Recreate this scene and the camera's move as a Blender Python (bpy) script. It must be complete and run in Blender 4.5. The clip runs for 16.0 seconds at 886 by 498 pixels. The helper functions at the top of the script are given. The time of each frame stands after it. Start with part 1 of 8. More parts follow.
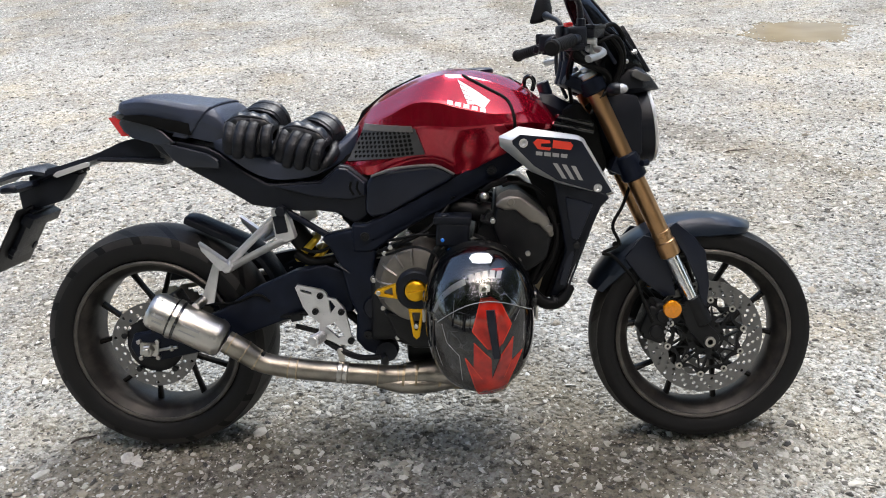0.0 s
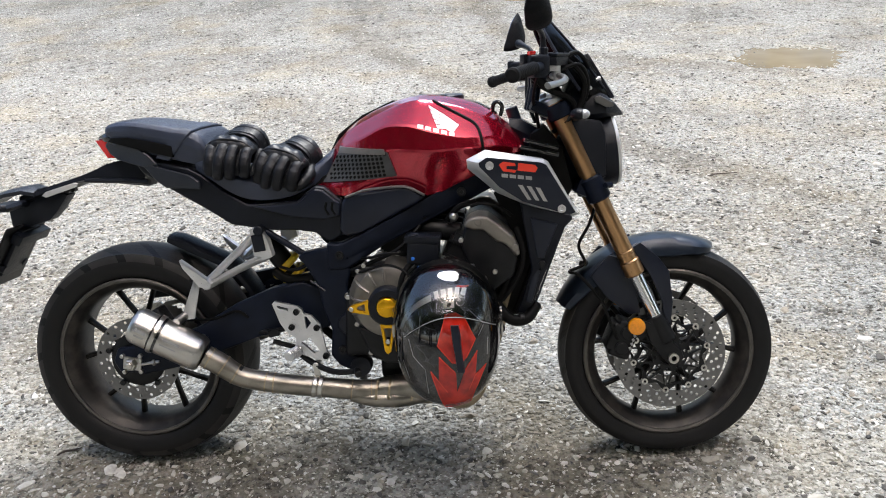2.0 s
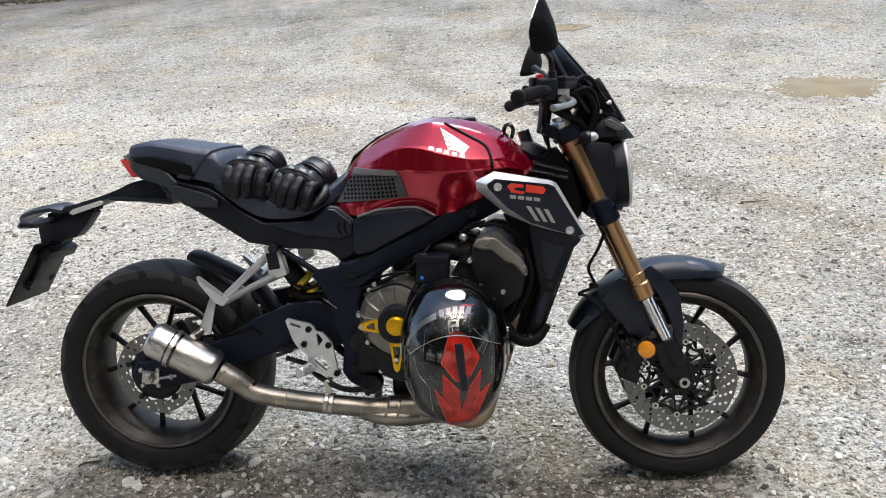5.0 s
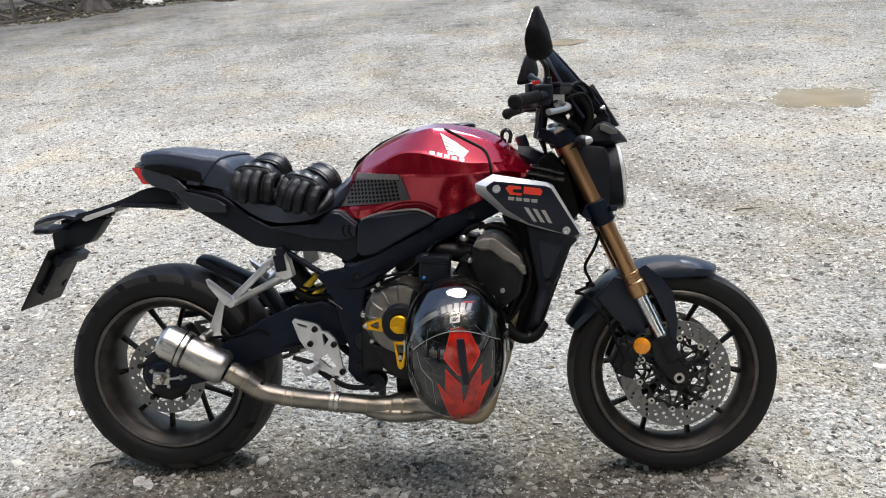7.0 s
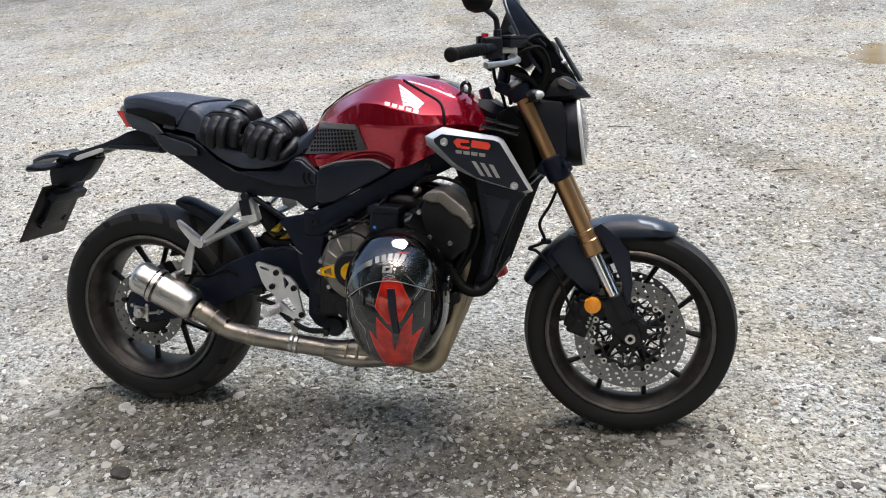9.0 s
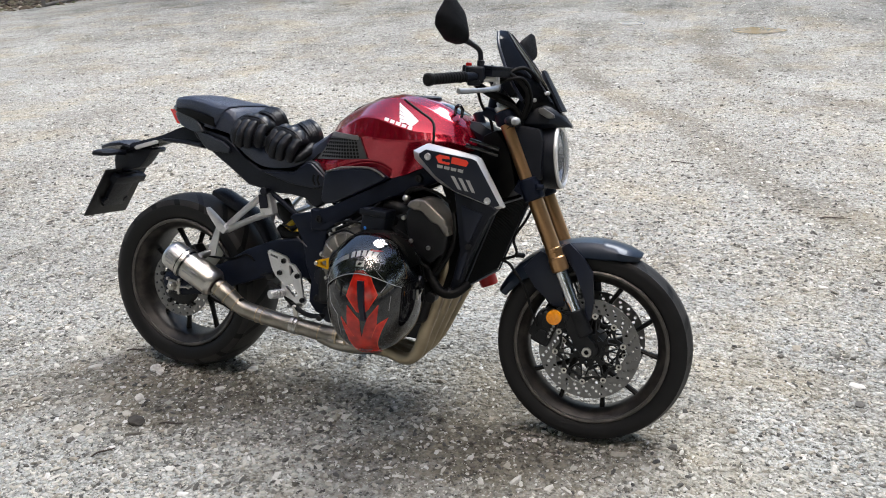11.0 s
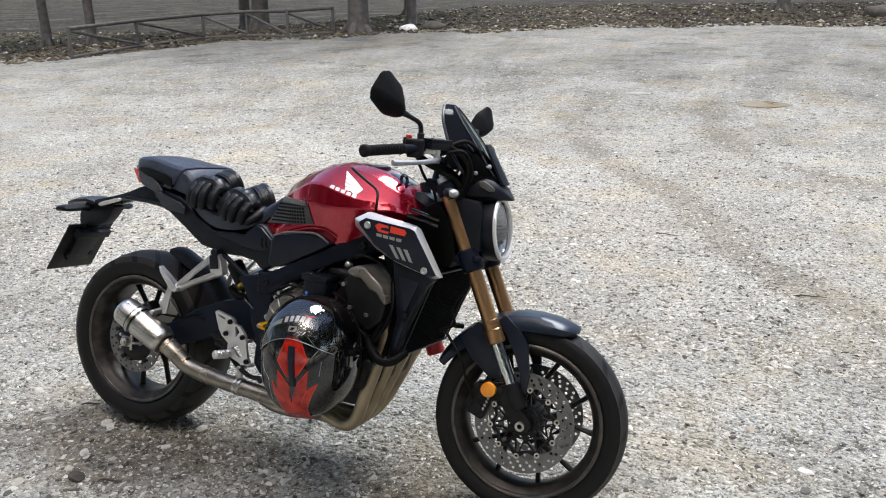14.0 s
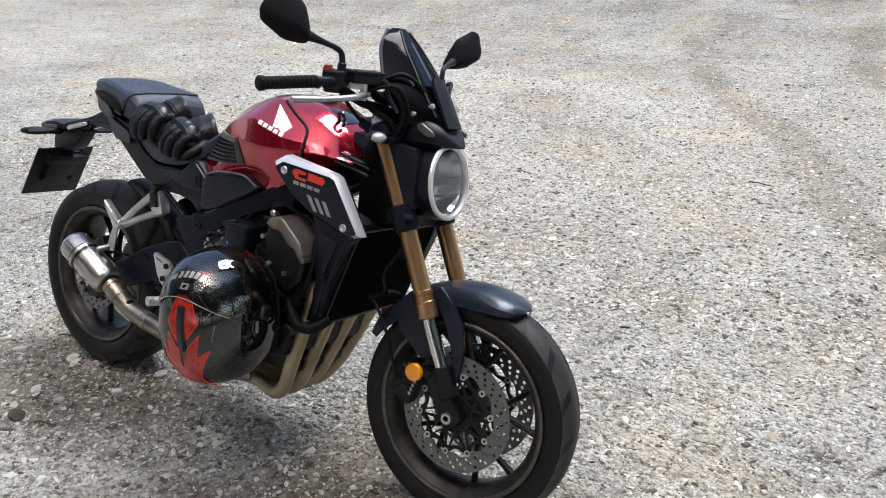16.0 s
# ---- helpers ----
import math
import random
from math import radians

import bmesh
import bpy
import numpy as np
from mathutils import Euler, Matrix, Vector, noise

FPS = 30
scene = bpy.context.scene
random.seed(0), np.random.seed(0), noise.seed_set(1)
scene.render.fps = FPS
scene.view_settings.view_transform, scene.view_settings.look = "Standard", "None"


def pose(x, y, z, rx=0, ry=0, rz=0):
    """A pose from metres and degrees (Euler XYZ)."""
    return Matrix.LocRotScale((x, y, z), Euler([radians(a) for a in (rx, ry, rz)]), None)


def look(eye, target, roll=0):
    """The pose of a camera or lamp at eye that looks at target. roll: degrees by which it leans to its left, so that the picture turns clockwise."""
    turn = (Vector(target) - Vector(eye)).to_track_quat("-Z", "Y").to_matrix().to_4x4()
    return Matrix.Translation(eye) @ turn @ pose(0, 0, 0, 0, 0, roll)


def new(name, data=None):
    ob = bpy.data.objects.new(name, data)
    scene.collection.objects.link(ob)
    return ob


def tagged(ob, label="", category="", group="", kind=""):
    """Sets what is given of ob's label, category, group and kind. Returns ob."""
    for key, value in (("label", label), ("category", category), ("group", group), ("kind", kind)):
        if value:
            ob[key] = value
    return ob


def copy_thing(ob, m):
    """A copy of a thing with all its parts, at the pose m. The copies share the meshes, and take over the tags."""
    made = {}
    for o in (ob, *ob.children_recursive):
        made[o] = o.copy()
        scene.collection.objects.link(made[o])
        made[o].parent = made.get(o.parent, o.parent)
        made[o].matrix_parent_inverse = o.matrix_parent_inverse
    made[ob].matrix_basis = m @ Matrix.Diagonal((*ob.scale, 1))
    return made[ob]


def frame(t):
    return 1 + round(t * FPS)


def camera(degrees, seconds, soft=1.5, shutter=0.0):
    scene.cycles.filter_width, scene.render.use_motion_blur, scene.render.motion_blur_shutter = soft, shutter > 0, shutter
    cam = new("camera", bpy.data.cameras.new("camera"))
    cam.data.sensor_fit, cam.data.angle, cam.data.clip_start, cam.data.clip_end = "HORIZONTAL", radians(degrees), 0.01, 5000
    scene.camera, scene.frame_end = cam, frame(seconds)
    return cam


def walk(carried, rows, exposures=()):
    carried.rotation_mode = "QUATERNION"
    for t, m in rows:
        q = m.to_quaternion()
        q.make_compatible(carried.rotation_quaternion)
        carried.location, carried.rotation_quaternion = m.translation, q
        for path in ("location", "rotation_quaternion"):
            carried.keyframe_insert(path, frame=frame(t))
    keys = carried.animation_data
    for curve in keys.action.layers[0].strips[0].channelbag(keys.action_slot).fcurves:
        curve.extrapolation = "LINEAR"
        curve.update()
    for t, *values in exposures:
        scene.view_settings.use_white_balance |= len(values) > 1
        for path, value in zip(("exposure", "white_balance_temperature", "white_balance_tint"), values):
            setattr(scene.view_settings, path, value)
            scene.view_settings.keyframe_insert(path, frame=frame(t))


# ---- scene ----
# The camera and its walk
cam = camera(54.4, 16.0, soft=1.05)
METRES, EYE, TILT, LEAN, TURN = 2.6403, 1.4625, 0.0, 0.0, 0.0
ROWS = [
    (0.0, 0.0, 0.0, 0.0, -1.51, -24.81, 3.28),
    (0.5, -0.0016, -0.0113, -0.0012, -3.02, -24.85, 3.41),
    (1.0, 0.0187, -0.0194, 0.005, -2.82, -24.89, 3.25),
    (1.5, 0.0312, -0.0238, 0.0072, -2.02, -24.06, 3.39),
    (2.0, 0.0323, -0.03, 0.0066, -1.09, -23.25, 3.25),
    (2.5, 0.0315, -0.0308, 0.0053, -0.98, -22.92, 3.06),
    (3.0, 0.033, -0.0293, 0.005, -1.22, -22.85, 3.12),
    (3.5, 0.0359, -0.0327, 0.0045, -1.34, -23.06, 3.59),
    (6.0, 0.081, -0.0465, -0.0007, 3.36, -19.85, 3.27),
    (6.5, 0.0836, -0.0531, -0.0008, 1.93, -19.79, 3.1),
    (7.0, 0.0632, -0.0756, -0.0027, 1.68, -20.07, 4.07),
    (7.5, 0.0587, -0.095, -0.0046, 0.1, -21.05, 2.86),
    (8.0, 0.1152, -0.1081, -0.009, 0.03, -20.1, 1.73),
    (8.5, 0.1895, -0.118, -0.0033, 5.35, -20.41, 3.42),
    (9.0, 0.2109, -0.0694, -0.0078, 8.81, -22.95, 4.31),
    (11.5, 0.4333, -0.1373, 0.004, 21.43, -20.83, 0.1),
    (12.0, 0.4721, -0.1402, 0.0017, 23.42, -21.21, -2.46),
    (12.5, 0.4673, -0.1368, 0.0081, 23.45, -20.99, -1.91),
    (13.0, 0.4496, -0.1257, 0.0132, 21.26, -18.33, -2.09),
    (13.5, 0.4447, -0.1167, 0.0143, 20.99, -16.71, -2.24),
    (14.0, 0.4601, -0.0989, 0.0139, 20.2, -17.06, 0.61),
    (14.5, 0.5293, -0.069, 0.0028, 23.04, -20.65, -0.1),
    (15.0, 0.5624, -0.0234, 0.0025, 28.61, -21.02, 1.14),
    (15.5, 0.5657, 0.0618, 0.0001, 29.69, -20.57, -0.21),
    (16.0, 0.5919, 0.1347, -0.0036, 31.01, -22.12, 0.82),
]
walk(cam, [(t, pose(0, 0, EYE, TILT, LEAN, TURN) @ pose(METRES * x, METRES * y, METRES * z, 90 + pitch, roll, yaw)) for t, x, y, z, yaw, pitch, roll in ROWS],
     [(0.0, 1.78), (3.5, 1.70), (7.5, 1.71), (11.5, 1.64), (16.0, 1.64)])

# World, sun and exposure: bright sky thinly veiled, soft sun
SUN_EL, SUN_AZ = 60.0, 15.0
world = bpy.data.worlds.new("sky")
world.use_nodes = True
scene.world = world
_n = world.node_tree.nodes
_bg = _n["Background"]
_sky = _n.new("ShaderNodeTexSky")
_sky.sky_type = "NISHITA"
_sky.sun_disc = False
_sky.sun_elevation, _sky.sun_rotation = radians(SUN_EL), radians(180 - SUN_AZ)
_sky.air_density, _sky.dust_density, _sky.ozone_density = 1.0, 3.9, 1.1
world.node_tree.links.new(_sky.outputs[0], _bg.inputs[0])
_bg.inputs[1].default_value = 0.12
_sun = bpy.data.lights.new("sun", "SUN")
_sun.energy, _sun.angle, _sun.color = 1.5, radians(30), (1.0, 0.985, 0.965)
sun = new("sun", _sun)
sun.matrix_world = look((0, 0, 0), (-math.cos(radians(SUN_EL)) * math.sin(radians(SUN_AZ)), -math.cos(radians(SUN_EL)) * math.cos(radians(SUN_AZ)), -math.sin(radians(SUN_EL))))

# ---- materials ----
def node_mat(name):
    m = bpy.data.materials.new(name)
    m.use_nodes = True
    t = m.node_tree
    return m, t.nodes, t.links, t.nodes["Principled BSDF"]


def surface(name, base, rough=0.5, metal=0.0, vary=0.2, scale=30.0, bump=0.1, fine=250.0, coat=0.0, dust=0.0, spec=0.5, stretch=None):
    """A surface with broad stains, fine grain and, if wanted, a thin film of pale dust lying on it in blotches."""
    m, n, l, p = node_mat(name)
    tc = n.new("ShaderNodeTexCoord")
    mp = n.new("ShaderNodeMapping")
    if stretch:
        mp.inputs["Scale"].default_value = stretch
    l.new(tc.outputs["Object"], mp.inputs["Vector"])
    big = n.new("ShaderNodeTexNoise")
    big.inputs["Scale"].default_value, big.inputs["Detail"].default_value = scale, 5
    small = n.new("ShaderNodeTexNoise")
    small.inputs["Scale"].default_value, small.inputs["Detail"].default_value = fine, 3
    for q in (big, small):
        l.new(mp.outputs[0], q.inputs["Vector"])
    ramp = n.new("ShaderNodeMapRange")
    ramp.inputs[1].default_value, ramp.inputs[2].default_value = 0.3, 0.7
    ramp.inputs[3].default_value, ramp.inputs[4].default_value = 1 - vary, 1 + vary
    l.new(big.outputs[0], ramp.inputs[0])
    tint = n.new("ShaderNodeMix")
    tint.data_type, tint.blend_type = "RGBA", "MULTIPLY"
    tint.inputs["Factor"].default_value = 1
    tint.inputs[6].default_value = (*base, 1)
    l.new(ramp.outputs[0], tint.inputs[7])
    out = tint.outputs[2]
    if dust:
        dr = n.new("ShaderNodeMapRange")
        dr.inputs[1].default_value, dr.inputs[2].default_value = 0.45, 0.75
        dr.inputs[3].default_value, dr.inputs[4].default_value = 0, dust
        l.new(big.outputs[0], dr.inputs[0])
        dm = n.new("ShaderNodeMix")
        dm.data_type = "RGBA"
        dm.inputs[7].default_value = (0.30, 0.26, 0.21, 1)
        l.new(dr.outputs[0], dm.inputs["Factor"])
        l.new(out, dm.inputs[6])
        out = dm.outputs[2]
    l.new(out, p.inputs["Base Color"])
    rr = n.new("ShaderNodeMapRange")
    rr.inputs[3].default_value, rr.inputs[4].default_value = max(0.02, rough * 0.8), min(1, rough * 1.2)
    l.new(small.outputs[0], rr.inputs[0])
    l.new(rr.outputs[0], p.inputs["Roughness"])
    p.inputs["Metallic"].default_value = metal
    p.inputs["Specular IOR Level"].default_value = spec
    p.inputs["Coat Weight"].default_value = coat
    p.inputs["Coat Roughness"].default_value = 0.04
    if bump:
        b = n.new("ShaderNodeBump")
        b.inputs["Strength"].default_value, b.inputs["Distance"].default_value = bump, 0.002
        l.new(small.outputs[0], b.inputs["Height"])
        l.new(b.outputs[0], p.inputs["Normal"])
    return m


red_paint = surface("candy_red_paint", (0.36, 0.0035, 0.020), 0.16, 0.72, 0.06, 6, 0, 1400, coat=1.0)
black_plastic = surface("black_plastic", (0.0042, 0.0056, 0.0100), 0.42, 0, 0.25, 20, 0.25, 900, dust=0.004, spec=0.26)
satin_black = surface("satin_black_panel", (0.0050, 0.0075, 0.0165), 0.34, 0, 0.2, 12, 0.1, 900, dust=0.004, spec=0.36)
frame_black = surface("black_frame_paint", (0.0048, 0.0074, 0.0160), 0.42, 0.0, 0.25, 18, 0.2, 700, dust=0.002, spec=0.16)
gloss_black = surface("gloss_black", (0.006, 0.006, 0.007), 0.08, 0, 0.1, 10, 0, 500, coat=0.6)
graphite = surface("graphite_fender_paint", (0.011, 0.018, 0.032), 0.34, 0.4, 0.1, 10, 0, 900, coat=0.10)
rubber = surface("rubber", (0.005, 0.005, 0.0055), 0.65, 0, 0.3, 25, 0.3, 500, dust=0.01, spec=0.15)
vinyl = surface("seat_vinyl", (0.0200, 0.0275, 0.0520), 0.40, 0, 0.2, 14, 0.4, 1100, dust=0.005, spec=0.55)
seat_grey = surface("dark_grey_plastic", (0.0100, 0.0128, 0.0205), 0.36, 0, 0.2, 14, 0.3, 900, dust=0.006, spec=0.5)
leather = surface("black_leather", (0.0048, 0.0054, 0.0076), 0.44, 0, 0.4, 40, 0.7, 170, spec=0.30)
knuckle_shell = surface("hard_knuckle_shell", (0.008, 0.0085, 0.010), 0.34, 0, 0.6, 45, 0.4, 160, spec=0.4)
glove_panel = surface("smooth_leather_panel", (0.0070, 0.0076, 0.0095), 0.36, 0, 0.3, 40, 0.5, 240, spec=0.36)
mirror_shell = surface("dull_mirror_shell", (0.0060, 0.0066, 0.0080), 0.68, 0, 0.25, 30, 0.3, 900, spec=0.10)
rim_grey = surface("dull_grey_rubber", (0.11, 0.105, 0.10), 0.5, 0, 0.2, 30, 0.2, 600, spec=0.4)
pad_rubber = surface("pad_rubber", (0.050, 0.052, 0.055), 0.5, 0, 0.2, 30, 0.2, 600, spec=0.3)
lip_bronze = surface("bronze_rim_lip", (0.075, 0.070, 0.064), 0.42, 0.5, 0.2, 25, 0.1, 600, dust=0.12)
rim_bronze = surface("bronze_wheel_paint", (0.024, 0.022, 0.021), 0.42, 0.35, 0.25, 25, 0.1, 600, dust=0.10, spec=0.3)
spoke_dark = surface("dark_bronze_spokes", (0.008, 0.0075, 0.007), 0.45, 0.2, 0.25, 25, 0.1, 600, dust=0.03, spec=0.2)
gold = surface("gold_anodised_fork", (0.42, 0.245, 0.120), 0.30, 0.9, 0.12, 14, 0.05, 500, stretch=(1, 1, 0.2))
chrome = surface("hard_chrome", (0.62, 0.63, 0.65), 0.12, 1, 0.1, 20, 0, 300)
steel = surface("brushed_steel", (0.52, 0.50, 0.47), 0.3, 1, 0.14, 20, 0.15, 600, stretch=(0.3, 1, 1))
pipe_steel = surface("heat_stained_pipe", (0.285, 0.262, 0.226), 0.36, 0.9, 0.38, 14, 0.1, 400, dust=0.08)
header_steel = surface("browned_header_pipe", (0.37, 0.30, 0.20), 0.40, 0.6, 0.25, 14, 0.1, 400, dust=0.25)
disc_steel = surface("brake_disc_steel", (0.17, 0.168, 0.166), 0.36, 0.9, 0.1, 60, 0.15, 900)
alu = surface("cast_aluminium", (0.62, 0.62, 0.63), 0.30, 0.8, 0.12, 30, 0.25, 700, dust=0.1)
lever_grey = surface("lever_grey", (0.34, 0.34, 0.345), 0.32, 0.8, 0.12, 30, 0.1, 500)
silver_paint = surface("silver_paint", (0.68, 0.68, 0.68), 0.34, 0.5, 0.04, 6, 0, 80, coat=0.3)
engine_bronze = surface("engine_cover_bronze", (0.190, 0.176, 0.155), 0.36, 0.6, 0.22, 25, 0.2, 500, dust=0.05)
engine_black = surface("engine_black", (0.0046, 0.0050, 0.0060), 0.42, 0.0, 0.3, 25, 0.3, 500, dust=0.010, spec=0.26)
hose_black = surface("hose_black", (0.0042, 0.0042, 0.0042), 0.5, 0, 0.2, 30, 0.1, 500, spec=0.12)
core_black = surface("radiator_core", (0.0036, 0.0036, 0.0036), 0.8, 0, 0.2, 60, 0.2, 500, spec=0.05)
amber_gold = surface("golden_yellow_anodised", (0.75, 0.40, 0.012), 0.3, 0.75, 0.1, 30, 0.05, 500)
spring_yellow = surface("yellow_spring_paint", (0.66, 0.46, 0.03), 0.4, 0, 0.12, 30, 0.05, 500)
orange_lens = surface("orange_reflector", (0.74, 0.26, 0.002), 0.2, 0, 0.15, 200, 0.5, 700, coat=0.6)
red_lens = surface("red_tail_lens", (0.62, 0.012, 0.012), 0.12, 0, 0.1, 80, 0.1, 700, coat=0.8)
white_mark = surface("white_print", (0.78, 0.77, 0.77), 0.35, 0, 0.04, 40, 0, 500, coat=0.4)
grey_mark = surface("grey_print", (0.32, 0.32, 0.32), 0.4, 0.3, 0.05, 40, 0, 500)
red_mark = surface("red_print", (0.72, 0.045, 0.02), 0.35, 0, 0.05, 40, 0, 500)
helmet_red = surface("helmet_red_graphic", (0.38, 0.014, 0.007), 0.16, 0.0, 0.6, 28, 0, 500, coat=0.25)
helmet_line = surface("helmet_bright_red", (0.62, 0.035, 0.015), 0.2, 0, 0.2, 40, 0, 500, coat=0.5)
red_anod = surface("red_filter_paint", (0.45, 0.012, 0.012), 0.4, 0, 0.12, 40, 0.05, 500)
blue_cap = surface("blue_plastic", (0.02, 0.20, 0.75), 0.4, 0, 0.1, 40, 0, 500)
plate_back = surface("plate_back_black", (0.006, 0.006, 0.0065), 0.5, 0, 0.2, 30, 0.2, 500, dust=0.03, spec=0.3)


def glassy(name, tint, clear, rough=0.03, spec=0.7):
    """A thin clear or smoked pane: it lets part of the light straight through and mirrors the rest."""
    m, n, l, p = node_mat(name)
    p.inputs["Base Color"].default_value = (*tint, 1)
    p.inputs["Roughness"].default_value = rough
    p.inputs["Specular IOR Level"].default_value = spec
    tr = n.new("ShaderNodeBsdfTransparent")
    noise_tex = n.new("ShaderNodeTexNoise")
    noise_tex.inputs["Scale"].default_value = 30
    mr = n.new("ShaderNodeMapRange")
    mr.inputs[3].default_value, mr.inputs[4].default_value = clear - 0.05, clear + 0.05
    l.new(noise_tex.outputs[0], mr.inputs[0])
    mix = n.new("ShaderNodeMixShader")
    l.new(mr.outputs[0], mix.inputs[0])
    l.new(p.outputs[0], mix.inputs[1])
    l.new(tr.outputs[0], mix.inputs[2])
    l.new(mix.outputs[0], n["Material Output"].inputs[0])
    return m


smoked = glassy("smoked_screen", (0.002, 0.002, 0.0025), 0.05, 0.09, 0.10)


def clear_pane(name, tint):
    """A thin pane: tinted straight through, with gloss that grows towards the edge."""
    m, n, l, p = node_mat(name)
    tr, gl, fr, mix = n.new("ShaderNodeBsdfTransparent"), n.new("ShaderNodeBsdfGlossy"), n.new("ShaderNodeFresnel"), n.new("ShaderNodeMixShader")
    tr.inputs[0].default_value = (*tint, 1)
    gl.inputs["Roughness"].default_value = 0.02
    fr.inputs[0].default_value = 2.0
    l.new(fr.outputs[0], mix.inputs[0])
    l.new(tr.outputs[0], mix.inputs[1])
    l.new(gl.outputs[0], mix.inputs[2])
    l.new(mix.outputs[0], n["Material Output"].inputs[0])
    return m


visor_clear = clear_pane("clear_visor", (0.92, 0.92, 0.92))
lens_white = surface("clear_white_lens", (0.36, 0.37, 0.38), 0.15, 0, 0.15, 120, 0.3, 300, coat=0.8)
lamp_glass = glassy("lamp_glass", (0.20, 0.21, 0.22), 0.55, 0.05)
mirror_glass, _a, _b, _p = node_mat("mirror_glass")
_p.inputs["Base Color"].default_value, _p.inputs["Metallic"].default_value, _p.inputs["Roughness"].default_value = (0.7, 0.7, 0.72, 1), 1, 0.03

# ---- building helpers ----
def spline(ctrl, per=6, loop=False):
    """Points on a smooth curve through the given ones."""
    p = [np.array(c, float) for c in ctrl]
    out = []
    count = len(p)
    for i in range(count if loop else count - 1):
        a, b, c, d = (p[(i + k) % count] if loop else p[min(max(i + k, 0), count - 1)] for k in (-1, 0, 1, 2))
        for s in range(per):
            u = s / per
            out.append(0.5 * (2 * b + (c - a) * u + (2 * a - 5 * b + 4 * c - d) * u * u + (3 * b - a - 3 * c + d) * u ** 3))
    if not loop:
        out.append(p[-1])
    return out


def loft(bm, rings, caps=True, closed=True):
    rows = [[bm.verts.new(tuple(v)) for v in ring] for ring in rings]
    k = len(rows[0])
    for a, b in zip(rows, rows[1:]):
        for i in range(k if closed else k - 1):
            j = (i + 1) % k
            bm.faces.new((a[i], a[j], b[j], b[i]))
    if caps:
        bm.faces.new(rows[0][::-1])
        bm.faces.new(rows[-1])
    return rows


def tube(bm, pts, r, seg=12, per=6, caps=True, flat=1.0):
    """A round bar along a smooth curve; r: one radius or one for each given point."""
    radii = list(r) if isinstance(r, (list, tuple)) else [r] * len(pts)
    path = spline([(*p, q) for p, q in zip(pts, radii)], per) if len(pts) > 2 else [np.array((*p, q), float) for p, q in zip(pts, radii)]
    v = [Vector(p[:3]) for p in path]
    side = None
    rings = []
    for i, p in enumerate(path):
        d = (v[min(i + 1, len(v) - 1)] - v[max(i - 1, 0)]).normalized()
        if side is None:
            side = d.orthogonal().normalized()
        side = (side - d * side.dot(d)).normalized()
        up = d.cross(side)
        rings.append([v[i] + (side * math.cos(a) * flat + up * math.sin(a)) * p[3] for a in (2 * math.pi * k / seg for k in range(seg))])
    loft(bm, rings, caps)


def lathe(bm, profile, at, axis="y", seg=48, ring=False, arc=None):
    """Turns (along, radius) pairs round an axis through at. ring: the profile is a closed loop."""
    at = Vector(at)
    a0, a1 = arc or (0, 2 * math.pi)
    rows = []
    for k in range(seg + (1 if arc else 0)):
        a = a0 + (a1 - a0) * k / seg
        c, s = math.cos(a), math.sin(a)
        row = []
        for h, r in profile:
            q = {"y": (r * c, h, r * s), "x": (h, r * c, r * s), "z": (r * c, r * s, h)}[axis] if isinstance(axis, str) else axis @ Vector((r * c, r * s, h))
            row.append(bm.verts.new(at + Vector(q)))
        rows.append(row)
    n = len(profile)
    for i in range(seg):
        a, b = rows[i], rows[(i + 1) % len(rows)]
        for j in range(n if ring else n - 1):
            k = (j + 1) % n
            if profile[j][1] < 1e-6 and profile[k][1] < 1e-6:
                continue
            bm.faces.new((a[j], a[k], b[k], b[j]))
    bmesh.ops.remove_doubles(bm, verts=bm.verts, dist=1e-6)


def along(a, b):
    """A turn that lays the z axis along a to b."""
    return (Vector(b) - Vector(a)).to_track_quat("Z", "Y").to_matrix()


def rod(bm, a, b, r, seg=12, r2=None):
    a, b = Vector(a), Vector(b)
    h = (b - a).length
    r2 = r if r2 is None else r2
    c = min(r, r2, h) * 0.15
    lathe(bm, [(0, 0), (0, r - c), (c, r), (h - c, r2), (h, r2 - c), (h, 0)], a, along(a, b), seg)


def slab(bm, outline, y0, y1, bevel=0.003, seg=2, holes=()):
    """A plate cut to an outline in x and z, from y0 to y1 (numbers, or functions of x and z), with broken edges."""
    f0 = y0 if callable(y0) else (lambda x, z: y0)
    f1 = y1 if callable(y1) else (lambda x, z: y1)
    own = bmesh.new()
    edges = []
    for loop in (outline, *holes):
        vs = [own.verts.new((x, f0(x, z), z)) for x, z in loop]
        edges += [own.edges.new((vs[i], vs[(i + 1) % len(vs)])) for i in range(len(vs))]
    if holes:
        bmesh.ops.triangle_fill(own, edges=edges, use_beauty=True, use_dissolve=False)
    else:
        own.faces.new([v for v in own.verts])
    geo = bmesh.ops.extrude_face_region(own, geom=own.faces[:])
    for v in geo["geom"]:
        if isinstance(v, bmesh.types.BMVert):
            v.co.y = f1(v.co.x, v.co.z)
    bmesh.ops.recalc_face_normals(own, faces=own.faces[:])
    if bevel:
        sharp = [e for e in own.edges if len(e.link_faces) == 2 and e.calc_face_angle(0) > 0.5]
        bmesh.ops.bevel(own, geom=sharp, offset=bevel, segments=seg, affect="EDGES", profile=0.6)
    join(bm, own)


def join(bm, own):
    me = bpy.data.meshes.new("tmp")
    own.to_mesh(me)
    own.free()
    bm.from_mesh(me)
    bpy.data.meshes.remove(me)


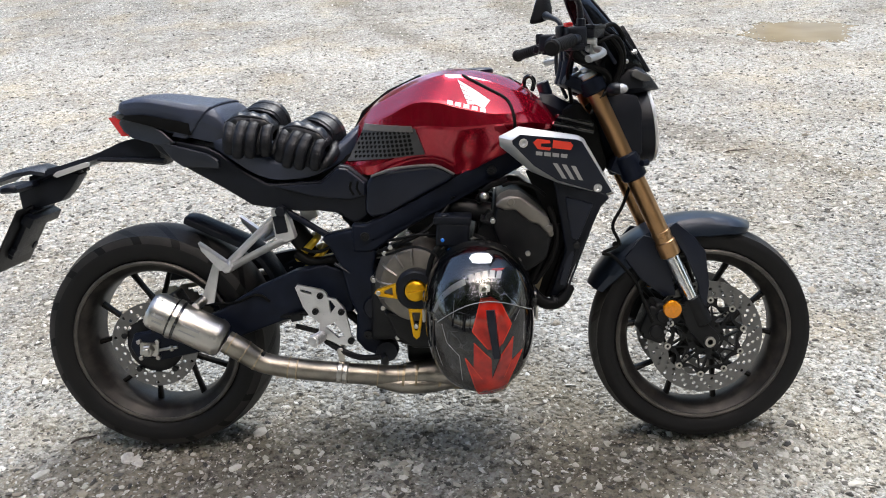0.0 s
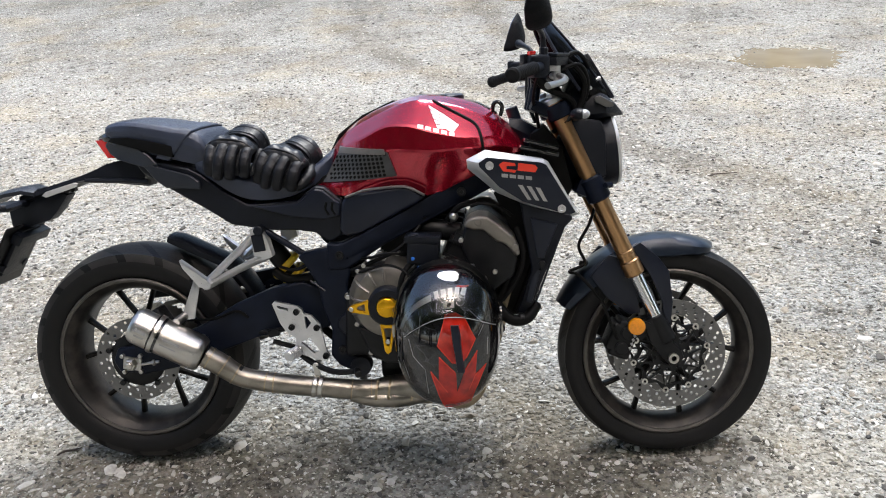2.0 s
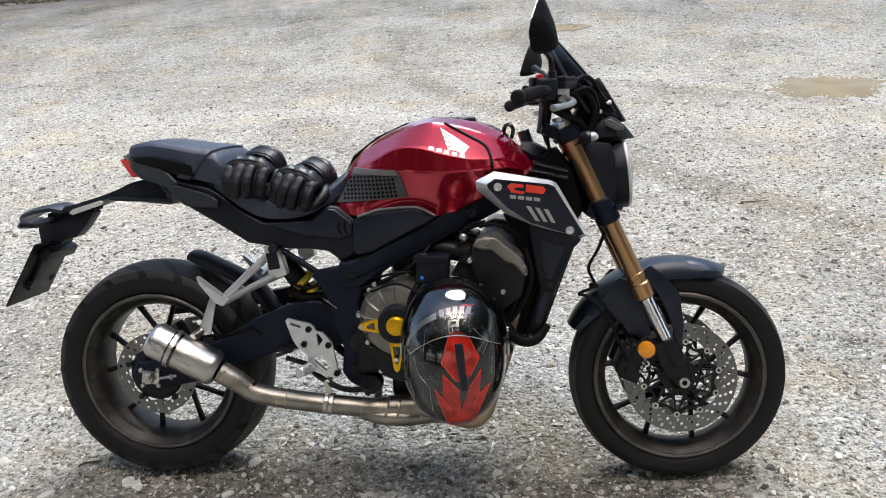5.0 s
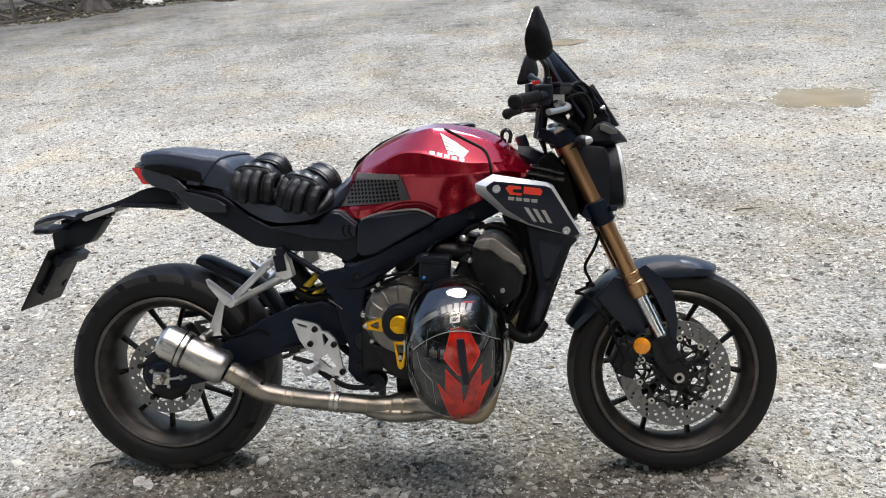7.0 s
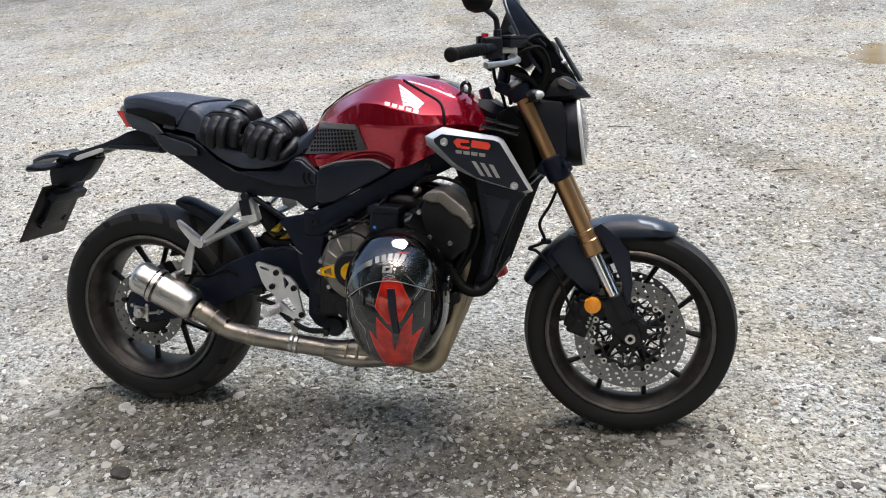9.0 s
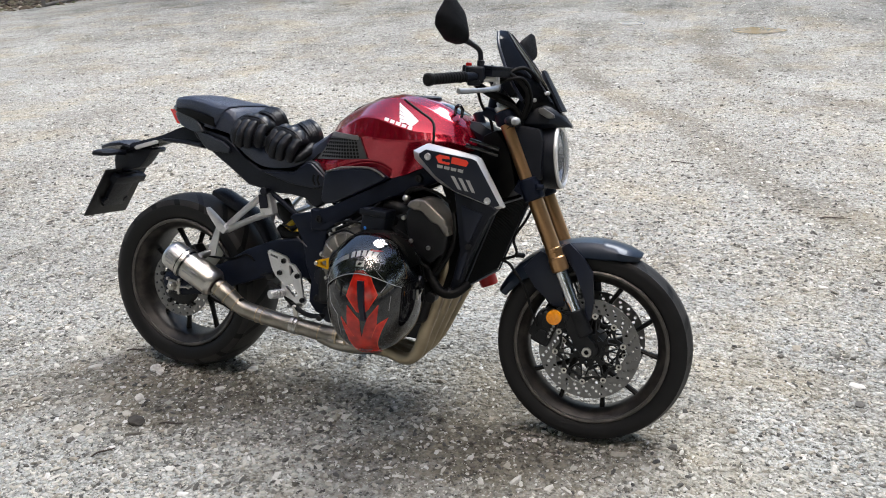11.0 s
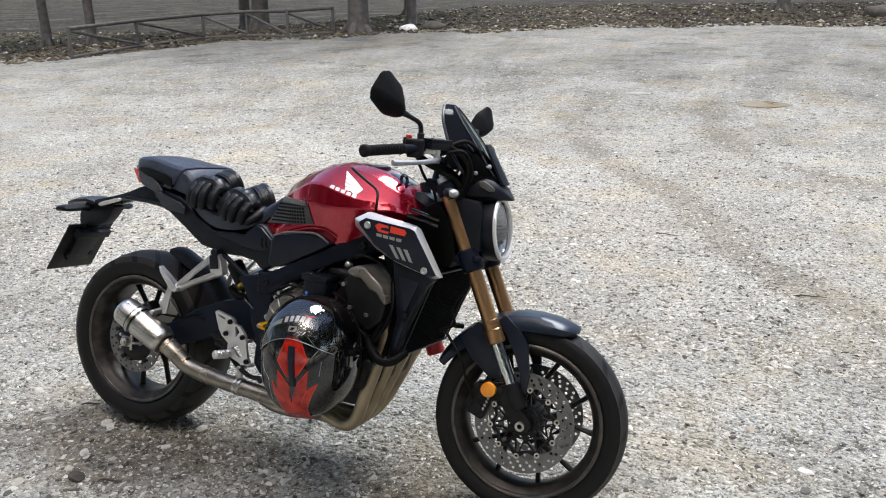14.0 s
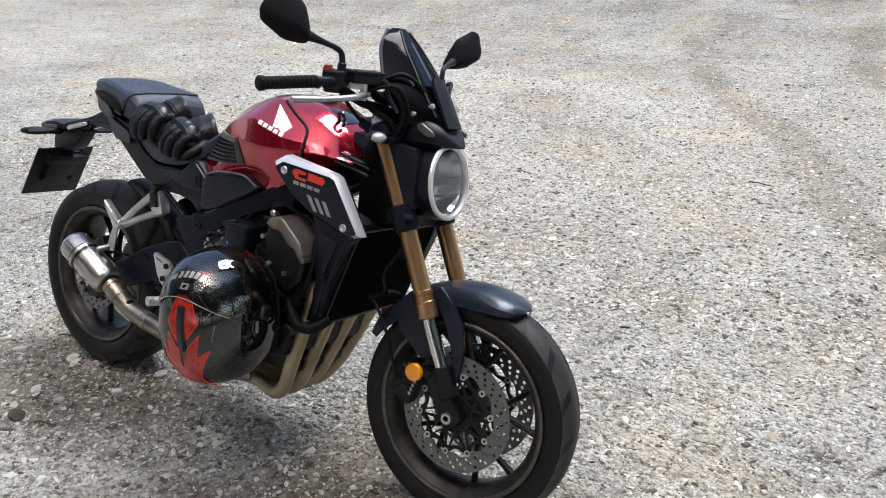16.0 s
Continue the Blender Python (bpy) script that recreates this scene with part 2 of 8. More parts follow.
def box(bm, at, size, turn=(0, 0, 0), bevel=0.003, seg=2, taper=1.0):
    own = bmesh.new()
    bmesh.ops.create_cube(own, size=1)
    for v in own.verts:
        k = taper if v.co.z > 0 else 1
        v.co = Vector((v.co.x * size[0] * k, v.co.y * size[1] * k, v.co.z * size[2]))
    if bevel:
        bmesh.ops.bevel(own, geom=own.edges[:], offset=bevel, segments=seg, affect="EDGES", profile=0.6)
    bmesh.ops.transform(own, matrix=pose(*at, *turn), verts=own.verts)
    join(bm, own)


def ball(bm, at, size, turn=(0, 0, 0), seg=20):
    own = bmesh.new()
    bmesh.ops.create_uvsphere(own, u_segments=seg, v_segments=seg // 2 + 2, radius=1)
    bmesh.ops.transform(own, matrix=pose(*at, *turn) @ Matrix.Diagonal((*size, 1)), verts=own.verts)
    join(bm, own)


def circle(x, z, r, n=12, start=0.0):
    return [(x + r * math.cos(start + 2 * math.pi * k / n), z + r * math.sin(start + 2 * math.pi * k / n)) for k in range(n)]


def part(name, bm, material, parent=None, label="", sharp=38, flip=False):
    """Links a bmesh as one mesh object under a thing or a part."""
    if flip:
        for v in bm.verts:
            v.co.y = -v.co.y
    bmesh.ops.recalc_face_normals(bm, faces=bm.faces[:])
    for f in bm.faces:
        f.smooth = True
    for e in bm.edges:
        e.smooth = e.calc_face_angle(0) < radians(sharp)
    me = bpy.data.meshes.new(name)
    bm.to_mesh(me)
    bm.free()
    for m in (material if isinstance(material, (list, tuple)) else [material]):
        me.materials.append(m)
    ob = new(name, me)
    ob.parent = parent
    return tagged(ob, label) if label else ob


def pair(name, make, material, parent, label=""):
    """The same part on both sides; make fills a bmesh for the right side."""
    made = []
    for flip in (False, True):
        bm = bmesh.new()
        make(bm)
        made.append(part(name, bm, material, parent, label, flip=flip))
    return made


def single(name, make, material, parent, label="", sharp=38):
    bm = bmesh.new()
    make(bm)
    return part(name, bm, material, parent, label, sharp)


def many(name, makers, material, parent, label=""):
    """Alike pieces, each an object of its own."""
    return [single(name, mk, material, parent, label) for mk in (makers() if callable(makers) else makers)]


def thing(name, label, category, at=Matrix(), group="", kind=""):
    ob = new(name)
    ob.empty_display_size = 0.05
    ob.matrix_world = at
    return tagged(ob, label, category, group, kind)

# ---- ground ----
def rise(x, y):
    """The yard climbs gently towards its far edge."""
    k = np.clip((x + 17) / 8, 0.0, 1.0)
    return 0.040 * np.maximum(0, y - 8) * k * np.clip((60 - y) / 40, 0.35, 1)


def rough_height(x, y):
    h = 0.004 * np.sin(3.1 * x + 1.3 * y) * np.sin(2.3 * y - 0.7 * x + 1) + 0.003 * np.sin(7.7 * x - 2.9 * y + 2) * np.sin(6.1 * y + 3.3 * x)
    h += 0.0022 * np.sin(17.3 * x + 9.1 * y) * np.sin(15.1 * y - 8.3 * x) + 0.0016 * np.sin(37 * x - 21 * y + 1) * np.sin(33 * y + 18 * x)
    return h


PUDDLES = [(2.98, 6.95, 0.44, 0.40), (1.20, 10.60, 0.31, 0.22), (-0.30, 11.12, 0.18, 0.12)]


def ground_z(x, y):
    z = rise(x, y) + rough_height(x, y)
    for px, py, a, b in PUDDLES[:1]:
        d = ((x - px) / a) ** 2 + ((y - py) / b) ** 2
        z = z - 0.030 * np.exp(-d * 0.8)
    return z


def graded(lo, hi, fine_lo, fine_hi, step, growth=1.07):
    out = list(np.arange(fine_lo, fine_hi + 1e-6, step))
    s, v = step, fine_hi
    while v < hi:
        s *= growth
        v += s
        out.append(v)
    s, v = step, fine_lo
    while v > lo:
        s *= growth
        v -= s
        out.insert(0, v)
    return np.array(out)


def ramp_of(n, stops):
    r = n.new("ShaderNodeValToRGB")
    e = r.color_ramp.elements
    while len(e) < len(stops):
        e.new(0.5)
    for q, (p, c) in zip(e, stops):
        q.position, q.color = p, (*c, 1)
    return r


def gravel_material():
    m, n, l, p = node_mat("gravel_yard")
    tc = n.new("ShaderNodeTexCoord")
    P = tc.outputs["Object"]

    def tex(kind, scale, **kw):
        q = n.new(kind)
        q.inputs["Scale"].default_value = scale
        for k, v in kw.items():
            q.inputs[k].default_value = v
        l.new(P, q.inputs["Vector"])
        return q

    def mix(fac, a, b, blend="MIX"):
        q = n.new("ShaderNodeMix")
        q.data_type, q.blend_type = "RGBA", blend
        for sock, v in (("Factor", fac), (6, a), (7, b)):
            if isinstance(v, (int, float)):
                q.inputs[sock].default_value = v
            elif isinstance(v, tuple):
                q.inputs[sock].default_value = (*v, 1)
            else:
                l.new(v, q.inputs[sock])
        return q.outputs[2]

    chips = tex("ShaderNodeTexVoronoi", 62)
    chips2 = tex("ShaderNodeTexVoronoi", 150)
    patches = tex("ShaderNodeTexNoise", 0.55, Detail=6.0, Roughness=0.6)
    tan = tex("ShaderNodeTexNoise", 1.3, Detail=7.0, Roughness=0.65)
    grit = tex("ShaderNodeTexNoise", 240, Detail=3.0)
    c1 = ramp_of(n, [(0.0, (0.10, 0.092, 0.080)), (0.16, (0.36, 0.340, 0.300)), (0.55, (0.50, 0.482, 0.440)), (1.0, (0.57, 0.555, 0.515))])
    sep = n.new("ShaderNodeSeparateColor")
    l.new(chips.outputs["Color"], sep.inputs[0])
    l.new(sep.outputs[0], c1.inputs[0])
    c2 = ramp_of(n, [(0.0, (0.12, 0.112, 0.096)), (0.3, (0.40, 0.380, 0.338)), (1.0, (0.56, 0.542, 0.50))])
    sep2 = n.new("ShaderNodeSeparateColor")
    l.new(chips2.outputs["Color"], sep2.inputs[0])
    l.new(sep2.outputs[0], c2.inputs[0])
    base = mix(0.5, c1.outputs[0], c2.outputs[0])
    # tan soil showing through in blotches, and broad patches of lighter and darker tone
    t1 = ramp_of(n, [(0.50, (0, 0, 0)), (0.63, (1, 1, 1))])
    l.new(tan.outputs[0], t1.inputs[0])
    f1 = n.new("ShaderNodeMath")
    f1.operation = "MULTIPLY"
    f1.inputs[1].default_value = 0.52
    l.new(t1.outputs[0], f1.inputs[0])
    base = mix(f1.outputs[0], base, (0.50, 0.415, 0.285))
    # brown soil by mask; below the motorcycle it also paints in its shade
    soil_shade_at = n.new("ShaderNodeAttribute")
    soil_shade_at.attribute_name = "soil_and_shade"
    soil_n = tex("ShaderNodeTexNoise", 14, Detail=8.0, Roughness=0.7)
    soil = n.new("ShaderNodeMath")
    soil.operation = "MULTIPLY_ADD"
    soil.inputs[1].default_value = 0.7
    l.new(soil_n.outputs[0], soil.inputs[0])
    l.new(soil_shade_at.outputs["Fac"], soil.inputs[2])
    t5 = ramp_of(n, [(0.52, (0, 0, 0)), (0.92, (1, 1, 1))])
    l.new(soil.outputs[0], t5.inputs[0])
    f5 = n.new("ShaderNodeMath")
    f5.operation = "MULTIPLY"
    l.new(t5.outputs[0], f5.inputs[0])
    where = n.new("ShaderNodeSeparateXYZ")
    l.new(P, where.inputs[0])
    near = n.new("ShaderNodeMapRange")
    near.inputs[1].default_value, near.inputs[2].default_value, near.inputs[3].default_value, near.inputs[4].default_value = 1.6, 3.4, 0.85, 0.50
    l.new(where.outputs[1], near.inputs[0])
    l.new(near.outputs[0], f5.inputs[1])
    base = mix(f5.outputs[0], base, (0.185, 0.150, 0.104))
    t2 = ramp_of(n, [(0.38, (0.80, 0.79, 0.78)), (0.66, (1.08, 1.07, 1.05))])
    l.new(patches.outputs[0], t2.inputs[0])
    base = mix(1.0, base, t2.outputs[0], "MULTIPLY")
    # dark and pale flecks that still tell at a distance
    fleck = tex("ShaderNodeTexNoise", 9, Detail=8.0, Roughness=0.75)
    t3 = ramp_of(n, [(0.36, (0.34, 0.33, 0.32)), (0.435, (0.94, 0.94, 0.93)), (0.58, (1.02, 1.02, 1.02)), (0.70, (1.11, 1.11, 1.10))])
    l.new(fleck.outputs[0], t3.inputs[0])
    base = mix(1.0, base, t3.outputs[0], "MULTIPLY")
    fine = tex("ShaderNodeTexNoise", 38, Detail=6.0, Roughness=0.7)
    t4 = ramp_of(n, [(0.39, (0.44, 0.43, 0.415)), (0.48, (0.98, 0.98, 0.98)), (0.66, (1.10, 1.10, 1.09))])
    l.new(fine.outputs[0], t4.inputs[0])
    base = mix(1.0, base, t4.outputs[0], "MULTIPLY")
    # the far part turns greyer and darker with distance, in streaks; beyond lies the wood's floor
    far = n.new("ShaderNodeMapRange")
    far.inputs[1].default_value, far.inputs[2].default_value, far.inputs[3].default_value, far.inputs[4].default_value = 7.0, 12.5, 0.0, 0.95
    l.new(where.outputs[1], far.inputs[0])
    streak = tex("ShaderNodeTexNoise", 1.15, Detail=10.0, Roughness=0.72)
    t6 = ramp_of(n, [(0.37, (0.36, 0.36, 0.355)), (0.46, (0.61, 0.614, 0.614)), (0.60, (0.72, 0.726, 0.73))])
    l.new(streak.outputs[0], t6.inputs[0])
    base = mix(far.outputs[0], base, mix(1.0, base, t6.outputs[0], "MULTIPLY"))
    wood_at = n.new("ShaderNodeAttribute")
    wood_at.attribute_name = "wood"
    rag = tex("ShaderNodeTexNoise", 1.6, Detail=8.0, Roughness=0.7)
    ad = n.new("ShaderNodeMath")
    ad.operation = "ADD"
    l.new(wood_at.outputs["Fac"], ad.inputs[0])
    l.new(rag.outputs[0], ad.inputs[1])
    t7 = ramp_of(n, [(0.46, (0, 0, 0)), (0.54, (1, 1, 1))])
    half = n.new("ShaderNodeMath")
    half.operation = "MULTIPLY"
    half.inputs[1].default_value = 0.5
    l.new(ad.outputs[0], half.inputs[0])
    l.new(half.outputs[0], t7.inputs[0])
    big = tex("ShaderNodeTexNoise", 0.5, Detail=8.0, Roughness=0.65)
    small = tex("ShaderNodeTexNoise", 3.2, Detail=10.0, Roughness=0.8)
    t8 = ramp_of(n, [(0.40, (0.008, 0.007, 0.0055)), (0.47, (0.020, 0.0175, 0.014)), (0.53, (0.040, 0.035, 0.028)), (0.60, (0.12, 0.108, 0.090))])
    lb = mix(0.62, big.outputs[0], small.outputs[0])
    l.new(lb, t8.inputs[0])
    green = tex("ShaderNodeTexNoise", 0.32, Detail=6.0)
    t9 = ramp_of(n, [(0.52, (0, 0, 0)), (0.66, (0.7, 0.7, 0.7))])
    l.new(green.outputs[0], t9.inputs[0])
    floor_col = mix(t9.outputs[0], t8.outputs[0], mix(0.5, t8.outputs[0], (0.085, 0.100, 0.045)))
    base = mix(t7.outputs[0], mix(1.0, base, (0.940, 1.0, 1.050), "MULTIPLY"), floor_col)
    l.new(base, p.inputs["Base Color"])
    p.inputs["Roughness"].default_value = 0.95
    p.inputs["Specular IOR Level"].default_value = 0.12
    b1 = n.new("ShaderNodeBump")
    b1.inputs["Strength"].default_value, b1.inputs["Distance"].default_value, b1.invert = 1.0, 0.016, True
    l.new(chips.outputs["Distance"], b1.inputs["Height"])
    b2 = n.new("ShaderNodeBump")
    b2.inputs["Strength"].default_value, b2.inputs["Distance"].default_value, b2.invert = 0.7, 0.004, True
    l.new(chips2.outputs["Distance"], b2.inputs["Height"])
    l.new(b1.outputs[0], b2.inputs["Normal"])
    b3 = n.new("ShaderNodeBump")
    b3.inputs["Strength"].default_value, b3.inputs["Distance"].default_value = 0.5, 0.002
    l.new(grit.outputs[0], b3.inputs["Height"])
    l.new(b2.outputs[0], b3.inputs["Normal"])
    l.new(b3.outputs[0], p.inputs["Normal"])
    return m


gravel = gravel_material()


def edge_y(x):
    """Where the gravel ends and the wood's floor begins."""
    return np.interp(x, [-60, -16, -12.5, -10.5, -8.5, -6.5, -4.0, -1.0, 4, 12, 60], [6.0, 11.5, 14.0, 17.5, 18.2, 19.5, 20.5, 21.8, 22.5, 23, 26]) + 0.35 * np.sin(1.7 * x) + 0.2 * np.sin(4.3 * x + 1)


TRACKS = [[(-0.9, 9.4), (-0.51, 8.32), (0.06, 7.04), (0.55, 6.34), (0.87, 5.58), (1.17, 4.74), (1.39, 4.41), (1.9, 3.7)], [(0.65, 10.6), (0.75, 9.33), (0.89, 8.53), (1.2, 7.75), (1.83, 7.1), (2.8, 6.4)]]


def soil_and_shade(x, y):
    """How much soil shows between the chips: 0 to 1, in warped blotches and along two old wheel tracks; below the
    motorcycle its shade is put into the colour as well.
    """
    u, w = x + 0.35 * np.sin(1.9 * y + 0.6) + 0.12 * np.sin(5.7 * y + x), y + 0.30 * np.sin(2.3 * x + 1.1) + 0.10 * np.sin(6.1 * x - y)
    v = np.sin(2.6 * u + 1.7 * w + 0.4) * np.sin(2.1 * w - 1.2 * u + 0.3) + 0.6 * np.sin(6.3 * u - 4.1 * w) * np.sin(5.2 * w + 3.1 * u + 2) + 0.45 * np.sin(13 * u + 9 * w) * np.sin(14 * w - 8 * u)
    # the band at y = 1.80 is soil plus the motorcycle's shade, painted darker
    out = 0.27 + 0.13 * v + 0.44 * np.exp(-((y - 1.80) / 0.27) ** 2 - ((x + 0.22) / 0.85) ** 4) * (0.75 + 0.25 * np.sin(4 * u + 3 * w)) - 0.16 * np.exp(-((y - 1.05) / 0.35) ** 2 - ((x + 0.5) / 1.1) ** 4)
    for way in TRACKS:
        near = np.full(np.shape(x), 1e9)
        for (ax, ay), (bx, by) in zip(way, way[1:]):
            t = np.clip(((x - ax) * (bx - ax) + (y - ay) * (by - ay)) / ((bx - ax) ** 2 + (by - ay) ** 2), 0, 1)
            near = np.minimum(near, np.hypot(x - ax - t * (bx - ax), y - ay - t * (by - ay)))
        out = out + 0.85 * np.exp(-(near / 0.12) ** 2) * (0.65 + 0.35 * np.sin(3 * x + 5 * y))
    return np.clip(out, 0.0, 1.0)


def build_ground():
    gx, gy = graded(-420, 420, -2.6, 3.6, 0.03), graded(-420, 480, 0.2, 6.0, 0.03)
    X, Y = np.meshgrid(gx, gy)
    Z = ground_z(X, Y)
    nx, ny = len(gx), len(gy)
    co = np.stack([X, Y, Z], -1).reshape(-1, 3)
    i = np.arange(nx * ny).reshape(ny, nx)
    quads = np.stack([i[:-1, :-1], i[:-1, 1:], i[1:, 1:], i[1:, :-1]], -1).reshape(-1, 4)
    me = bpy.data.meshes.new("ground")
    me.from_pydata(co.tolist(), [], quads.tolist())
    me.materials.append(gravel)
    wooded = me.attributes.new("wood", "FLOAT", "POINT")
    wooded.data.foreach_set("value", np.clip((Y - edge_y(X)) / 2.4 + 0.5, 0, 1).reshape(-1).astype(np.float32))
    thin = me.attributes.new("soil_and_shade", "FLOAT", "POINT")
    thin.data.foreach_set("value", soil_and_shade(X, Y).reshape(-1).astype(np.float32))
    me.polygons.foreach_set("use_smooth", np.ones(len(quads), bool))
    ob = new("ground", me)
    return tagged(ob, "pale crushed stone gravel yard with tan soil patches", "ground", kind="structure")


build_ground()


def stone_material():
    m, n, l, p = node_mat("stone_chips")
    g = n.new("ShaderNodeNewGeometry")
    r = ramp_of(n, [(0.0, (0.050, 0.048, 0.044)), (0.17, (0.11, 0.104, 0.090)), (0.25, (0.30, 0.268, 0.212)), (0.45, (0.40, 0.382, 0.330)), (0.82, (0.49, 0.476, 0.426)), (1.0, (0.58, 0.573, 0.54))])
    l.new(g.outputs["Random Per Island"], r.inputs[0])
    tc = n.new("ShaderNodeTexCoord")
    q = n.new("ShaderNodeTexNoise")
    q.inputs["Scale"].default_value, q.inputs["Detail"].default_value = 120, 4
    l.new(tc.outputs["Object"], q.inputs["Vector"])
    mr = n.new("ShaderNodeMapRange")
    mr.inputs[3].default_value, mr.inputs[4].default_value = 0.75, 1.2
    l.new(q.outputs[0], mr.inputs[0])
    mx = n.new("ShaderNodeMix")
    mx.data_type, mx.blend_type = "RGBA", "MULTIPLY"
    mx.inputs["Factor"].default_value = 1
    l.new(r.outputs[0], mx.inputs[6])
    l.new(mr.outputs[0], mx.inputs[7])
    l.new(mx.outputs[2], p.inputs["Base Color"])
    p.inputs["Roughness"].default_value = 0.85
    b = n.new("ShaderNodeBump")
    b.inputs["Strength"].default_value, b.inputs["Distance"].default_value = 0.5, 0.003
    l.new(q.outputs[0], b.inputs["Height"])
    l.new(b.outputs[0], p.inputs["Normal"])
    return m


stone_mat = stone_material()


def scatter(name, xs, ys, radii, material, label, category, seed, sink=0.35, tiny=False):
    """Many broken stones in one object: twelve-cornered chips, each squashed and turned its own way."""
    rng = np.random.default_rng(seed)
    t = (1 + 5 ** 0.5) / 2
    base = np.array([(-1, t, 0), (1, t, 0), (-1, -t, 0), (1, -t, 0), (0, -1, t), (0, 1, t), (0, -1, -t), (0, 1, -t), (t, 0, -1), (t, 0, 1), (-t, 0, -1), (-t, 0, 1)]) / math.sqrt(1 + t * t)
    tri = np.array([(0, 11, 5), (0, 5, 1), (0, 1, 7), (0, 7, 10), (0, 10, 11), (1, 5, 9), (5, 11, 4), (11, 10, 2), (10, 7, 6), (7, 1, 8), (3, 9, 4), (3, 4, 2), (3, 2, 6), (3, 6, 8), (3, 8, 9), (4, 9, 5), (2, 4, 11), (6, 2, 10), (8, 6, 7), (9, 8, 1)])
    if tiny:
        base = np.array([(1, 0, 0), (-1, 0, 0), (0, 1, 0), (0, -1, 0), (0, 0, 1), (0, 0, -1)], float)
        tri = np.array([(4, 0, 2), (4, 2, 1), (4, 1, 3), (4, 3, 0), (5, 2, 0), (5, 1, 2), (5, 3, 1), (5, 0, 3)])
    n, nv, nt = len(xs), len(base), len(tri)
    co = base[None] * (1 + rng.uniform(-0.36, 0.36, (n, nv, 1)))
    sq = np.stack([rng.uniform(0.8, 1.7, n), rng.uniform(0.5, 1.0, n), rng.uniform(0.22, 0.70, n)], -1)
    co = co * sq[:, None, :]
    a, b = rng.uniform(0, 2 * np.pi, n), rng.normal(0, 0.32, n)
    cb, sb = np.cos(b)[:, None], np.sin(b)[:, None]
    y, z = co[..., 1] * cb - co[..., 2] * sb, co[..., 1] * sb + co[..., 2] * cb
    ca, sa = np.cos(a)[:, None], np.sin(a)[:, None]
    x, y = co[..., 0] * ca - y * sa, co[..., 0] * sa + y * ca
    co = np.stack([x, y, z], -1) * radii[:, None, None]
    co[..., 0] += xs[:, None]
    co[..., 1] += ys[:, None]
    co[..., 2] += (ground_z(xs, ys) + radii * (0.5 - sink) * sq[:, 2])[:, None]
    faces = (tri[None] + (nv * np.arange(n))[:, None, None]).reshape(-1)
    me = bpy.data.meshes.new(name)
    me.vertices.add(n * nv)
    me.vertices.foreach_set("co", co.reshape(-1))
    me.loops.add(len(faces))
    me.loops.foreach_set("vertex_index", faces.astype(np.int32))
    me.polygons.add(n * nt)
    me.polygons.foreach_set("loop_start", np.arange(0, n * nt * 3, 3, dtype=np.int32))
    me.polygons.foreach_set("use_smooth", np.zeros(n * nt, bool))
    me.update(calc_edges=True)
    me.materials.append(material)
    return tagged(new(name, me), label, category, kind="stuff")


def patchy(x, y):
    """Where the chips lie thick (1) and where the soil and the painted shade show (0)."""
    return np.clip(1.15 - 0.80 * soil_and_shade(x, y), 0.40, 1)


def strewn(n, reach, bias, rng):
    d, s = -0.1 + (reach + 0.5) * rng.random(n) ** bias, rng.uniform(-1, 1, n)
    x, y = 0.55 + s * (1.45 + 0.66 * d), d
    keep = rng.random(n) < patchy(x, y) * np.clip((d + 0.1) / 0.9, 0, 1) * np.clip((1 - np.abs(s)) / 0.22, 0, 1)
    return x[keep], y[keep]


_r = np.random.default_rng(7)
_x, _y = strewn(190000, 5.6, 1.5, _r)
scatter("gravel_grit", _x, _y, 0.0020 + 0.0032 * _r.random(len(_x)) ** 1.5, stone_mat, "fine pale crushed stone grit covering the yard", "gravel", 3, 0.3, True)
_x, _y = strewn(66000, 7.0, 1.35, _r)
scatter("gravel_chips", _x, _y, 0.0040 + 0.0070 * _r.random(len(_x)) ** 2.2, stone_mat, "pale grey and cream crushed stone chips on the yard", "gravel", 5, 0.4)
_x, _y = strewn(3300, 8.0, 1.3, _r)
scatter("loose_stones", _x, _y, 0.0085 + 0.0115 * _r.random(len(_x)) ** 2.6, stone_mat, "larger pale stones lying loose on the gravel", "stones", 4, 0.3)


def far_strewn(n, rng):
    """Coarser bits over the middle of the yard, thinning out."""
    d, s = 3.2 + 10.5 * rng.random(n) ** 1.25, rng.uniform(-1, 1, n)
    x = 0.3 + s * (1.6 + 0.75 * d)
    keep = rng.random(n) < (0.35 + 0.65 * patchy(x, d)) * np.clip((1 - np.abs(s)) / 0.2, 0, 1) * np.clip((14.5 - d) / 4, 0, 1)
    return x[keep], d[keep]


_x, _y = far_strewn(52000, _r)
scatter("scattered_chips", _x, _y, 0.0065 + 0.0085 * _r.random(len(_x)) ** 2.0, stone_mat, "mixed grey and pale stone chips further out on the yard", "gravel", 9, 0.35, True)

# ---- the motorcycle: x forward, y to its left, z up, from the rear wheel's footprint; it leans on its stand ----
BIKE = pose(-0.775, 2.013, 0, 0, 0, -4.6) @ pose(0, 0, 0, -11.5)
bike = thing("motorcycle", "red and black naked motorcycle with gold forks on its side stand", "motorcycle", BIKE)
FW, FR, RR = (1.430, 0.287), 0.2865, 0.309          # front axle, front and rear tyre radius
STEER = 4.5                                        # degrees to the left
RAKE = 0.4515                                      # forward per metre down along the fork


def fork_x(z):
    return 1.163 + RAKE * (0.893 - z)


# everything that turns with the handlebar hangs on one pivot
_top = Vector((fork_x(0.95) - 0.035, 0, 0.95))
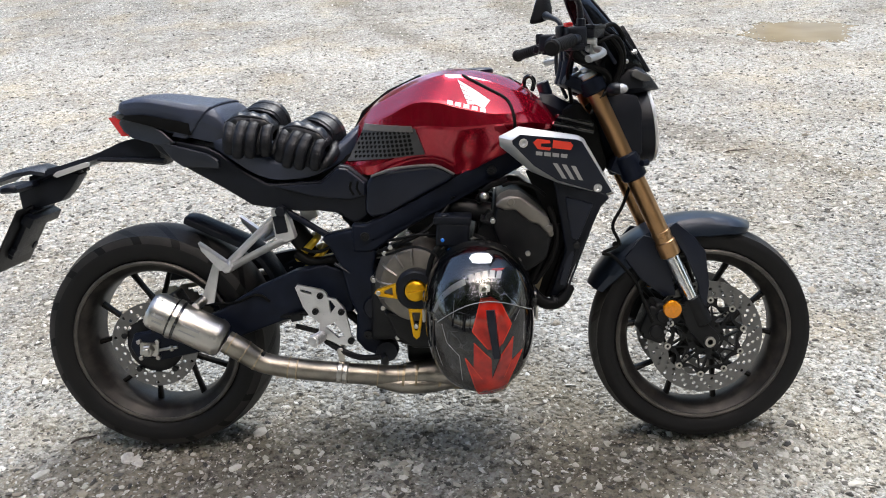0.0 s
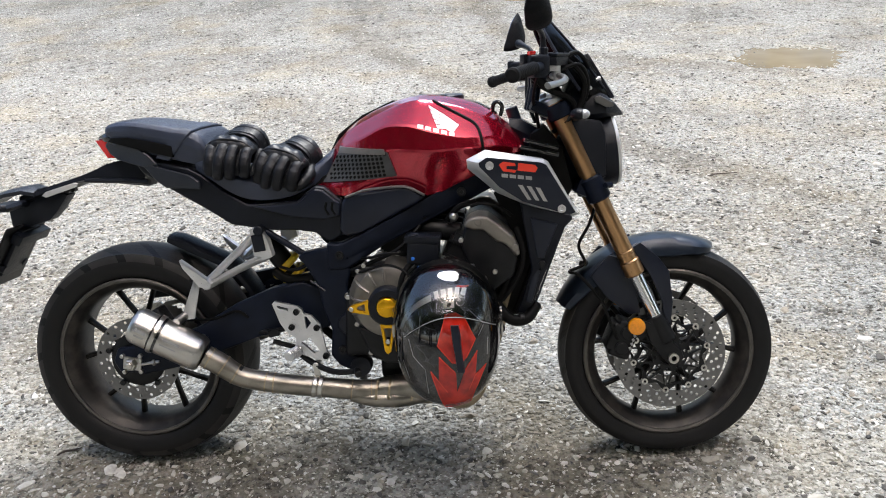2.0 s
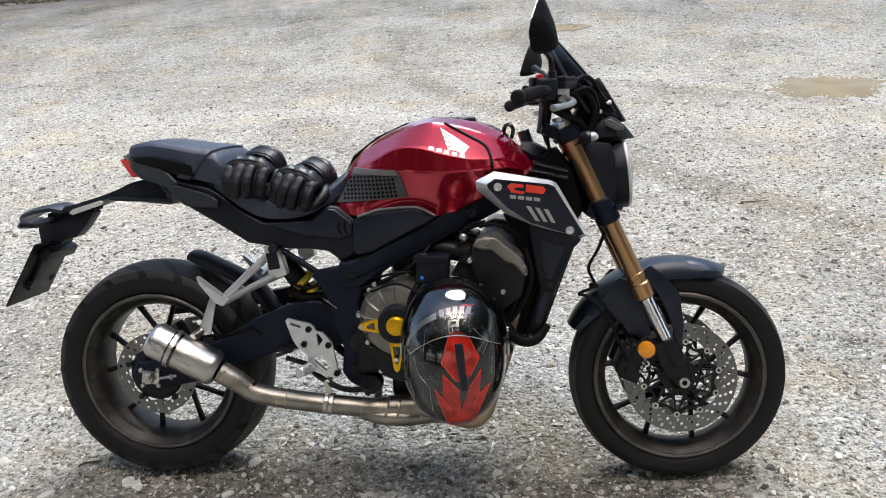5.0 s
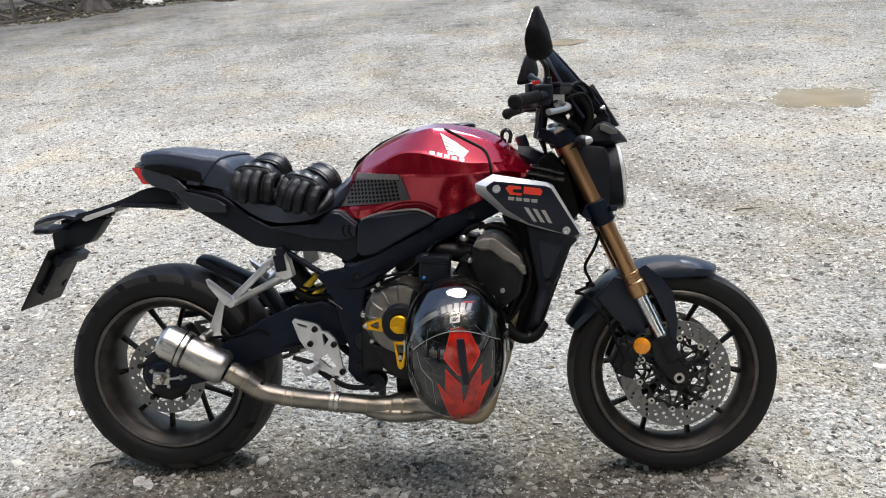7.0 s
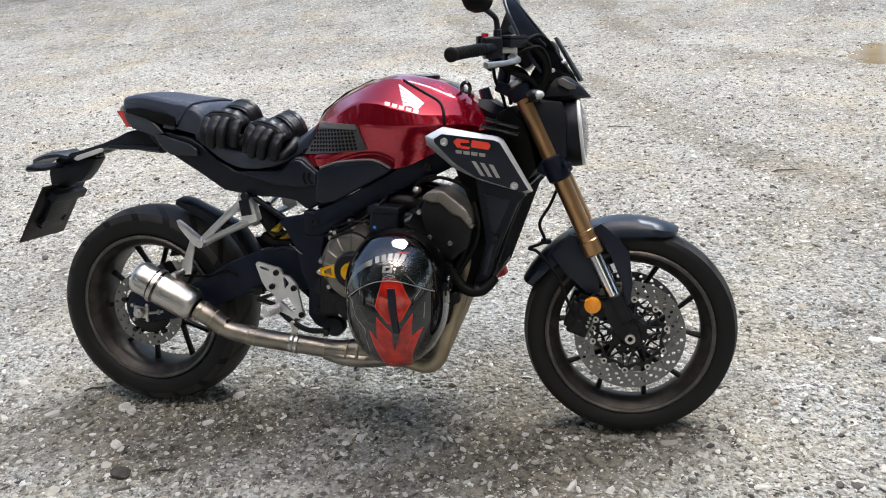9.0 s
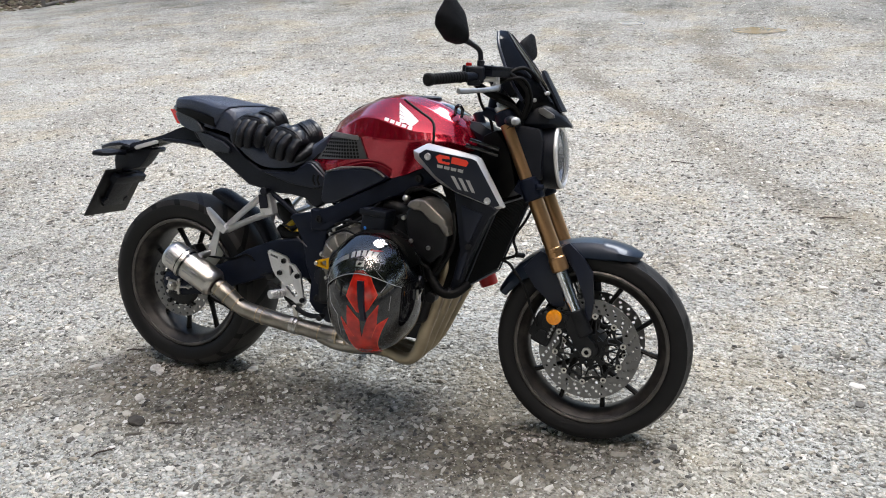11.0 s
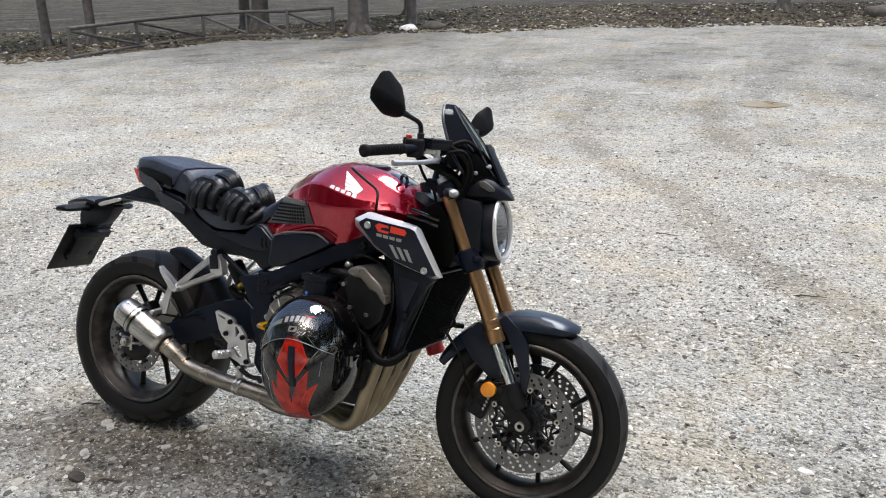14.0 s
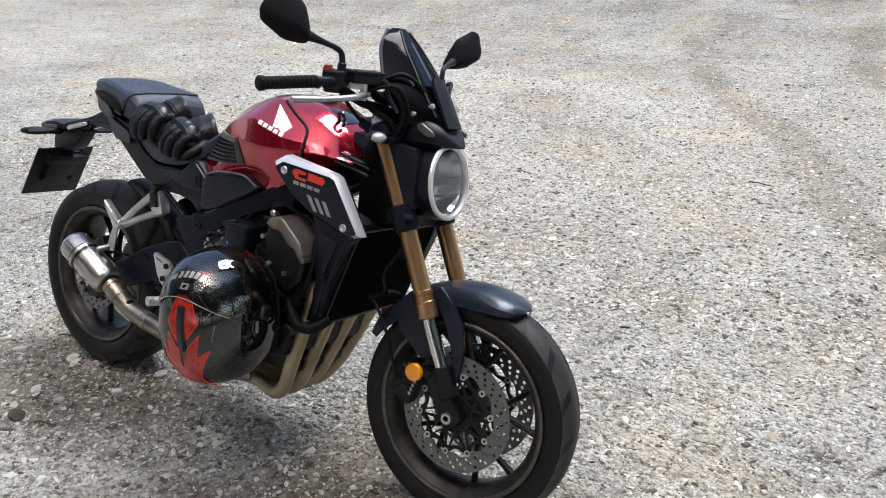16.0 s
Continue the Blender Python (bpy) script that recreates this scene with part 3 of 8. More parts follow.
_axis = Vector((-RAKE, 0, 1)).normalized()
STEERED = Matrix.Translation(_top) @ Matrix.Rotation(radians(STEER), 4, _axis) @ Matrix.Translation(-_top)


def steered(*obs):
    for ob in obs:
        for o in (ob if isinstance(ob, (list, tuple)) else [ob]):
            o.matrix_basis = STEERED @ o.matrix_basis
    return obs[0]


# -- wheels
tyre_mat, _n, _l, _p = node_mat("tyre_rubber")
_tc = _n.new("ShaderNodeTexCoord")
_sx = _n.new("ShaderNodeSeparateXYZ")
_l.new(_tc.outputs["Object"], _sx.inputs[0])


def _math(op, a, b=None, nodes=_n, links=_l):
    q = nodes.new("ShaderNodeMath")
    q.operation = op
    for i, v in enumerate((a, b)):
        if v is None:
            continue
        if isinstance(v, (int, float)):
            q.inputs[i].default_value = v
        else:
            links.new(v, q.inputs[i])
    return q.outputs[0]


_ang = _math("ARCTAN2", _sx.outputs[2], _sx.outputs[0])
_absy = _math("ABSOLUTE", _sx.outputs[1])
_wave = _math("SINE", _math("ADD", _math("MULTIPLY", _ang, 17), _math("MULTIPLY", _absy, 62)))
_rad = _math("SQRT", _math("ADD", _math("POWER", _sx.outputs[0], 2), _math("POWER", _sx.outputs[2], 2)))
_groove = _math("MULTIPLY", _math("GREATER_THAN", _wave, 0.76), _math("MULTIPLY", _math("GREATER_THAN", _absy, 0.012), _math("GREATER_THAN", _rad, 0.272)))
_bn = _n.new("ShaderNodeBump")
_bn.inputs["Strength"].default_value, _bn.inputs["Distance"].default_value, _bn.invert = 1.0, 0.004, True
_ns = _n.new("ShaderNodeTexNoise")
_ns.inputs["Scale"].default_value = 160
_l.new(_tc.outputs["Object"], _ns.inputs["Vector"])
_l.new(_math("ADD", _groove, _math("MULTIPLY", _ns.outputs[0], 0.12)), _bn.inputs["Height"])
_l.new(_bn.outputs[0], _p.inputs["Normal"])
_nb = _n.new("ShaderNodeTexNoise")
_nb.inputs["Scale"].default_value, _nb.inputs["Detail"].default_value = 14, 6
_l.new(_tc.outputs["Object"], _nb.inputs["Vector"])
_mx = _n.new("ShaderNodeMix")
_mx.data_type = "RGBA"
_mx.inputs[6].default_value, _mx.inputs[7].default_value = (0.0046, 0.0046, 0.0054, 1), (0.0095, 0.0093, 0.0093, 1)
_l.new(_nb.outputs[0], _mx.inputs["Factor"])
_tm = _n.new("ShaderNodeMix")
_tm.data_type = "RGBA"
_tm.inputs[7].default_value = (0.0340, 0.0325, 0.0310, 1)
_l.new(_math("MULTIPLY", _math("GREATER_THAN", _rad, 0.2725), _nb.outputs[0]), _tm.inputs["Factor"])
_l.new(_mx.outputs[2], _tm.inputs[6])
_dk = _n.new("ShaderNodeMix")
_dk.data_type = "RGBA"
_dk.inputs[7].default_value = (0.0015, 0.0015, 0.0015, 1)
_l.new(_groove, _dk.inputs["Factor"])
_l.new(_tm.outputs[2], _dk.inputs[6])
_l.new(_dk.outputs[2], _p.inputs["Base Color"])
_p.inputs["Roughness"].default_value, _p.inputs["Specular IOR Level"].default_value = 0.52, 0.22


def tyre_profile(R, w, bead):
    h = [(0.80, bead), (0.93, bead + 0.010), (1.0, bead + 0.030), (0.985, bead + (R - bead) * 0.62), (0.88, bead + (R - bead) * 0.80), (0.66, R - 0.0125), (0.36, R - 0.0035), (0.12, R)]
    side = [(w * a, r) for a, r in h]
    return side + [(-a, r) for a, r in reversed(side)]


def rim_profile(w, lip):
    a = [(w, lip), (w + 0.003, lip - 0.004), (w - 0.006, lip - 0.013), (w - 0.014, lip - 0.024), (w - 0.03, lip - 0.034)]
    return a + [(-y, r) for y, r in reversed(a)] + [(-w + 0.012, lip - 0.004), (-0.02, lip - 0.02), (0.02, lip - 0.02), (w - 0.012, lip - 0.004)]


def wheel(name, at, R, w, rimw, hub, label, spokes, twist=0.0):
    """A cast wheel: rim as the part, with tyre, spokes and hub under it, all about its own centre."""
    rim = single(name, lambda bm: lathe(bm, rim_profile(rimw, 0.2245), (0, 0, 0), "y", 72, ring=True), rim_bronze, bike, label)
    rim.location = at
    single("tyre", lambda bm: lathe(bm, tyre_profile(R, w, 0.2235), (0, 0, 0), "y", 96), tyre_mat, rim, "black rubber tyre with curved tread grooves")
    for s in (-1, 1):
        single("rim_lip", lambda bm: lathe(bm, [(s * (rimw + 0.0035), 0.2255), (s * (rimw + 0.006), 0.2215), (s * (rimw + 0.003), 0.2150), (s * (rimw - 0.002), 0.2150), (s * (rimw - 0.002), 0.2255)], (0, 0, 0), "y", 72, ring=True), lip_bronze, rim)
    hubob = single("hub", lambda bm: lathe(bm, [(-hub, 0), (-hub, 0.034), (-hub * 0.6, 0.044), (0, 0.05), (hub * 0.6, 0.044), (hub, 0.034), (hub, 0)], (0, 0, 0), "y", 32), spoke_dark, rim)
    bm = bmesh.new()
    for s in (-1, 1):
        a0, a1, a2 = 0.0, s * 0.09, s * spokes
        pts = [(r * math.cos(a), 0, r * math.sin(a)) for r, a in ((0.036, a0), (0.085, a1 * 0.7), (0.14, a2 * 0.75), (0.199, a2))]
        tube(bm, pts, [0.013, 0.0088, 0.0068, 0.0085], 8, 4, flat=1.0)
    for v in bm.verts:
        v.co.y *= 1.5
    first = part("spoke", bm, spoke_dark, rim)
    for k in range(5):
        s = first if k == 0 else first.copy()
        if k:
            scene.collection.objects.link(s)
        s.parent = rim
        s.rotation_euler = (0, -(twist + k * 2 * math.pi / 5), 0)
    return rim


def disc_outline(r0, waves, amp, n):
    return [((r0 + amp * math.cos(waves * a)) * math.cos(a), (r0 + amp * math.cos(waves * a)) * math.sin(a)) for a in (2 * math.pi * k / n for k in range(n))]


def brake_disc(parent, y, r_out, r_in, holes, rows_of, hole=0.0034, thick=0.0045, waves=0):
    drilled = []
    for k in range(holes):
        for j in range(rows_of):
            r = r_in + (r_out - r_in) * (0.26 + 0.52 * j / max(1, rows_of - 1))
            a = 2 * math.pi * (k + 0.33 * j) / holes
            drilled.append(circle(r * math.cos(a), r * math.sin(a), hole, 9))
    bm = bmesh.new()
    slab(bm, disc_outline(r_out, waves, 0.0015, 80), y - thick / 2, y + thick / 2, 0, 1, [disc_outline(r_in, 10, 0.004, 60), *drilled])
    return part("brake_disc", bm, disc_steel, parent, "drilled steel brake disc", sharp=30)


rear = wheel("rear_wheel", (0, 0, RR), RR, 0.090, 0.078, 0.07, "bronze cast rear wheel", 0.30, radians(25))
brake_disc(rear, -0.088, 0.114, 0.080, 22, 2, 0.0050)


def rear_carrier(bm):
    lathe(bm, [(-0.082, 0.030), (-0.094, 0.034), (-0.094, 0.062), (-0.086, 0.076), (-0.080, 0.076), (-0.078, 0.03)], (0, 0, 0), "y", 40, ring=True)
    for k in range(5):
        a = 2 * math.pi * k / 5 + 0.3
        rod(bm, (0.083 * math.cos(a), -0.080, 0.083 * math.sin(a)), (0.083 * math.cos(a), -0.096, 0.083 * math.sin(a)), 0.008, 10)


single("disc_carrier", rear_carrier, engine_black, rear)
single("sprocket", lambda bm: slab(bm, [((0.105 + (0.006 if k % 2 else 0)) * math.cos(k * math.pi / 42), (0.105 + (0.006 if k % 2 else 0)) * math.sin(k * math.pi / 42)) for k in range(84)], 0.092, 0.099, 0), steel, rear)

front = wheel("front_wheel", (FW[0], 0, FW[1]), FR, 0.060, 0.052, 0.06, "bronze cast front wheel", 0.30, radians(12))
for side in (-1, 1):
    brake_disc(front, side * 0.066, 0.145, 0.104, 27, 3, 0.0047)

    def carrier(bm, side=side):
        """A pierced plate: lattice windows between the hub ring and the rim of the disc."""
        y = side * 0.068
        ring = [((0.0930 + 0.008 * math.cos(10 * (a - 0.2))) * math.cos(a), (0.0930 + 0.008 * math.cos(10 * (a - 0.2))) * math.sin(a)) for a in (2 * math.pi * k / 100 for k in range(100))]
        gaps = [circle(0, 0, 0.030, 28)]
        for k in range(10):
            a, b = 2 * math.pi * k / 10 + 0.2, 2 * math.pi * (k + 0.5) / 10 + 0.2
            gaps.append([(r * math.cos(b + t), r * math.sin(b + t)) for r, t in ((0.084, -0.24), (0.079, 0), (0.084, 0.24), (0.060, 0.10), (0.060, -0.10))])
            gaps.append([(r * math.cos(a + t), r * math.sin(a + t)) for r, t in ((0.048, -0.24), (0.048, 0.24), (0.066, 0.10), (0.086, 0.05), (0.086, -0.05), (0.066, -0.10))])
            gaps.append(circle(0.040 * math.cos(a), 0.040 * math.sin(a), 0.0040, 8))
        slab(bm, ring, y - 0.004, y + 0.004, 0, 1, gaps)

    single("disc_carrier", carrier, engine_black, front)

    for k in range(10):
        a = 2 * math.pi * k / 10 + 0.2
        single("bobbin", lambda bm: lathe(bm, [(side * 0.061, 0.004), (side * 0.074, 0.004), (side * 0.074, 0.0085), (side * 0.061, 0.0085)], (0.0985 * math.cos(a), 0, 0.0985 * math.sin(a)), "y", 12, ring=True), steel, front)
steered(front)

# -- front fork
FY = 0.086


def fork_point(z, y=-FY, off=0.0):
    return (fork_x(z) + off, y, z)


forks = pair("fork_leg", lambda bm: rod(bm, fork_point(0.955), fork_point(0.512), 0.0225, 28), gold, bike, "gold anodised fork leg")
for leg, s in zip(forks, (1, -1)):
    y = -FY * s
    single("fork_collar", lambda bm: (rod(bm, fork_point(0.548, y), fork_point(0.508, y), 0.0255, 28), rod(bm, fork_point(0.572, y), fork_point(0.560, y), 0.0238, 28)), gold, leg)
    single("slider", lambda bm: rod(bm, fork_point(0.520, y), fork_point(0.340, y), 0.0185, 24), chrome, leg, "polished chrome slider")
    single("fork_cap", lambda bm: (rod(bm, fork_point(0.950, y), fork_point(0.965, y), 0.022, 24), rod(bm, fork_point(0.965, y), fork_point(0.976, y), 0.012, 6)), alu, leg)

    def shoe(bm):
        o = 0.012
        rod(bm, fork_point(0.400, y), fork_point(0.330, y, 0.002), 0.0225, 24, 0.025)
        outline = [(1.352, 0.385), (1.402, 0.405), (1.424, 0.335), (1.452, 0.308), (1.460, 0.285), (1.447, 0.266), (1.422, 0.266), (1.398, 0.292), (1.372, 0.330)]
        slab(bm, outline, y - 0.018, y + 0.016, 0.006)
        slab(bm, [(1.345, 0.392), (1.385, 0.398), (1.395, 0.36), (1.372, 0.345), (1.300, 0.330), (1.292, 0.372)], y + 0.004 * s, y + 0.024 * s, 0.004)

    single("fork_shoe", shoe, engine_black, leg)
    single("axle_cap", lambda bm: lathe(bm, [(y - 0.024 * s, 0.007), (y - 0.028 * s, 0.007), (y - 0.028 * s, 0.0135), (y - 0.018 * s, 0.0135)], (FW[0], 0, FW[1]), "y", 24, ring=True), steel, leg)
steered(forks)


def caliper(bm):
    c = Vector((FW[0], 0, FW[1]))
    for r, w, h in ((0.135, 0.098, 0.056), (0.160, 0.075, 0.030)):
        a = radians(158)
        box(bm, (c.x + r * math.cos(a), -0.066, c.z + r * math.sin(a)), (h, 0.072, w), (0, -math.degrees(a), 0), 0.008, 3)
    for d in (-0.022, 0.022):
        a = radians(158)
        x, z = c.x + 0.135 * math.cos(a) - d * math.sin(a), c.z + 0.135 * math.sin(a) + d * math.cos(a)
        rod(bm, (x, -0.095, z), (x, -0.108, z), 0.017, 20)


calipers = pair("brake_caliper", caliper, engine_black, bike, "black radial brake caliper")
single("print", lambda bm: [box(bm, (1.318 + 0.004 * k, -0.1085, 0.318 + 0.011 * k), (0.0065, 0.001, 0.008), (0, -20, 0), 0) for k in range(4)], grey_mark, calipers[0])
steered(calipers)
reflectors = pair("reflector", lambda bm: (lathe(bm, [(-0.128, 0), (-0.128, 0.018), (-0.126, 0.0215), (-0.120, 0.0225), (-0.116, 0.0225), (-0.116, 0)], (1.332, 0, 0.379), "y", 32)), orange_lens, bike, "round orange side reflector")
steered(reflectors)
steered(pair("reflector_bracket", lambda bm: box(bm, (1.345, -0.108, 0.384), (0.05, 0.012, 0.016), (0, 20, 0), 0.003), engine_black, bike))


# -- front fender: an arch over the tyre with a stay down to each fork
def fender(bm):
    rings = []
    for k in range(33):
        f = k / 32
        a = radians(66 + 88 * f)
        tip = min(1.0, 0.38 + 2.1 * math.sqrt(f)) * (1.0 if f < 0.9 else 1 - 2.0 * (f - 0.9))
        w = 0.072 * tip
        drop = 0.016 + 0.032 * tip * min(1.0, 0.25 + 3.2 * f) * (1.0 if f < 0.75 else 1 - 2.2 * (f - 0.75))
        R0 = 0.318 - 0.010 * (1 - f) ** 2
        prof = [(-w, -drop), (-w * 0.97, -drop * 0.5), (-w * 0.78, -0.006), (-w * 0.40, 0), (0, 0.003), (w * 0.40, 0), (w * 0.78, -0.006), (w * 0.97, -drop * 0.5), (w, -drop)]
        inner = [(y * 0.94, h - 0.004) for y, h in reversed(prof)]
        rings.append([(FW[0] + (R0 + h) * math.cos(a), y, FW[1] + (R0 + h) * math.sin(a)) for y, h in prof + inner])
    loft(bm, rings)


def fender_stay(bm):
    y = lambda x, z: -0.077 - 0.016 * max(0, 0.6 - z)
    slab(bm, [(1.330, 0.575), (1.352, 0.590), (1.400, 0.548), (1.426, 0.512), (1.436, 0.430), (1.430, 0.372), (1.412, 0.372), (1.408, 0.430), (1.378, 0.500)], y, lambda x, z: y(x, z) + 0.012, 0.004)
    slab(bm, [(1.222, 0.505), (1.262, 0.450), (1.322, 0.400), (1.352, 0.404), (1.325, 0.545), (1.270, 0.560)], y, lambda x, z: y(x, z) + 0.010, 0.004)


fend = single("front_fender", fender, graphite, bike, "dark graphite metallic front fender")
steered(fend)
steered(single("hose_stud", lambda bm: rod(bm, (1.215, -0.045, 0.535), (1.200, -0.075, 0.540), 0.008, 12), engine_black, bike))
steered(pair("fender_stay", fender_stay, satin_black, bike))

# -- clamps, headlight, screen
steered(single("lower_clamp", lambda bm: ([rod(bm, fork_point(0.765, y), fork_point(0.705, y), 0.0310, 24) for y in (-FY, FY)], box(bm, (fork_x(0.735) - 0.015, 0, 0.735), (0.06, 0.2, 0.045), (0, 24, 0), 0.008), [rod(bm, (fork_x(0.735) + 0.02, s * (FY + 0.036), 0.745), (fork_x(0.735) + 0.038, s * (FY + 0.022), 0.745), 0.008, 8) for s in (-1, 1)]), frame_black, bike))
steered(single("upper_clamp", lambda bm: ([rod(bm, fork_point(0.950, y), fork_point(0.915, y), 0.0310, 24) for y in (-FY, FY)], box(bm, (fork_x(0.935) - 0.03, 0, 0.935), (0.075, 0.2, 0.028), (0, 24, 0), 0.008)), frame_black, bike))
LC = Vector((1.283, 0, 0.828))
LT = Matrix.Rotation(radians(90 - 6), 3, "Y")
lamp = single("headlight", lambda bm: lathe(bm, [(-0.135, 0), (-0.135, 0.035), (-0.115, 0.062), (-0.06, 0.085), (-0.01, 0.094), (0.010, 0.0945), (0.010, 0.088), (-0.05, 0.07), (-0.07, 0)], LC, LT, 56), black_plastic, bike, "round black headlight with clear lens")
single("lamp_ring", lambda bm: lathe(bm, [(0.009, 0.0935), (0.013, 0.0950), (0.018, 0.0930), (0.020, 0.086), (0.014, 0.080), (0.008, 0.080)], LC, LT, 56, ring=True), silver_paint, lamp, "pale ring round the lens")
single("lens", lambda bm: lathe(bm, [(0.012, 0.084), (0.022, 0.07), (0.030, 0.045), (0.034, 0.0)], LC, LT, 48), lamp_glass, lamp, "clear ribbed lens")


def lamp_inside(bm):
    lathe(bm, [(0.004, 0.080), (-0.012, 0.070), (-0.03, 0.05), (-0.04, 0)], LC, LT, 40)


single("lamp_reflector", lamp_inside, chrome, lamp)
single("lamp_divider", lambda bm: (box(bm, (LC.x + 0.004, 0, LC.z), (0.014, 0.155, 0.012), (0, -6, 0), 0.002), box(bm, (LC.x + 0.002, 0, LC.z - 0.033), (0.012, 0.125, 0.006), (0, -6, 0), 0.002)), black_plastic, lamp)
steered(lamp)
steered(pair("lamp_bracket", lambda bm: slab(bm, [(1.165, 0.90), (1.185, 0.915), (1.25, 0.905), (1.262, 0.87), (1.262, 0.765), (1.235, 0.75), (1.205, 0.79), (1.175, 0.86)], lambda x, z: -0.100 + 0.0 * x, -0.060, 0.006), black_plastic, bike))


def sheet(bm, center, half, back, rows_of=14, cols=16, thick=0.004, bow=lambda u: u * u):
    """A curved pane: a centre line, its half width and how far its sides sweep back."""
    faces = []
    for off in (0, 1):
        g = []
        for i in range(rows_of + 1):
            v = i / rows_of
            c, w, b = center(v), half(v), back(v)
            g.append([bm.verts.new((c[0] - b * bow(u) - off * thick, u * w, c[1] - off * thick * 0.4)) for u in (2 * j / cols - 1 for j in range(cols + 1))])
        faces.append(g)
    a, b = faces
    for i in range(rows_of):
        for j in range(cols):
            bm.faces.new((a[i][j], a[i][j + 1], a[i + 1][j + 1], a[i + 1][j]))
            bm.faces.new((b[i][j], b[i + 1][j], b[i + 1][j + 1], b[i][j + 1]))
    for i in range(rows_of):
        for j in (0, cols):
            bm.faces.new((a[i][j], a[i + 1][j], b[i + 1][j], b[i][j]))
    for j in range(cols):
        for i in (0, rows_of):
            bm.faces.new((a[i][j], b[i][j], b[i][j + 1], a[i][j + 1]))


def curve(pairs):
    xs, ys = zip(*pairs)
    return lambda v: float(np.interp(v, xs, ys))


sc_x, sc_z = curve([(0, 1.116), (0.5, 1.212), (0.85, 1.282), (1, 1.300)]), curve([(0, 1.182), (0.5, 1.066), (0.85, 0.968), (1, 0.928)])
SC_BACK = curve([(0, 0.020), (0.3, 0.052), (0.6, 0.070), (0.85, 0.075), (1, 0.045)])


def folded(u):
    """A nearly flat middle with side wings folded back."""
    return 0.12 * u * u + 0.88 * max(0.0, (abs(u) - 0.42) / 0.58) ** 1.25


screen = single("windscreen", lambda bm: sheet(bm, lambda v: (sc_x(v), sc_z(v)), curve([(0, 0.018), (0.03, 0.040), (0.10, 0.066), (0.28, 0.094), (0.6, 0.116), (0.8, 0.108), (1, 0.04)]), SC_BACK, 18, 20, 0.004, folded), smoked, bike, "dark smoked short windscreen")


def edge_trim(bm):
    half, back = curve([(0, 0.018), (0.03, 0.040), (0.10, 0.066), (0.28, 0.094), (0.6, 0.116), (0.8, 0.108), (1, 0.04)]), SC_BACK
    for s in (-1, 1):
        tube(bm, [(sc_x(v) - back(v) - 0.002, s * half(v), sc_z(v)) for v in (0.03, 0.2, 0.4, 0.6, 0.8)], 0.0045, 8, 4)


def fold_line(bm, s):
    half = curve([(0, 0.018), (0.03, 0.040), (0.10, 0.066), (0.28, 0.094), (0.6, 0.116), (0.8, 0.108), (1, 0.04)])
    tube(bm, [(sc_x(v) - SC_BACK(v) * folded(0.47) + 0.001, s * half(v) * 0.47, sc_z(v) + 0.001) for v in (0.03, 0.2, 0.4, 0.6, 0.8)], 0.0022, 8, 4)


many("screen_fold", [lambda bm, s=s: fold_line(bm, s) for s in (-1, 1)], seat_grey, screen)
single("screen_edge", edge_trim, satin_black, screen)
single("deflector", lambda bm: sheet(bm, lambda v: (1.236 + 0.068 * v, 1.072 - 0.112 * v), curve([(0, 0.022), (0.15, 0.030), (1, 0.032)]), curve([(0, 0.004), (1, 0.008)]), 8, 8, 0.007), black_plastic, screen)
single("screen_band", lambda bm: sheet(bm, lambda v: (sc_x(0.15 + 0.7 * v) - 0.001, sc_z(0.15 + 0.7 * v) + 0.003), lambda v: 0.006, lambda v: 0.0, 8, 2, 0.003), gloss_black, screen)
many("screen_bolt", [(lambda bm, v=v, y=y: rod(bm, (sc_x(v) - 0.012, y, sc_z(v)), (sc_x(v) + 0.003, y, sc_z(v) + 0.004), 0.006, 10)) for v, y in ((0.72, -0.05), (0.72, 0.05))], alu, screen)
steered(screen)
steered(single("instrument", lambda bm: (box(bm, (1.165, 0, 1.035), (0.05, 0.15, 0.085), (0, 45, 0), 0.01), box(bm, (1.20, 0, 0.975), (0.06, 0.12, 0.06), (0, 30, 0), 0.01)), black_plastic, bike, "black instrument housing behind the screen"))
steered(single("nose_bracket", lambda bm: loft(bm, [[(x, a * w, (t + b) / 2 + c * (t - b) / 2) for a, c in ((-1, -0.6), (-1, 0.5), (-0.85, 0.9), (-0.5, 1), (0.5, 1), (0.85, 0.9), (1, 0.5), (1, -0.6), (0.8, -1), (-0.8, -1))] for x, t, b, w in ((1.180, 0.990, 0.900, 0.070), (1.235, 0.982, 0.905, 0.075), (1.268, 0.970, 0.910, 0.074), (1.296, 0.948, 0.913, 0.048), (1.312, 0.930, 0.914, 0.028), (1.322, 0.919, 0.914, 0.012))]), black_plastic, bike, "black beak below the screen"))
steered(pair("nose_plate", lambda bm: slab(bm, [(1.238, 0.962), (1.252, 0.966), (1.284, 0.948), (1.286, 0.938), (1.268, 0.936), (1.240, 0.950)], -0.084, -0.074, 0.003), disc_steel, bike, "pale metal bracket below the screen"))
steered(pair("nose_bolt", lambda bm: rod(bm, (1.226, -0.070, 0.985), (1.226, -0.090, 0.985), 0.0055, 10), alu, bike))
steered(pair("indicator", lambda bm: (rod(bm, (1.185, -0.095, 0.915), (1.186, -0.150, 0.920), 0.010, 14), ball(bm, (1.184, -0.168, 0.924), (0.020, 0.028, 0.0145), (0, 0, 8))), black_plastic, bike, "black indicator with clear lens"))
steered(pair("indicator_lens", lambda bm: ball(bm, (1.194, -0.172, 0.924), (0.0165, 0.0255, 0.0125), (0, 0, 8)), lens_white, bike))

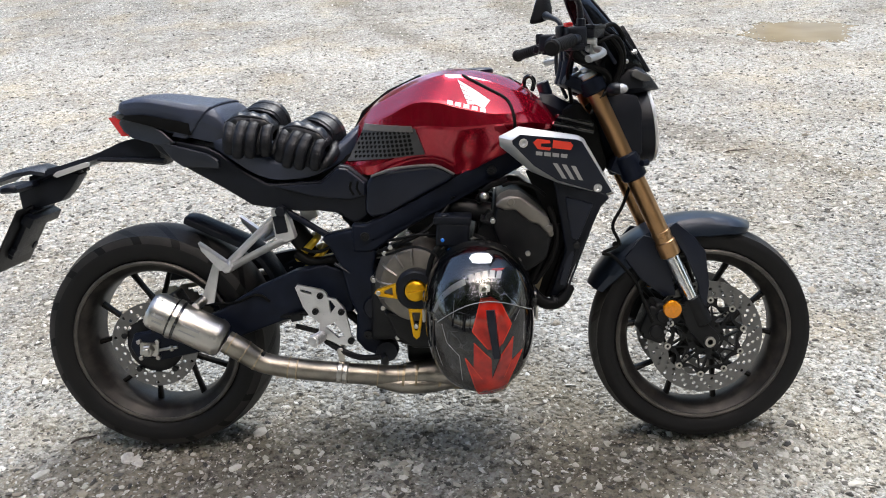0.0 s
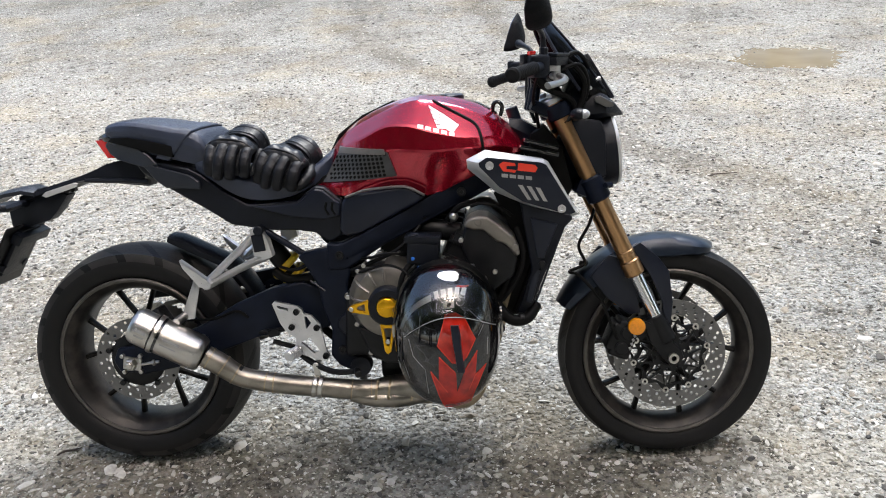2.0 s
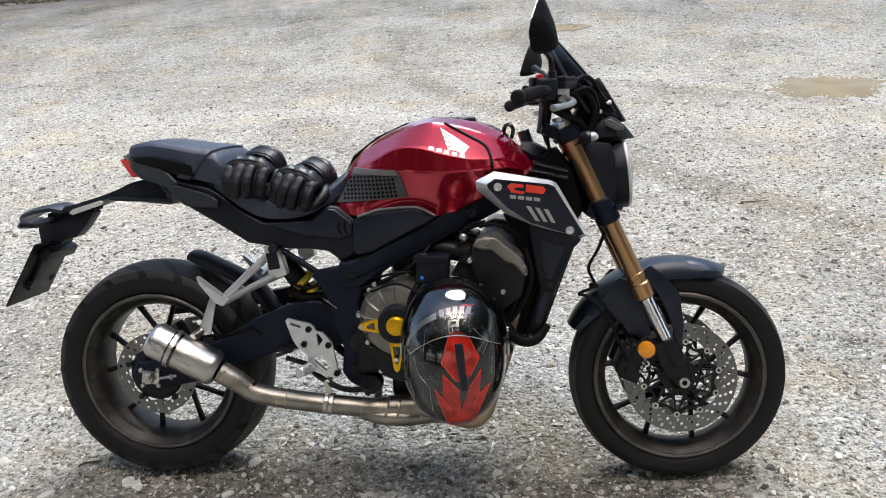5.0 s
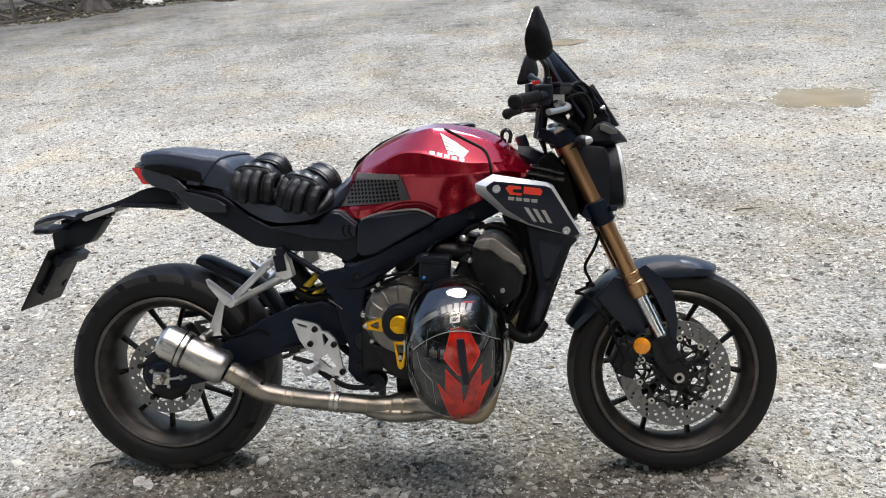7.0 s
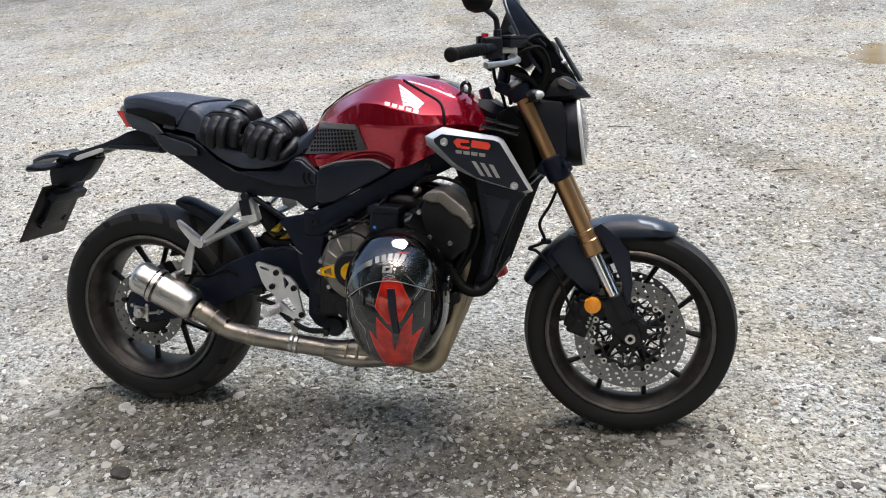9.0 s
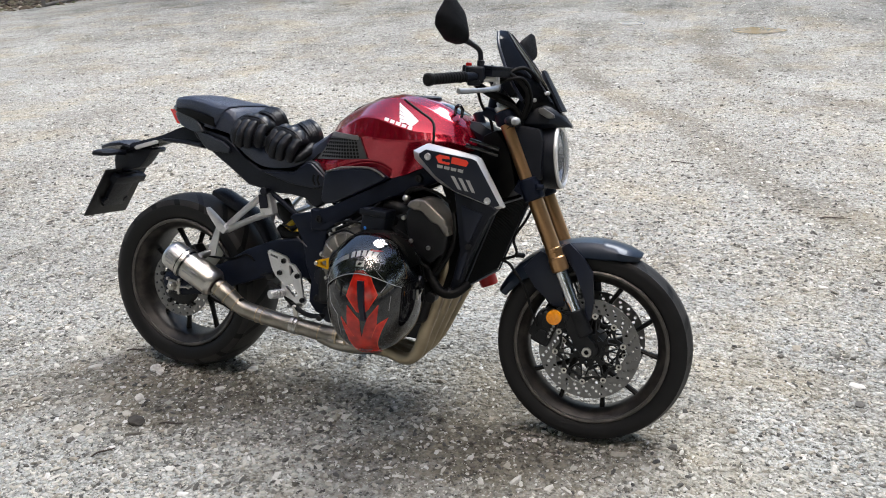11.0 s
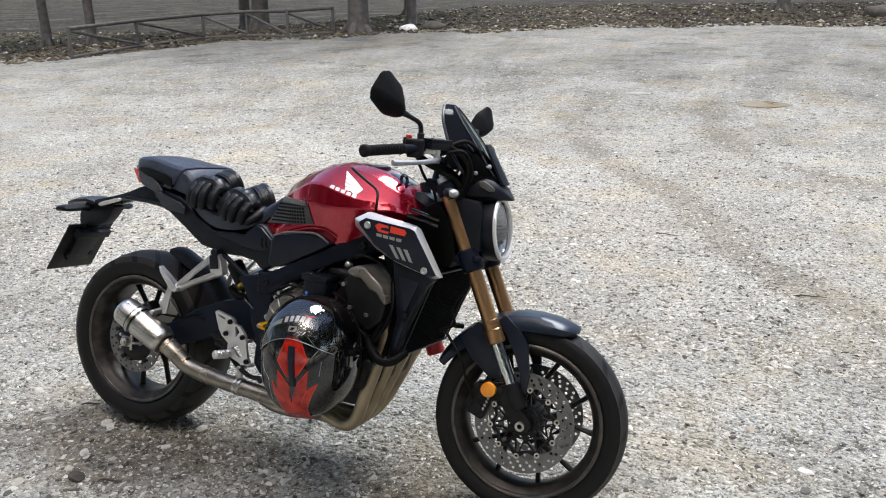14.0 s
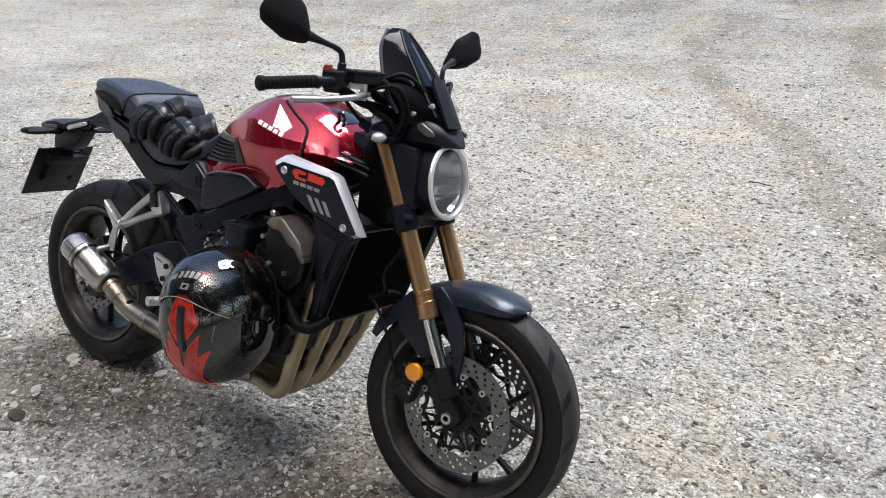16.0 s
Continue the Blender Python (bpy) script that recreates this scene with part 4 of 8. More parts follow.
# -- handlebar, switches, levers, mirrors
def swept(obs, back=0.14, down=0.033):
    """The bar's pullback: everything on it lies further back and lower the further out it is."""
    for ob in obs if isinstance(obs, (list, tuple)) else [obs]:
        for v in ob.data.vertices:
            v.co.x -= back * abs(v.co.y)
            v.co.z -= down * abs(v.co.y)
    return obs


BAR = [(1.105, 0, 1.005), (1.115, -0.06, 1.010), (1.130, -0.14, 1.042), (1.115, -0.240, 1.045), (1.066, -0.380, 1.030)]
steered(swept(single("handlebar", lambda bm: tube(bm, [(x, -y, z) for x, y, z in reversed(BAR[1:])] + BAR, 0.0112, 14, 6), frame_black, bike)))
GA, GB = Vector((1.107, -0.262, 1.043)), Vector((1.068, -0.373, 1.031))


def grip(bm):
    d = GB - GA
    pts, radii = [], []
    for k in range(12):
        for f, r in ((0.0, 0.0132), (0.12, 0.0146), (0.80, 0.0146), (0.92, 0.0132)):
            pts.append(GA + d * ((k + f) / 12))
            radii.append(r)
    for f, r in ((1.0, 0.0160), (1.02, 0.0170), (1.10, 0.0170), (1.13, 0.0125)):
        pts.append(GA + d * f)
        radii.append(r)
    tube(bm, pts, radii, 20, 1)


steered(swept(pair("grip", grip, rubber, bike, "black ribbed rubber grip")))
steered(swept(pair("switch_box", lambda bm: (box(bm, (1.110, -0.205, 1.050), (0.05, 0.055, 0.046), (0, 0, 25), 0.009, 3), box(bm, (1.085, -0.205, 1.062), (0.02, 0.03, 0.028), (0, 0, 25), 0.006), rod(bm, (1.118, -0.172, 1.048), (1.106, -0.200, 1.048), 0.020, 18), box(bm, (1.082, -0.232, 1.036), (0.016, 0.022, 0.020), (0, 20, 25), 0.004), box(bm, (1.112, -0.212, 1.028), (0.034, 0.046, 0.016), (0, 0, 25), 0.005)), black_plastic, bike)))
steered(swept(single("kill_switch", lambda bm: box(bm, (1.100, -0.222, 1.0765), (0.016, 0.020, 0.010), (0, 0, 25), 0.003), red_lens, bike, "red engine stop switch")))
steered(swept(pair("lever", lambda bm: tube(bm, [(1.160, -0.165, 1.022), (1.178, -0.215, 1.016), (1.168, -0.285, 1.009), (1.139, -0.362, 1.004)], [0.0095, 0.0085, 0.0070, 0.0085], 10, 5, flat=0.8), lever_grey, bike, "silver hand lever")))
steered(swept(pair("lever_perch", lambda bm: (box(bm, (1.138, -0.165, 1.042), (0.040, 0.050, 0.018), (0, 0, 15), 0.005), rod(bm, (1.158, -0.167, 1.008), (1.158, -0.167, 1.048), 0.0085, 12), ball(bm, (1.150, -0.150, 1.022), (0.012, 0.011, 0.009))), alu, bike)))
steered(swept(single("brake_reservoir", lambda bm: (box(bm, (1.152, -0.160, 1.058), (0.044, 0.074, 0.022), (0, 4, -22), 0.005), box(bm, (1.152, -0.160, 1.0725), (0.048, 0.078, 0.007), (0, 4, -22), 0.002), [rod(bm, (1.152 + a * 0.012 + b * 0.011, -0.160 + b * 0.028 - a * 0.004, 1.074), (1.152 + a * 0.012 + b * 0.011, -0.160 + b * 0.028 - a * 0.004, 1.0775), 0.0035, 8) for a in (-1, 1) for b in (-1, 1)], rod(bm, (1.118, -0.205, 1.050), (1.160, -0.125, 1.050), 0.011, 14)), black_plastic, bike, "black brake fluid reservoir")))
MC = Vector((1.104, -0.376, 1.174))
MIRROR_TURN = Matrix.Rotation(radians(-16), 3, "Z")
MIRROR_CORNERS = [(-0.064, 0.008), (-0.041, 0.055), (-0.012, 0.061), (0.042, 0.030), (0.056, -0.003), (0.065, -0.044), (0.056, -0.054), (0.008, -0.050), (-0.056, -0.017)]
MIRROR = [(b[0] + (q[0] - b[0]) * f, b[1] + (q[1] - b[1]) * f) for a, b, c in zip(MIRROR_CORNERS[-1:] + MIRROR_CORNERS, MIRROR_CORNERS, MIRROR_CORNERS[1:] + MIRROR_CORNERS[:1]) for q, f in ((a, 0.30), (a, 0.12), (c, 0.12), (c, 0.30))]


def mirror_loop(grow, d):
    """The mirror head's rounded outline, shrunk about its middle and set forward as the shell swells."""
    out = []
    for a, b in MIRROR:
        a, b = 0.004 + (a - 0.004) * grow, -0.008 + (b + 0.008) * grow
        out.append(MC + MIRROR_TURN @ Vector((-0.010 + 0.036 * (1 - 12 * b) * d + 0.25 * b, a, b)))
    return out


def mirror_head(bm):
    loft(bm, [mirror_loop(g, d) for g, d in ((0.95, -0.10), (1.0, 0.0), (1.0, 0.14), (0.975, 0.32), (0.92, 0.50), (0.82, 0.68), (0.66, 0.84), (0.45, 0.94), (0.22, 0.99), (0.03, 1.0))])


def stalk(bm):
    tube(bm, [(1.135, -0.211, 1.045), (1.134, -0.211, 1.098), (1.130, -0.222, 1.118), (1.118, -0.262, 1.130), (1.106, -0.305, 1.140)], [0.0072, 0.0072, 0.0068, 0.0072, 0.0120], 12, 6)
    rod(bm, (1.135, -0.211, 1.045), (1.135, -0.211, 1.090), 0.0105, 8)


mirrors = pair("mirror", mirror_head, mirror_shell, bike, "black mirror on a bent stalk")
for m, s in zip(mirrors, (1, -1)):
    for nm, mk, mt in (("mirror_glass", lambda bm: loft(bm, [[v - Vector((d, 0, 0)) for v in mirror_loop(0.92, 0.0)] for d in (0.0036, 0.0046)]), mirror_glass), ("stalk", stalk, black_plastic)):
        bm = bmesh.new()
        mk(bm)
        part(nm, bm, mt, m, flip=s < 0)
_ml = Vector((MC.x, -MC.y, MC.z))
for ob in (mirrors[1], *[c for c in mirrors[1].children if c.name.startswith("mirror_glass")]):
    for v in ob.data.vertices:
        v.co = _ml + Matrix.Rotation(radians(-30), 3, "Z") @ (v.co - _ml)
mirrors[0].matrix_basis = pose(-0.036, 0, -0.008) @ mirrors[0].matrix_basis
mirrors[1].matrix_basis = pose(-0.020, 0, -0.018) @ mirrors[1].matrix_basis
steered(mirrors)


def riser(bm, s):
    rod(bm, (1.085, s * 0.035, 0.935), (1.098, s * 0.035, 1.000), 0.014, 14)
    box(bm, (1.102, s * 0.035, 1.008), (0.036, 0.026, 0.034), (0, 0, 0), 0.006)


steered(*many("bar_riser", [lambda bm: riser(bm, -1), lambda bm: riser(bm, 1)], frame_black, bike))


def cables():
    yield lambda bm: tube(bm, [(1.085, -0.17, 1.030), (1.120, -0.13, 1.000), (1.150, -0.07, 0.985), (1.165, -0.02, 0.950)], 0.011, 10, 6)
    yield lambda bm: tube(bm, [(1.115, -0.15, 1.045), (1.165, -0.13, 1.060), (1.215, -0.10, 1.010), (1.205, -0.09, 0.945), (1.165, -0.10, 0.905)], 0.0065, 8, 6)
    yield lambda bm: tube(bm, [(1.09, -0.10, 1.012), (1.135, -0.11, 0.985), (1.185, -0.095, 0.960), (1.200, -0.07, 0.900)], 0.0075, 8, 6)
    yield lambda bm: tube(bm, [(1.150, -0.12, 1.05), (1.20, -0.08, 1.075), (1.235, -0.03, 1.02), (1.20, -0.02, 0.93), (1.14, -0.05, 0.88)], 0.0055, 8, 6)
    yield lambda bm: tube(bm, [(1.140, -0.15, 1.03), (1.205, -0.11, 1.045), (1.225, -0.085, 0.98), (1.18, -0.07, 0.90)], 0.005, 8, 6)
    yield lambda bm: tube(bm, [(1.145, 0.15, 1.04), (1.21, 0.10, 1.06), (1.23, 0.04, 1.00), (1.17, 0.03, 0.90)], 0.0055, 8, 6)
    yield lambda bm: tube(bm, [(1.10, -0.20, 1.03), (1.09, -0.12, 0.97), (1.10, -0.06, 0.92), (1.11, -0.05, 0.85)], 0.0045, 8, 6)
    yield lambda bm: tube(bm, [(1.085, 0.19, 1.03), (1.08, 0.12, 0.96), (1.10, 0.06, 0.90)], 0.005, 8, 6)


many("cable", cables, hose_black, bike)


def brake_hose(bm):
    tube(bm, [(1.245, -0.06, 0.700), (1.220, -0.075, 0.640), (1.192, -0.085, 0.590), (1.205, -0.095, 0.545), (1.165, -0.098, 0.525), (1.190, -0.105, 0.515), (1.240, -0.118, 0.455), (1.262, -0.118, 0.400), (1.285, -0.112, 0.345)], 0.0042, 8, 6)


steered(single("brake_hose", brake_hose, hose_black, bike))
from mathutils.bvhtree import BVHTree


# -- tank: rings along its length, half a ring given from the top to the belly
def tank_ring(x, zc, sh, fl, wide, low, bot):
    half = [(0.0, zc), (sh[0] * 0.55, zc - 0.1 * (zc - sh[1])), sh, fl, wide, low, bot, (0.0, bot[1] + 0.01)]
    left = [(y, z) for y, z in half[1:-1]]
    right = [(-y, z) for y, z in half[1:-1]]
    loop = [half[0], *left, half[-1], *reversed(right)]
    return [(x, y, z) for y, z in loop]


TANK = [
    (0.538, 0.800, (0.045, 0.797), (0.075, 0.790), (0.098, 0.782), (0.108, 0.772), (0.106, 0.762)),
    (0.575, 0.868, (0.058, 0.862), (0.086, 0.834), (0.106, 0.800), (0.128, 0.770), (0.128, 0.752)),
    (0.615, 0.912, (0.070, 0.902), (0.106, 0.868), (0.122, 0.812), (0.142, 0.770), (0.142, 0.747)),
    (0.665, 0.944, (0.084, 0.929), (0.134, 0.890), (0.143, 0.838), (0.152, 0.784), (0.148, 0.756)),
    (0.725, 0.970, (0.094, 0.955), (0.150, 0.918), (0.160, 0.858), (0.150, 0.800), (0.140, 0.766)),
    (0.785, 0.986, (0.100, 0.974), (0.163, 0.918), (0.173, 0.857), (0.150, 0.790), (0.138, 0.748)),
    (0.835, 0.988, (0.104, 0.974), (0.168, 0.904), (0.177, 0.855), (0.150, 0.788), (0.136, 0.740)),
    (0.900, 0.978, (0.106, 0.958), (0.166, 0.888), (0.174, 0.858), (0.150, 0.806), (0.134, 0.768)),
    (0.955, 0.960, (0.104, 0.936), (0.154, 0.884), (0.163, 0.860), (0.147, 0.822), (0.130, 0.792)),
    (1.000, 0.932, (0.096, 0.913), (0.130, 0.880), (0.146, 0.860), (0.134, 0.834), (0.118, 0.812)),
    (1.040, 0.893, (0.080, 0.880), (0.104, 0.864), (0.122, 0.852), (0.115, 0.838), (0.100, 0.826)),
    (1.064, 0.862, (0.060, 0.858), (0.080, 0.853), (0.100, 0.848), (0.096, 0.842), (0.080, 0.836)),
]


def creased(loop, r=0.06):
    """Flat facets with narrow rounded creases between them."""
    out = []
    for a, b in zip(loop, loop[1:] + loop[:1]):
        a, b = np.array(a, float), np.array(b, float)
        out += [a + (b - a) * f for f in (r, 0.35, 0.65, 1 - r)]
    return out


def tank_rings(grow=0.0, lo=0.0, hi=1.0, per=5):
    rings = [creased(tank_ring(*row)) for row in TANK]
    flat = spline([np.concatenate(r) for r in rings], per)
    out = []
    for f in flat:
        ring = [Vector(f[i:i + 3]) for i in range(0, len(f), 3)]
        if grow:
            c = sum(ring, Vector()) / len(ring)
            ring = [v + (v - c).normalized() * grow for v in ring]
        out.append(ring)
    k = len(out) - 1
    return out[int(lo * k):int(hi * k) + 1]


_tb = bmesh.new()
loft(_tb, tank_rings())
_skin = BVHTree.FromBMesh(_tb)
_tb.free()


def side_at(x, z):
    """How far the tank's skin reaches outwards at x and z."""
    hit = _skin.ray_cast(Vector((x, -1, z)), Vector((0, 1, 0)))[0]
    return -hit.y if hit else 0.09


tank = single("fuel_tank", lambda bm: loft(bm, tank_rings()), red_paint, bike, "candy red metallic fuel tank", sharp=11)


def on_tank(outline, proud=0.0015, thick=0.004, rows_of=10):
    """A thin piece that lies on the right flank of the tank: a grid clipped to an outline of four corners."""
    def make(bm):
        a, b, c, d = [np.array(p) for p in outline]
        outer, inner = [], []
        for i in range(rows_of + 1):
            o, n = [], []
            for j in range(rows_of + 1):
                u, v = i / rows_of, j / rows_of
                p = (a * (1 - u) + b * u) * (1 - v) + (d * (1 - u) + c * u) * v
                y = side_at(p[0], p[1])
                o.append(bm.verts.new((p[0], -y - proud, p[1])))
                n.append(bm.verts.new((p[0], -y - proud + thick, p[1])))
            outer.append(o)
            inner.append(n)
        for i in range(rows_of):
            for j in range(rows_of):
                bm.faces.new((outer[i][j], outer[i][j + 1], outer[i + 1][j + 1], outer[i + 1][j]))
                bm.faces.new((inner[i][j], inner[i + 1][j], inner[i + 1][j + 1], inner[i][j + 1]))
        for k in range(rows_of):
            for g in ((0, k, 0, k + 1), (rows_of, k, rows_of, k + 1), (k, 0, k + 1, 0), (k, rows_of, k + 1, rows_of)):
                bm.faces.new((outer[g[0]][g[1]], outer[g[2]][g[3]], inner[g[2]][g[3]], inner[g[0]][g[1]]))
    return make


pair("knee_pad", on_tank([(0.598, 0.862), (0.728, 0.856), (0.748, 0.794), (0.552, 0.780)], 0.004, 0.012, 14), pad_rubber, tank, "black rubber knee pad with dimples")


pair("pad_rim", on_tank([(0.597, 0.868), (0.720, 0.862), (0.724, 0.848), (0.594, 0.853)], 0.006, 0.012, 12), rim_grey, tank, "dull grey strip along the pad's top")


def dimples(bm):
    for i in range(15):
        for j in range(6):
            x = 0.586 + 0.0108 * i + (0.0054 if j % 2 else 0) - 0.004 * (5 - j)
            z = 0.790 + 0.0105 * j + 0.0006 * i
            if x < 0.572 + 0.45 * max(0, z - 0.80) or x > 0.722:
                continue
            y = -side_at(x, z) - 0.0042
            lathe(bm, [(y, 0.0), (y - 0.0010, 0.0014), (y - 0.0010, 0.0040), (y, 0.0047)], (x, 0, z), "y", 6)


for ob in pair("pad_dimple", dimples, hose_black, tank):
    tagged(ob, kind="stuff")


def seam(bm):
    pts = [(0.842, 0.973), (0.872, 0.957), (0.906, 0.938), (0.942, 0.917), (0.957, 0.893), (0.963, 0.857), (0.958, 0.815)]
    tube(bm, [(x, -side_at(x, z) + 0.0005, z) for x, z in spline(pts, 4)], 0.0042, 8, 1)


pair("tank_seam", seam, hose_black, tank)


def mark_bars():
    for k in range(5):
        x0 = 0.807 + 0.0190 * k
        z0 = 0.9155 - 0.0052 * k
        yield on_tank([(x0, z0 + 0.0050), (x0 + 0.0135, z0 + 0.0018), (x0 + 0.0130, z0 - 0.0070), (x0 - 0.0005, z0 - 0.0038)], 0.0012, 0.001, 3)


def wing(bm):
    """Five feathers, fanned from a shared root."""
    lerp = lambda a, b, t: (a[0] + (b[0] - a[0]) * t, a[1] + (b[1] - a[1]) * t)
    for k in range(5):
        s0, s1 = (lerp((0.831, 0.964), (0.856, 0.906), (k + d) / 5) for d in (0, 0.80))
        e0, e1 = (lerp((0.907, 0.914), (0.892, 0.896), (k + d) / 5) for d in (0, 1.0))
        m0, m1 = lerp(lerp(s0, e0, 0.5), (0.875, 0.950), 0.12), lerp(lerp(s1, e1, 0.5), (0.875, 0.950), 0.10)
        on_tank([s0, m0, m1, s1], 0.0012, 0.001, 4)(bm)
        on_tank([m0, e0, e1, m1], 0.0012, 0.001, 4)(bm)


pair("wing_mark", wing, white_mark, tank, "white wing-shaped badge")
for mk in mark_bars():
    pair("badge_bar", mk, white_mark, tank)


def filler(bm):
    lathe(bm, [(0.0, 0.0), (0.0, 0.036), (-0.004, 0.042), (-0.02, 0.044)], (0.872, 0, 0.986), "z", 40)


single("filler_cap", filler, satin_black, tank, "black fuel filler cap")
single("tank_crown", lambda bm: slab(bm, [(0.80, 0.989), (0.87, 0.985), (0.955, 0.961), (1.00, 0.935), (0.998, 0.925), (0.95, 0.947), (0.87, 0.970), (0.80, 0.975)], -0.046, 0.046, 0.004), gloss_black, tank)
single("tank_tail", lambda bm: slab(bm, [(0.560, 0.850), (0.585, 0.895), (0.650, 0.942), (0.735, 0.978), (0.735, 0.965), (0.65, 0.925), (0.60, 0.88), (0.575, 0.84)], -0.036, 0.036, 0.004), gloss_black, tank)
single("head_cover", lambda bm: (loft(bm, [[(x, y * w, z) for y, z in ((-1, z0), (-0.8, z1), (0.8, z1), (1, z0), (0.7, z0 - 0.05), (-0.7, z0 - 0.05))] for x, w, z0, z1 in ((1.030, 0.050, 0.90, 0.918), (1.06, 0.056, 0.885, 0.915), (1.085, 0.052, 0.872, 0.900), (1.110, 0.042, 0.87, 0.888))]), rod(bm, (1.05, 0, 0.90), (1.035, 0, 0.945), 0.016, 16)), satin_black, bike)
single("tank_tether", lambda bm: tube(bm, [(0.988, -0.06, 0.938), (0.992, -0.066, 0.958), (1.004, -0.070, 0.963), (1.013, -0.070, 0.950), (1.008, -0.066, 0.928)], 0.0050, 8, 6), gloss_black, bike)


# -- side shrouds
def shroud_y(x, z):
    return -0.232 + (x - 0.98) * 0.20


SHROUD = [(0.970, 0.856), (0.925, 0.834), (0.927, 0.813), (0.996, 0.751), (1.058, 0.723), (1.172, 0.684), (1.192, 0.690), (1.120, 0.821), (1.106, 0.829)]
FACE = [(0.973, 0.8415), (0.953, 0.829), (0.955, 0.820), (1.002, 0.768), (1.057, 0.7295), (1.169, 0.6900), (1.1860, 0.6950), (1.1155, 0.8165), (1.102, 0.8225)]
BEVEL = (0.014, 0.032, 0.032, 0.028, 0.014, 0.007, 0.007, 0.007, 0.008)


def shroud_body(bm):
    """A flat face, a bevel falling away to the outline, and a wall behind it."""
    loops = [[(x, shroud_y(x, z), z) for x, z in FACE], [(x, shroud_y(x, z) + d, z) for (x, z), d in zip(SHROUD, BEVEL)], [(x, shroud_y(x, z) + d + 0.022, z) for (x, z), d in zip(SHROUD, BEVEL)]]
    loft(bm, loops)
    sharp = [e for e in bm.edges if len(e.link_faces) == 2 and e.calc_face_angle(0) > 0.25]
    bmesh.ops.bevel(bm, geom=sharp, offset=0.0014, segments=2, affect="EDGES", profile=0.6)


shrouds = pair("side_shroud", shroud_body, silver_paint, bike, "silver-edged black side shroud with red and grey marks")
for sh, s in zip(shrouds, (1, -1)):
    def side_part(nm, mk, mt, lb=""):
        bm = bmesh.new()
        mk(bm)
        return part(nm, bm, mt, sh, lb, flip=s < 0)

    fy = lambda d: (lambda x, z: shroud_y(x, z) - d)
    side_part("shroud_panel", lambda bm: slab(bm, [(x + (1.045 - x) * 0.012, z + (0.770 - z) * 0.012) for x, z in FACE], fy(0.003), lambda x, z: shroud_y(x, z) + 0.004, 0.002), satin_black)
    side_part("shroud_back", lambda bm: slab(bm, [(0.95, 0.83), (1.11, 0.815), (1.17, 0.70), (1.02, 0.742)], lambda x, z: shroud_y(x, z) + 0.018, lambda x, z: shroud_y(x, z) + 0.055, 0.004), black_plastic)
    for x, z in ((0.980, 0.821), (1.150, 0.707)):
        side_part("screw", lambda bm: lathe(bm, [(shroud_y(x, z) - 0.003, 0.0105), (shroud_y(x, z) - 0.006, 0.0095), (shroud_y(x, z) - 0.006, 0.005), (shroud_y(x, z) - 0.004, 0.003), (shroud_y(x, z) - 0.004, 0)], (x, 0, z), "y", 20), alu)
    # marks: two red blocks, four pale bars below, three slanted stripes
    side_part("red_mark", lambda bm: (slab(bm, [(1.002, 0.822), (1.012, 0.829), (1.040, 0.824), (1.042, 0.817), (1.020, 0.818), (1.020, 0.811), (1.044, 0.807), (1.040, 0.801), (1.012, 0.806)], fy(0.004), fy(0.0025), 0), slab(bm, [(1.048, 0.824), (1.088, 0.817), (1.094, 0.809), (1.088, 0.799), (1.046, 0.806)], fy(0.004), fy(0.0025), 0)), red_mark, "red printed mark")
    for k in range(4):
        side_part("pale_mark", lambda bm: slab(bm, [(1.008 + 0.019 * k, 0.8010 - 0.0030 * k), (1.0235 + 0.019 * k, 0.7985 - 0.0030 * k), (1.0225 + 0.019 * k, 0.7900 - 0.0030 * k), (1.008 + 0.019 * k, 0.7925 - 0.0030 * k)], fy(0.004), fy(0.0025), 0), grey_mark)
    for k in range(3):
        side_part("stripe", lambda bm: slab(bm, [(1.046 + 0.021 * k, 0.772 - 0.0045 * k), (1.057 + 0.021 * k, 0.770 - 0.0045 * k), (1.078 + 0.019 * k, 0.733 - 0.003 * k), (1.068 + 0.019 * k, 0.735 - 0.003 * k)], fy(0.004), fy(0.0025), 0), grey_mark)
pair("shroud_bar", lambda bm: (box(bm, (1.100, -0.120, 0.842), (0.10, 0.03, 0.012), (0, 14, 10), 0.003), box(bm, (1.105, -0.115, 0.858), (0.09, 0.03, 0.010), (0, 16, 10), 0.003)), gloss_black, bike)

single("steering_head_cover", lambda bm: slab(bm, [(1.075, 0.720), (1.165, 0.700), (1.190, 0.740), (1.165, 0.840), (1.120, 0.900), (1.080, 0.880)], -0.070, 0.070, 0.012), hose_black, bike)

# -- frame
SPAR = [(0.560, 0.632), (0.590, 0.628), (0.640, 0.648), (0.734, 0.694), (0.830, 0.742), (0.904, 0.778), (1.000, 0.835), (1.060, 0.845), (1.075, 0.800), (1.010, 0.762), (0.930, 0.725), (0.778, 0.660), (0.700, 0.618), (0.641, 0.580), (0.605, 0.560), (0.560, 0.560)]


def frame_y(x, z):
    return -0.165 + 0.11 * max(0, (x - 0.80)) / 0.27 + 0.012 * max(0, 0.62 - z) / 0.3


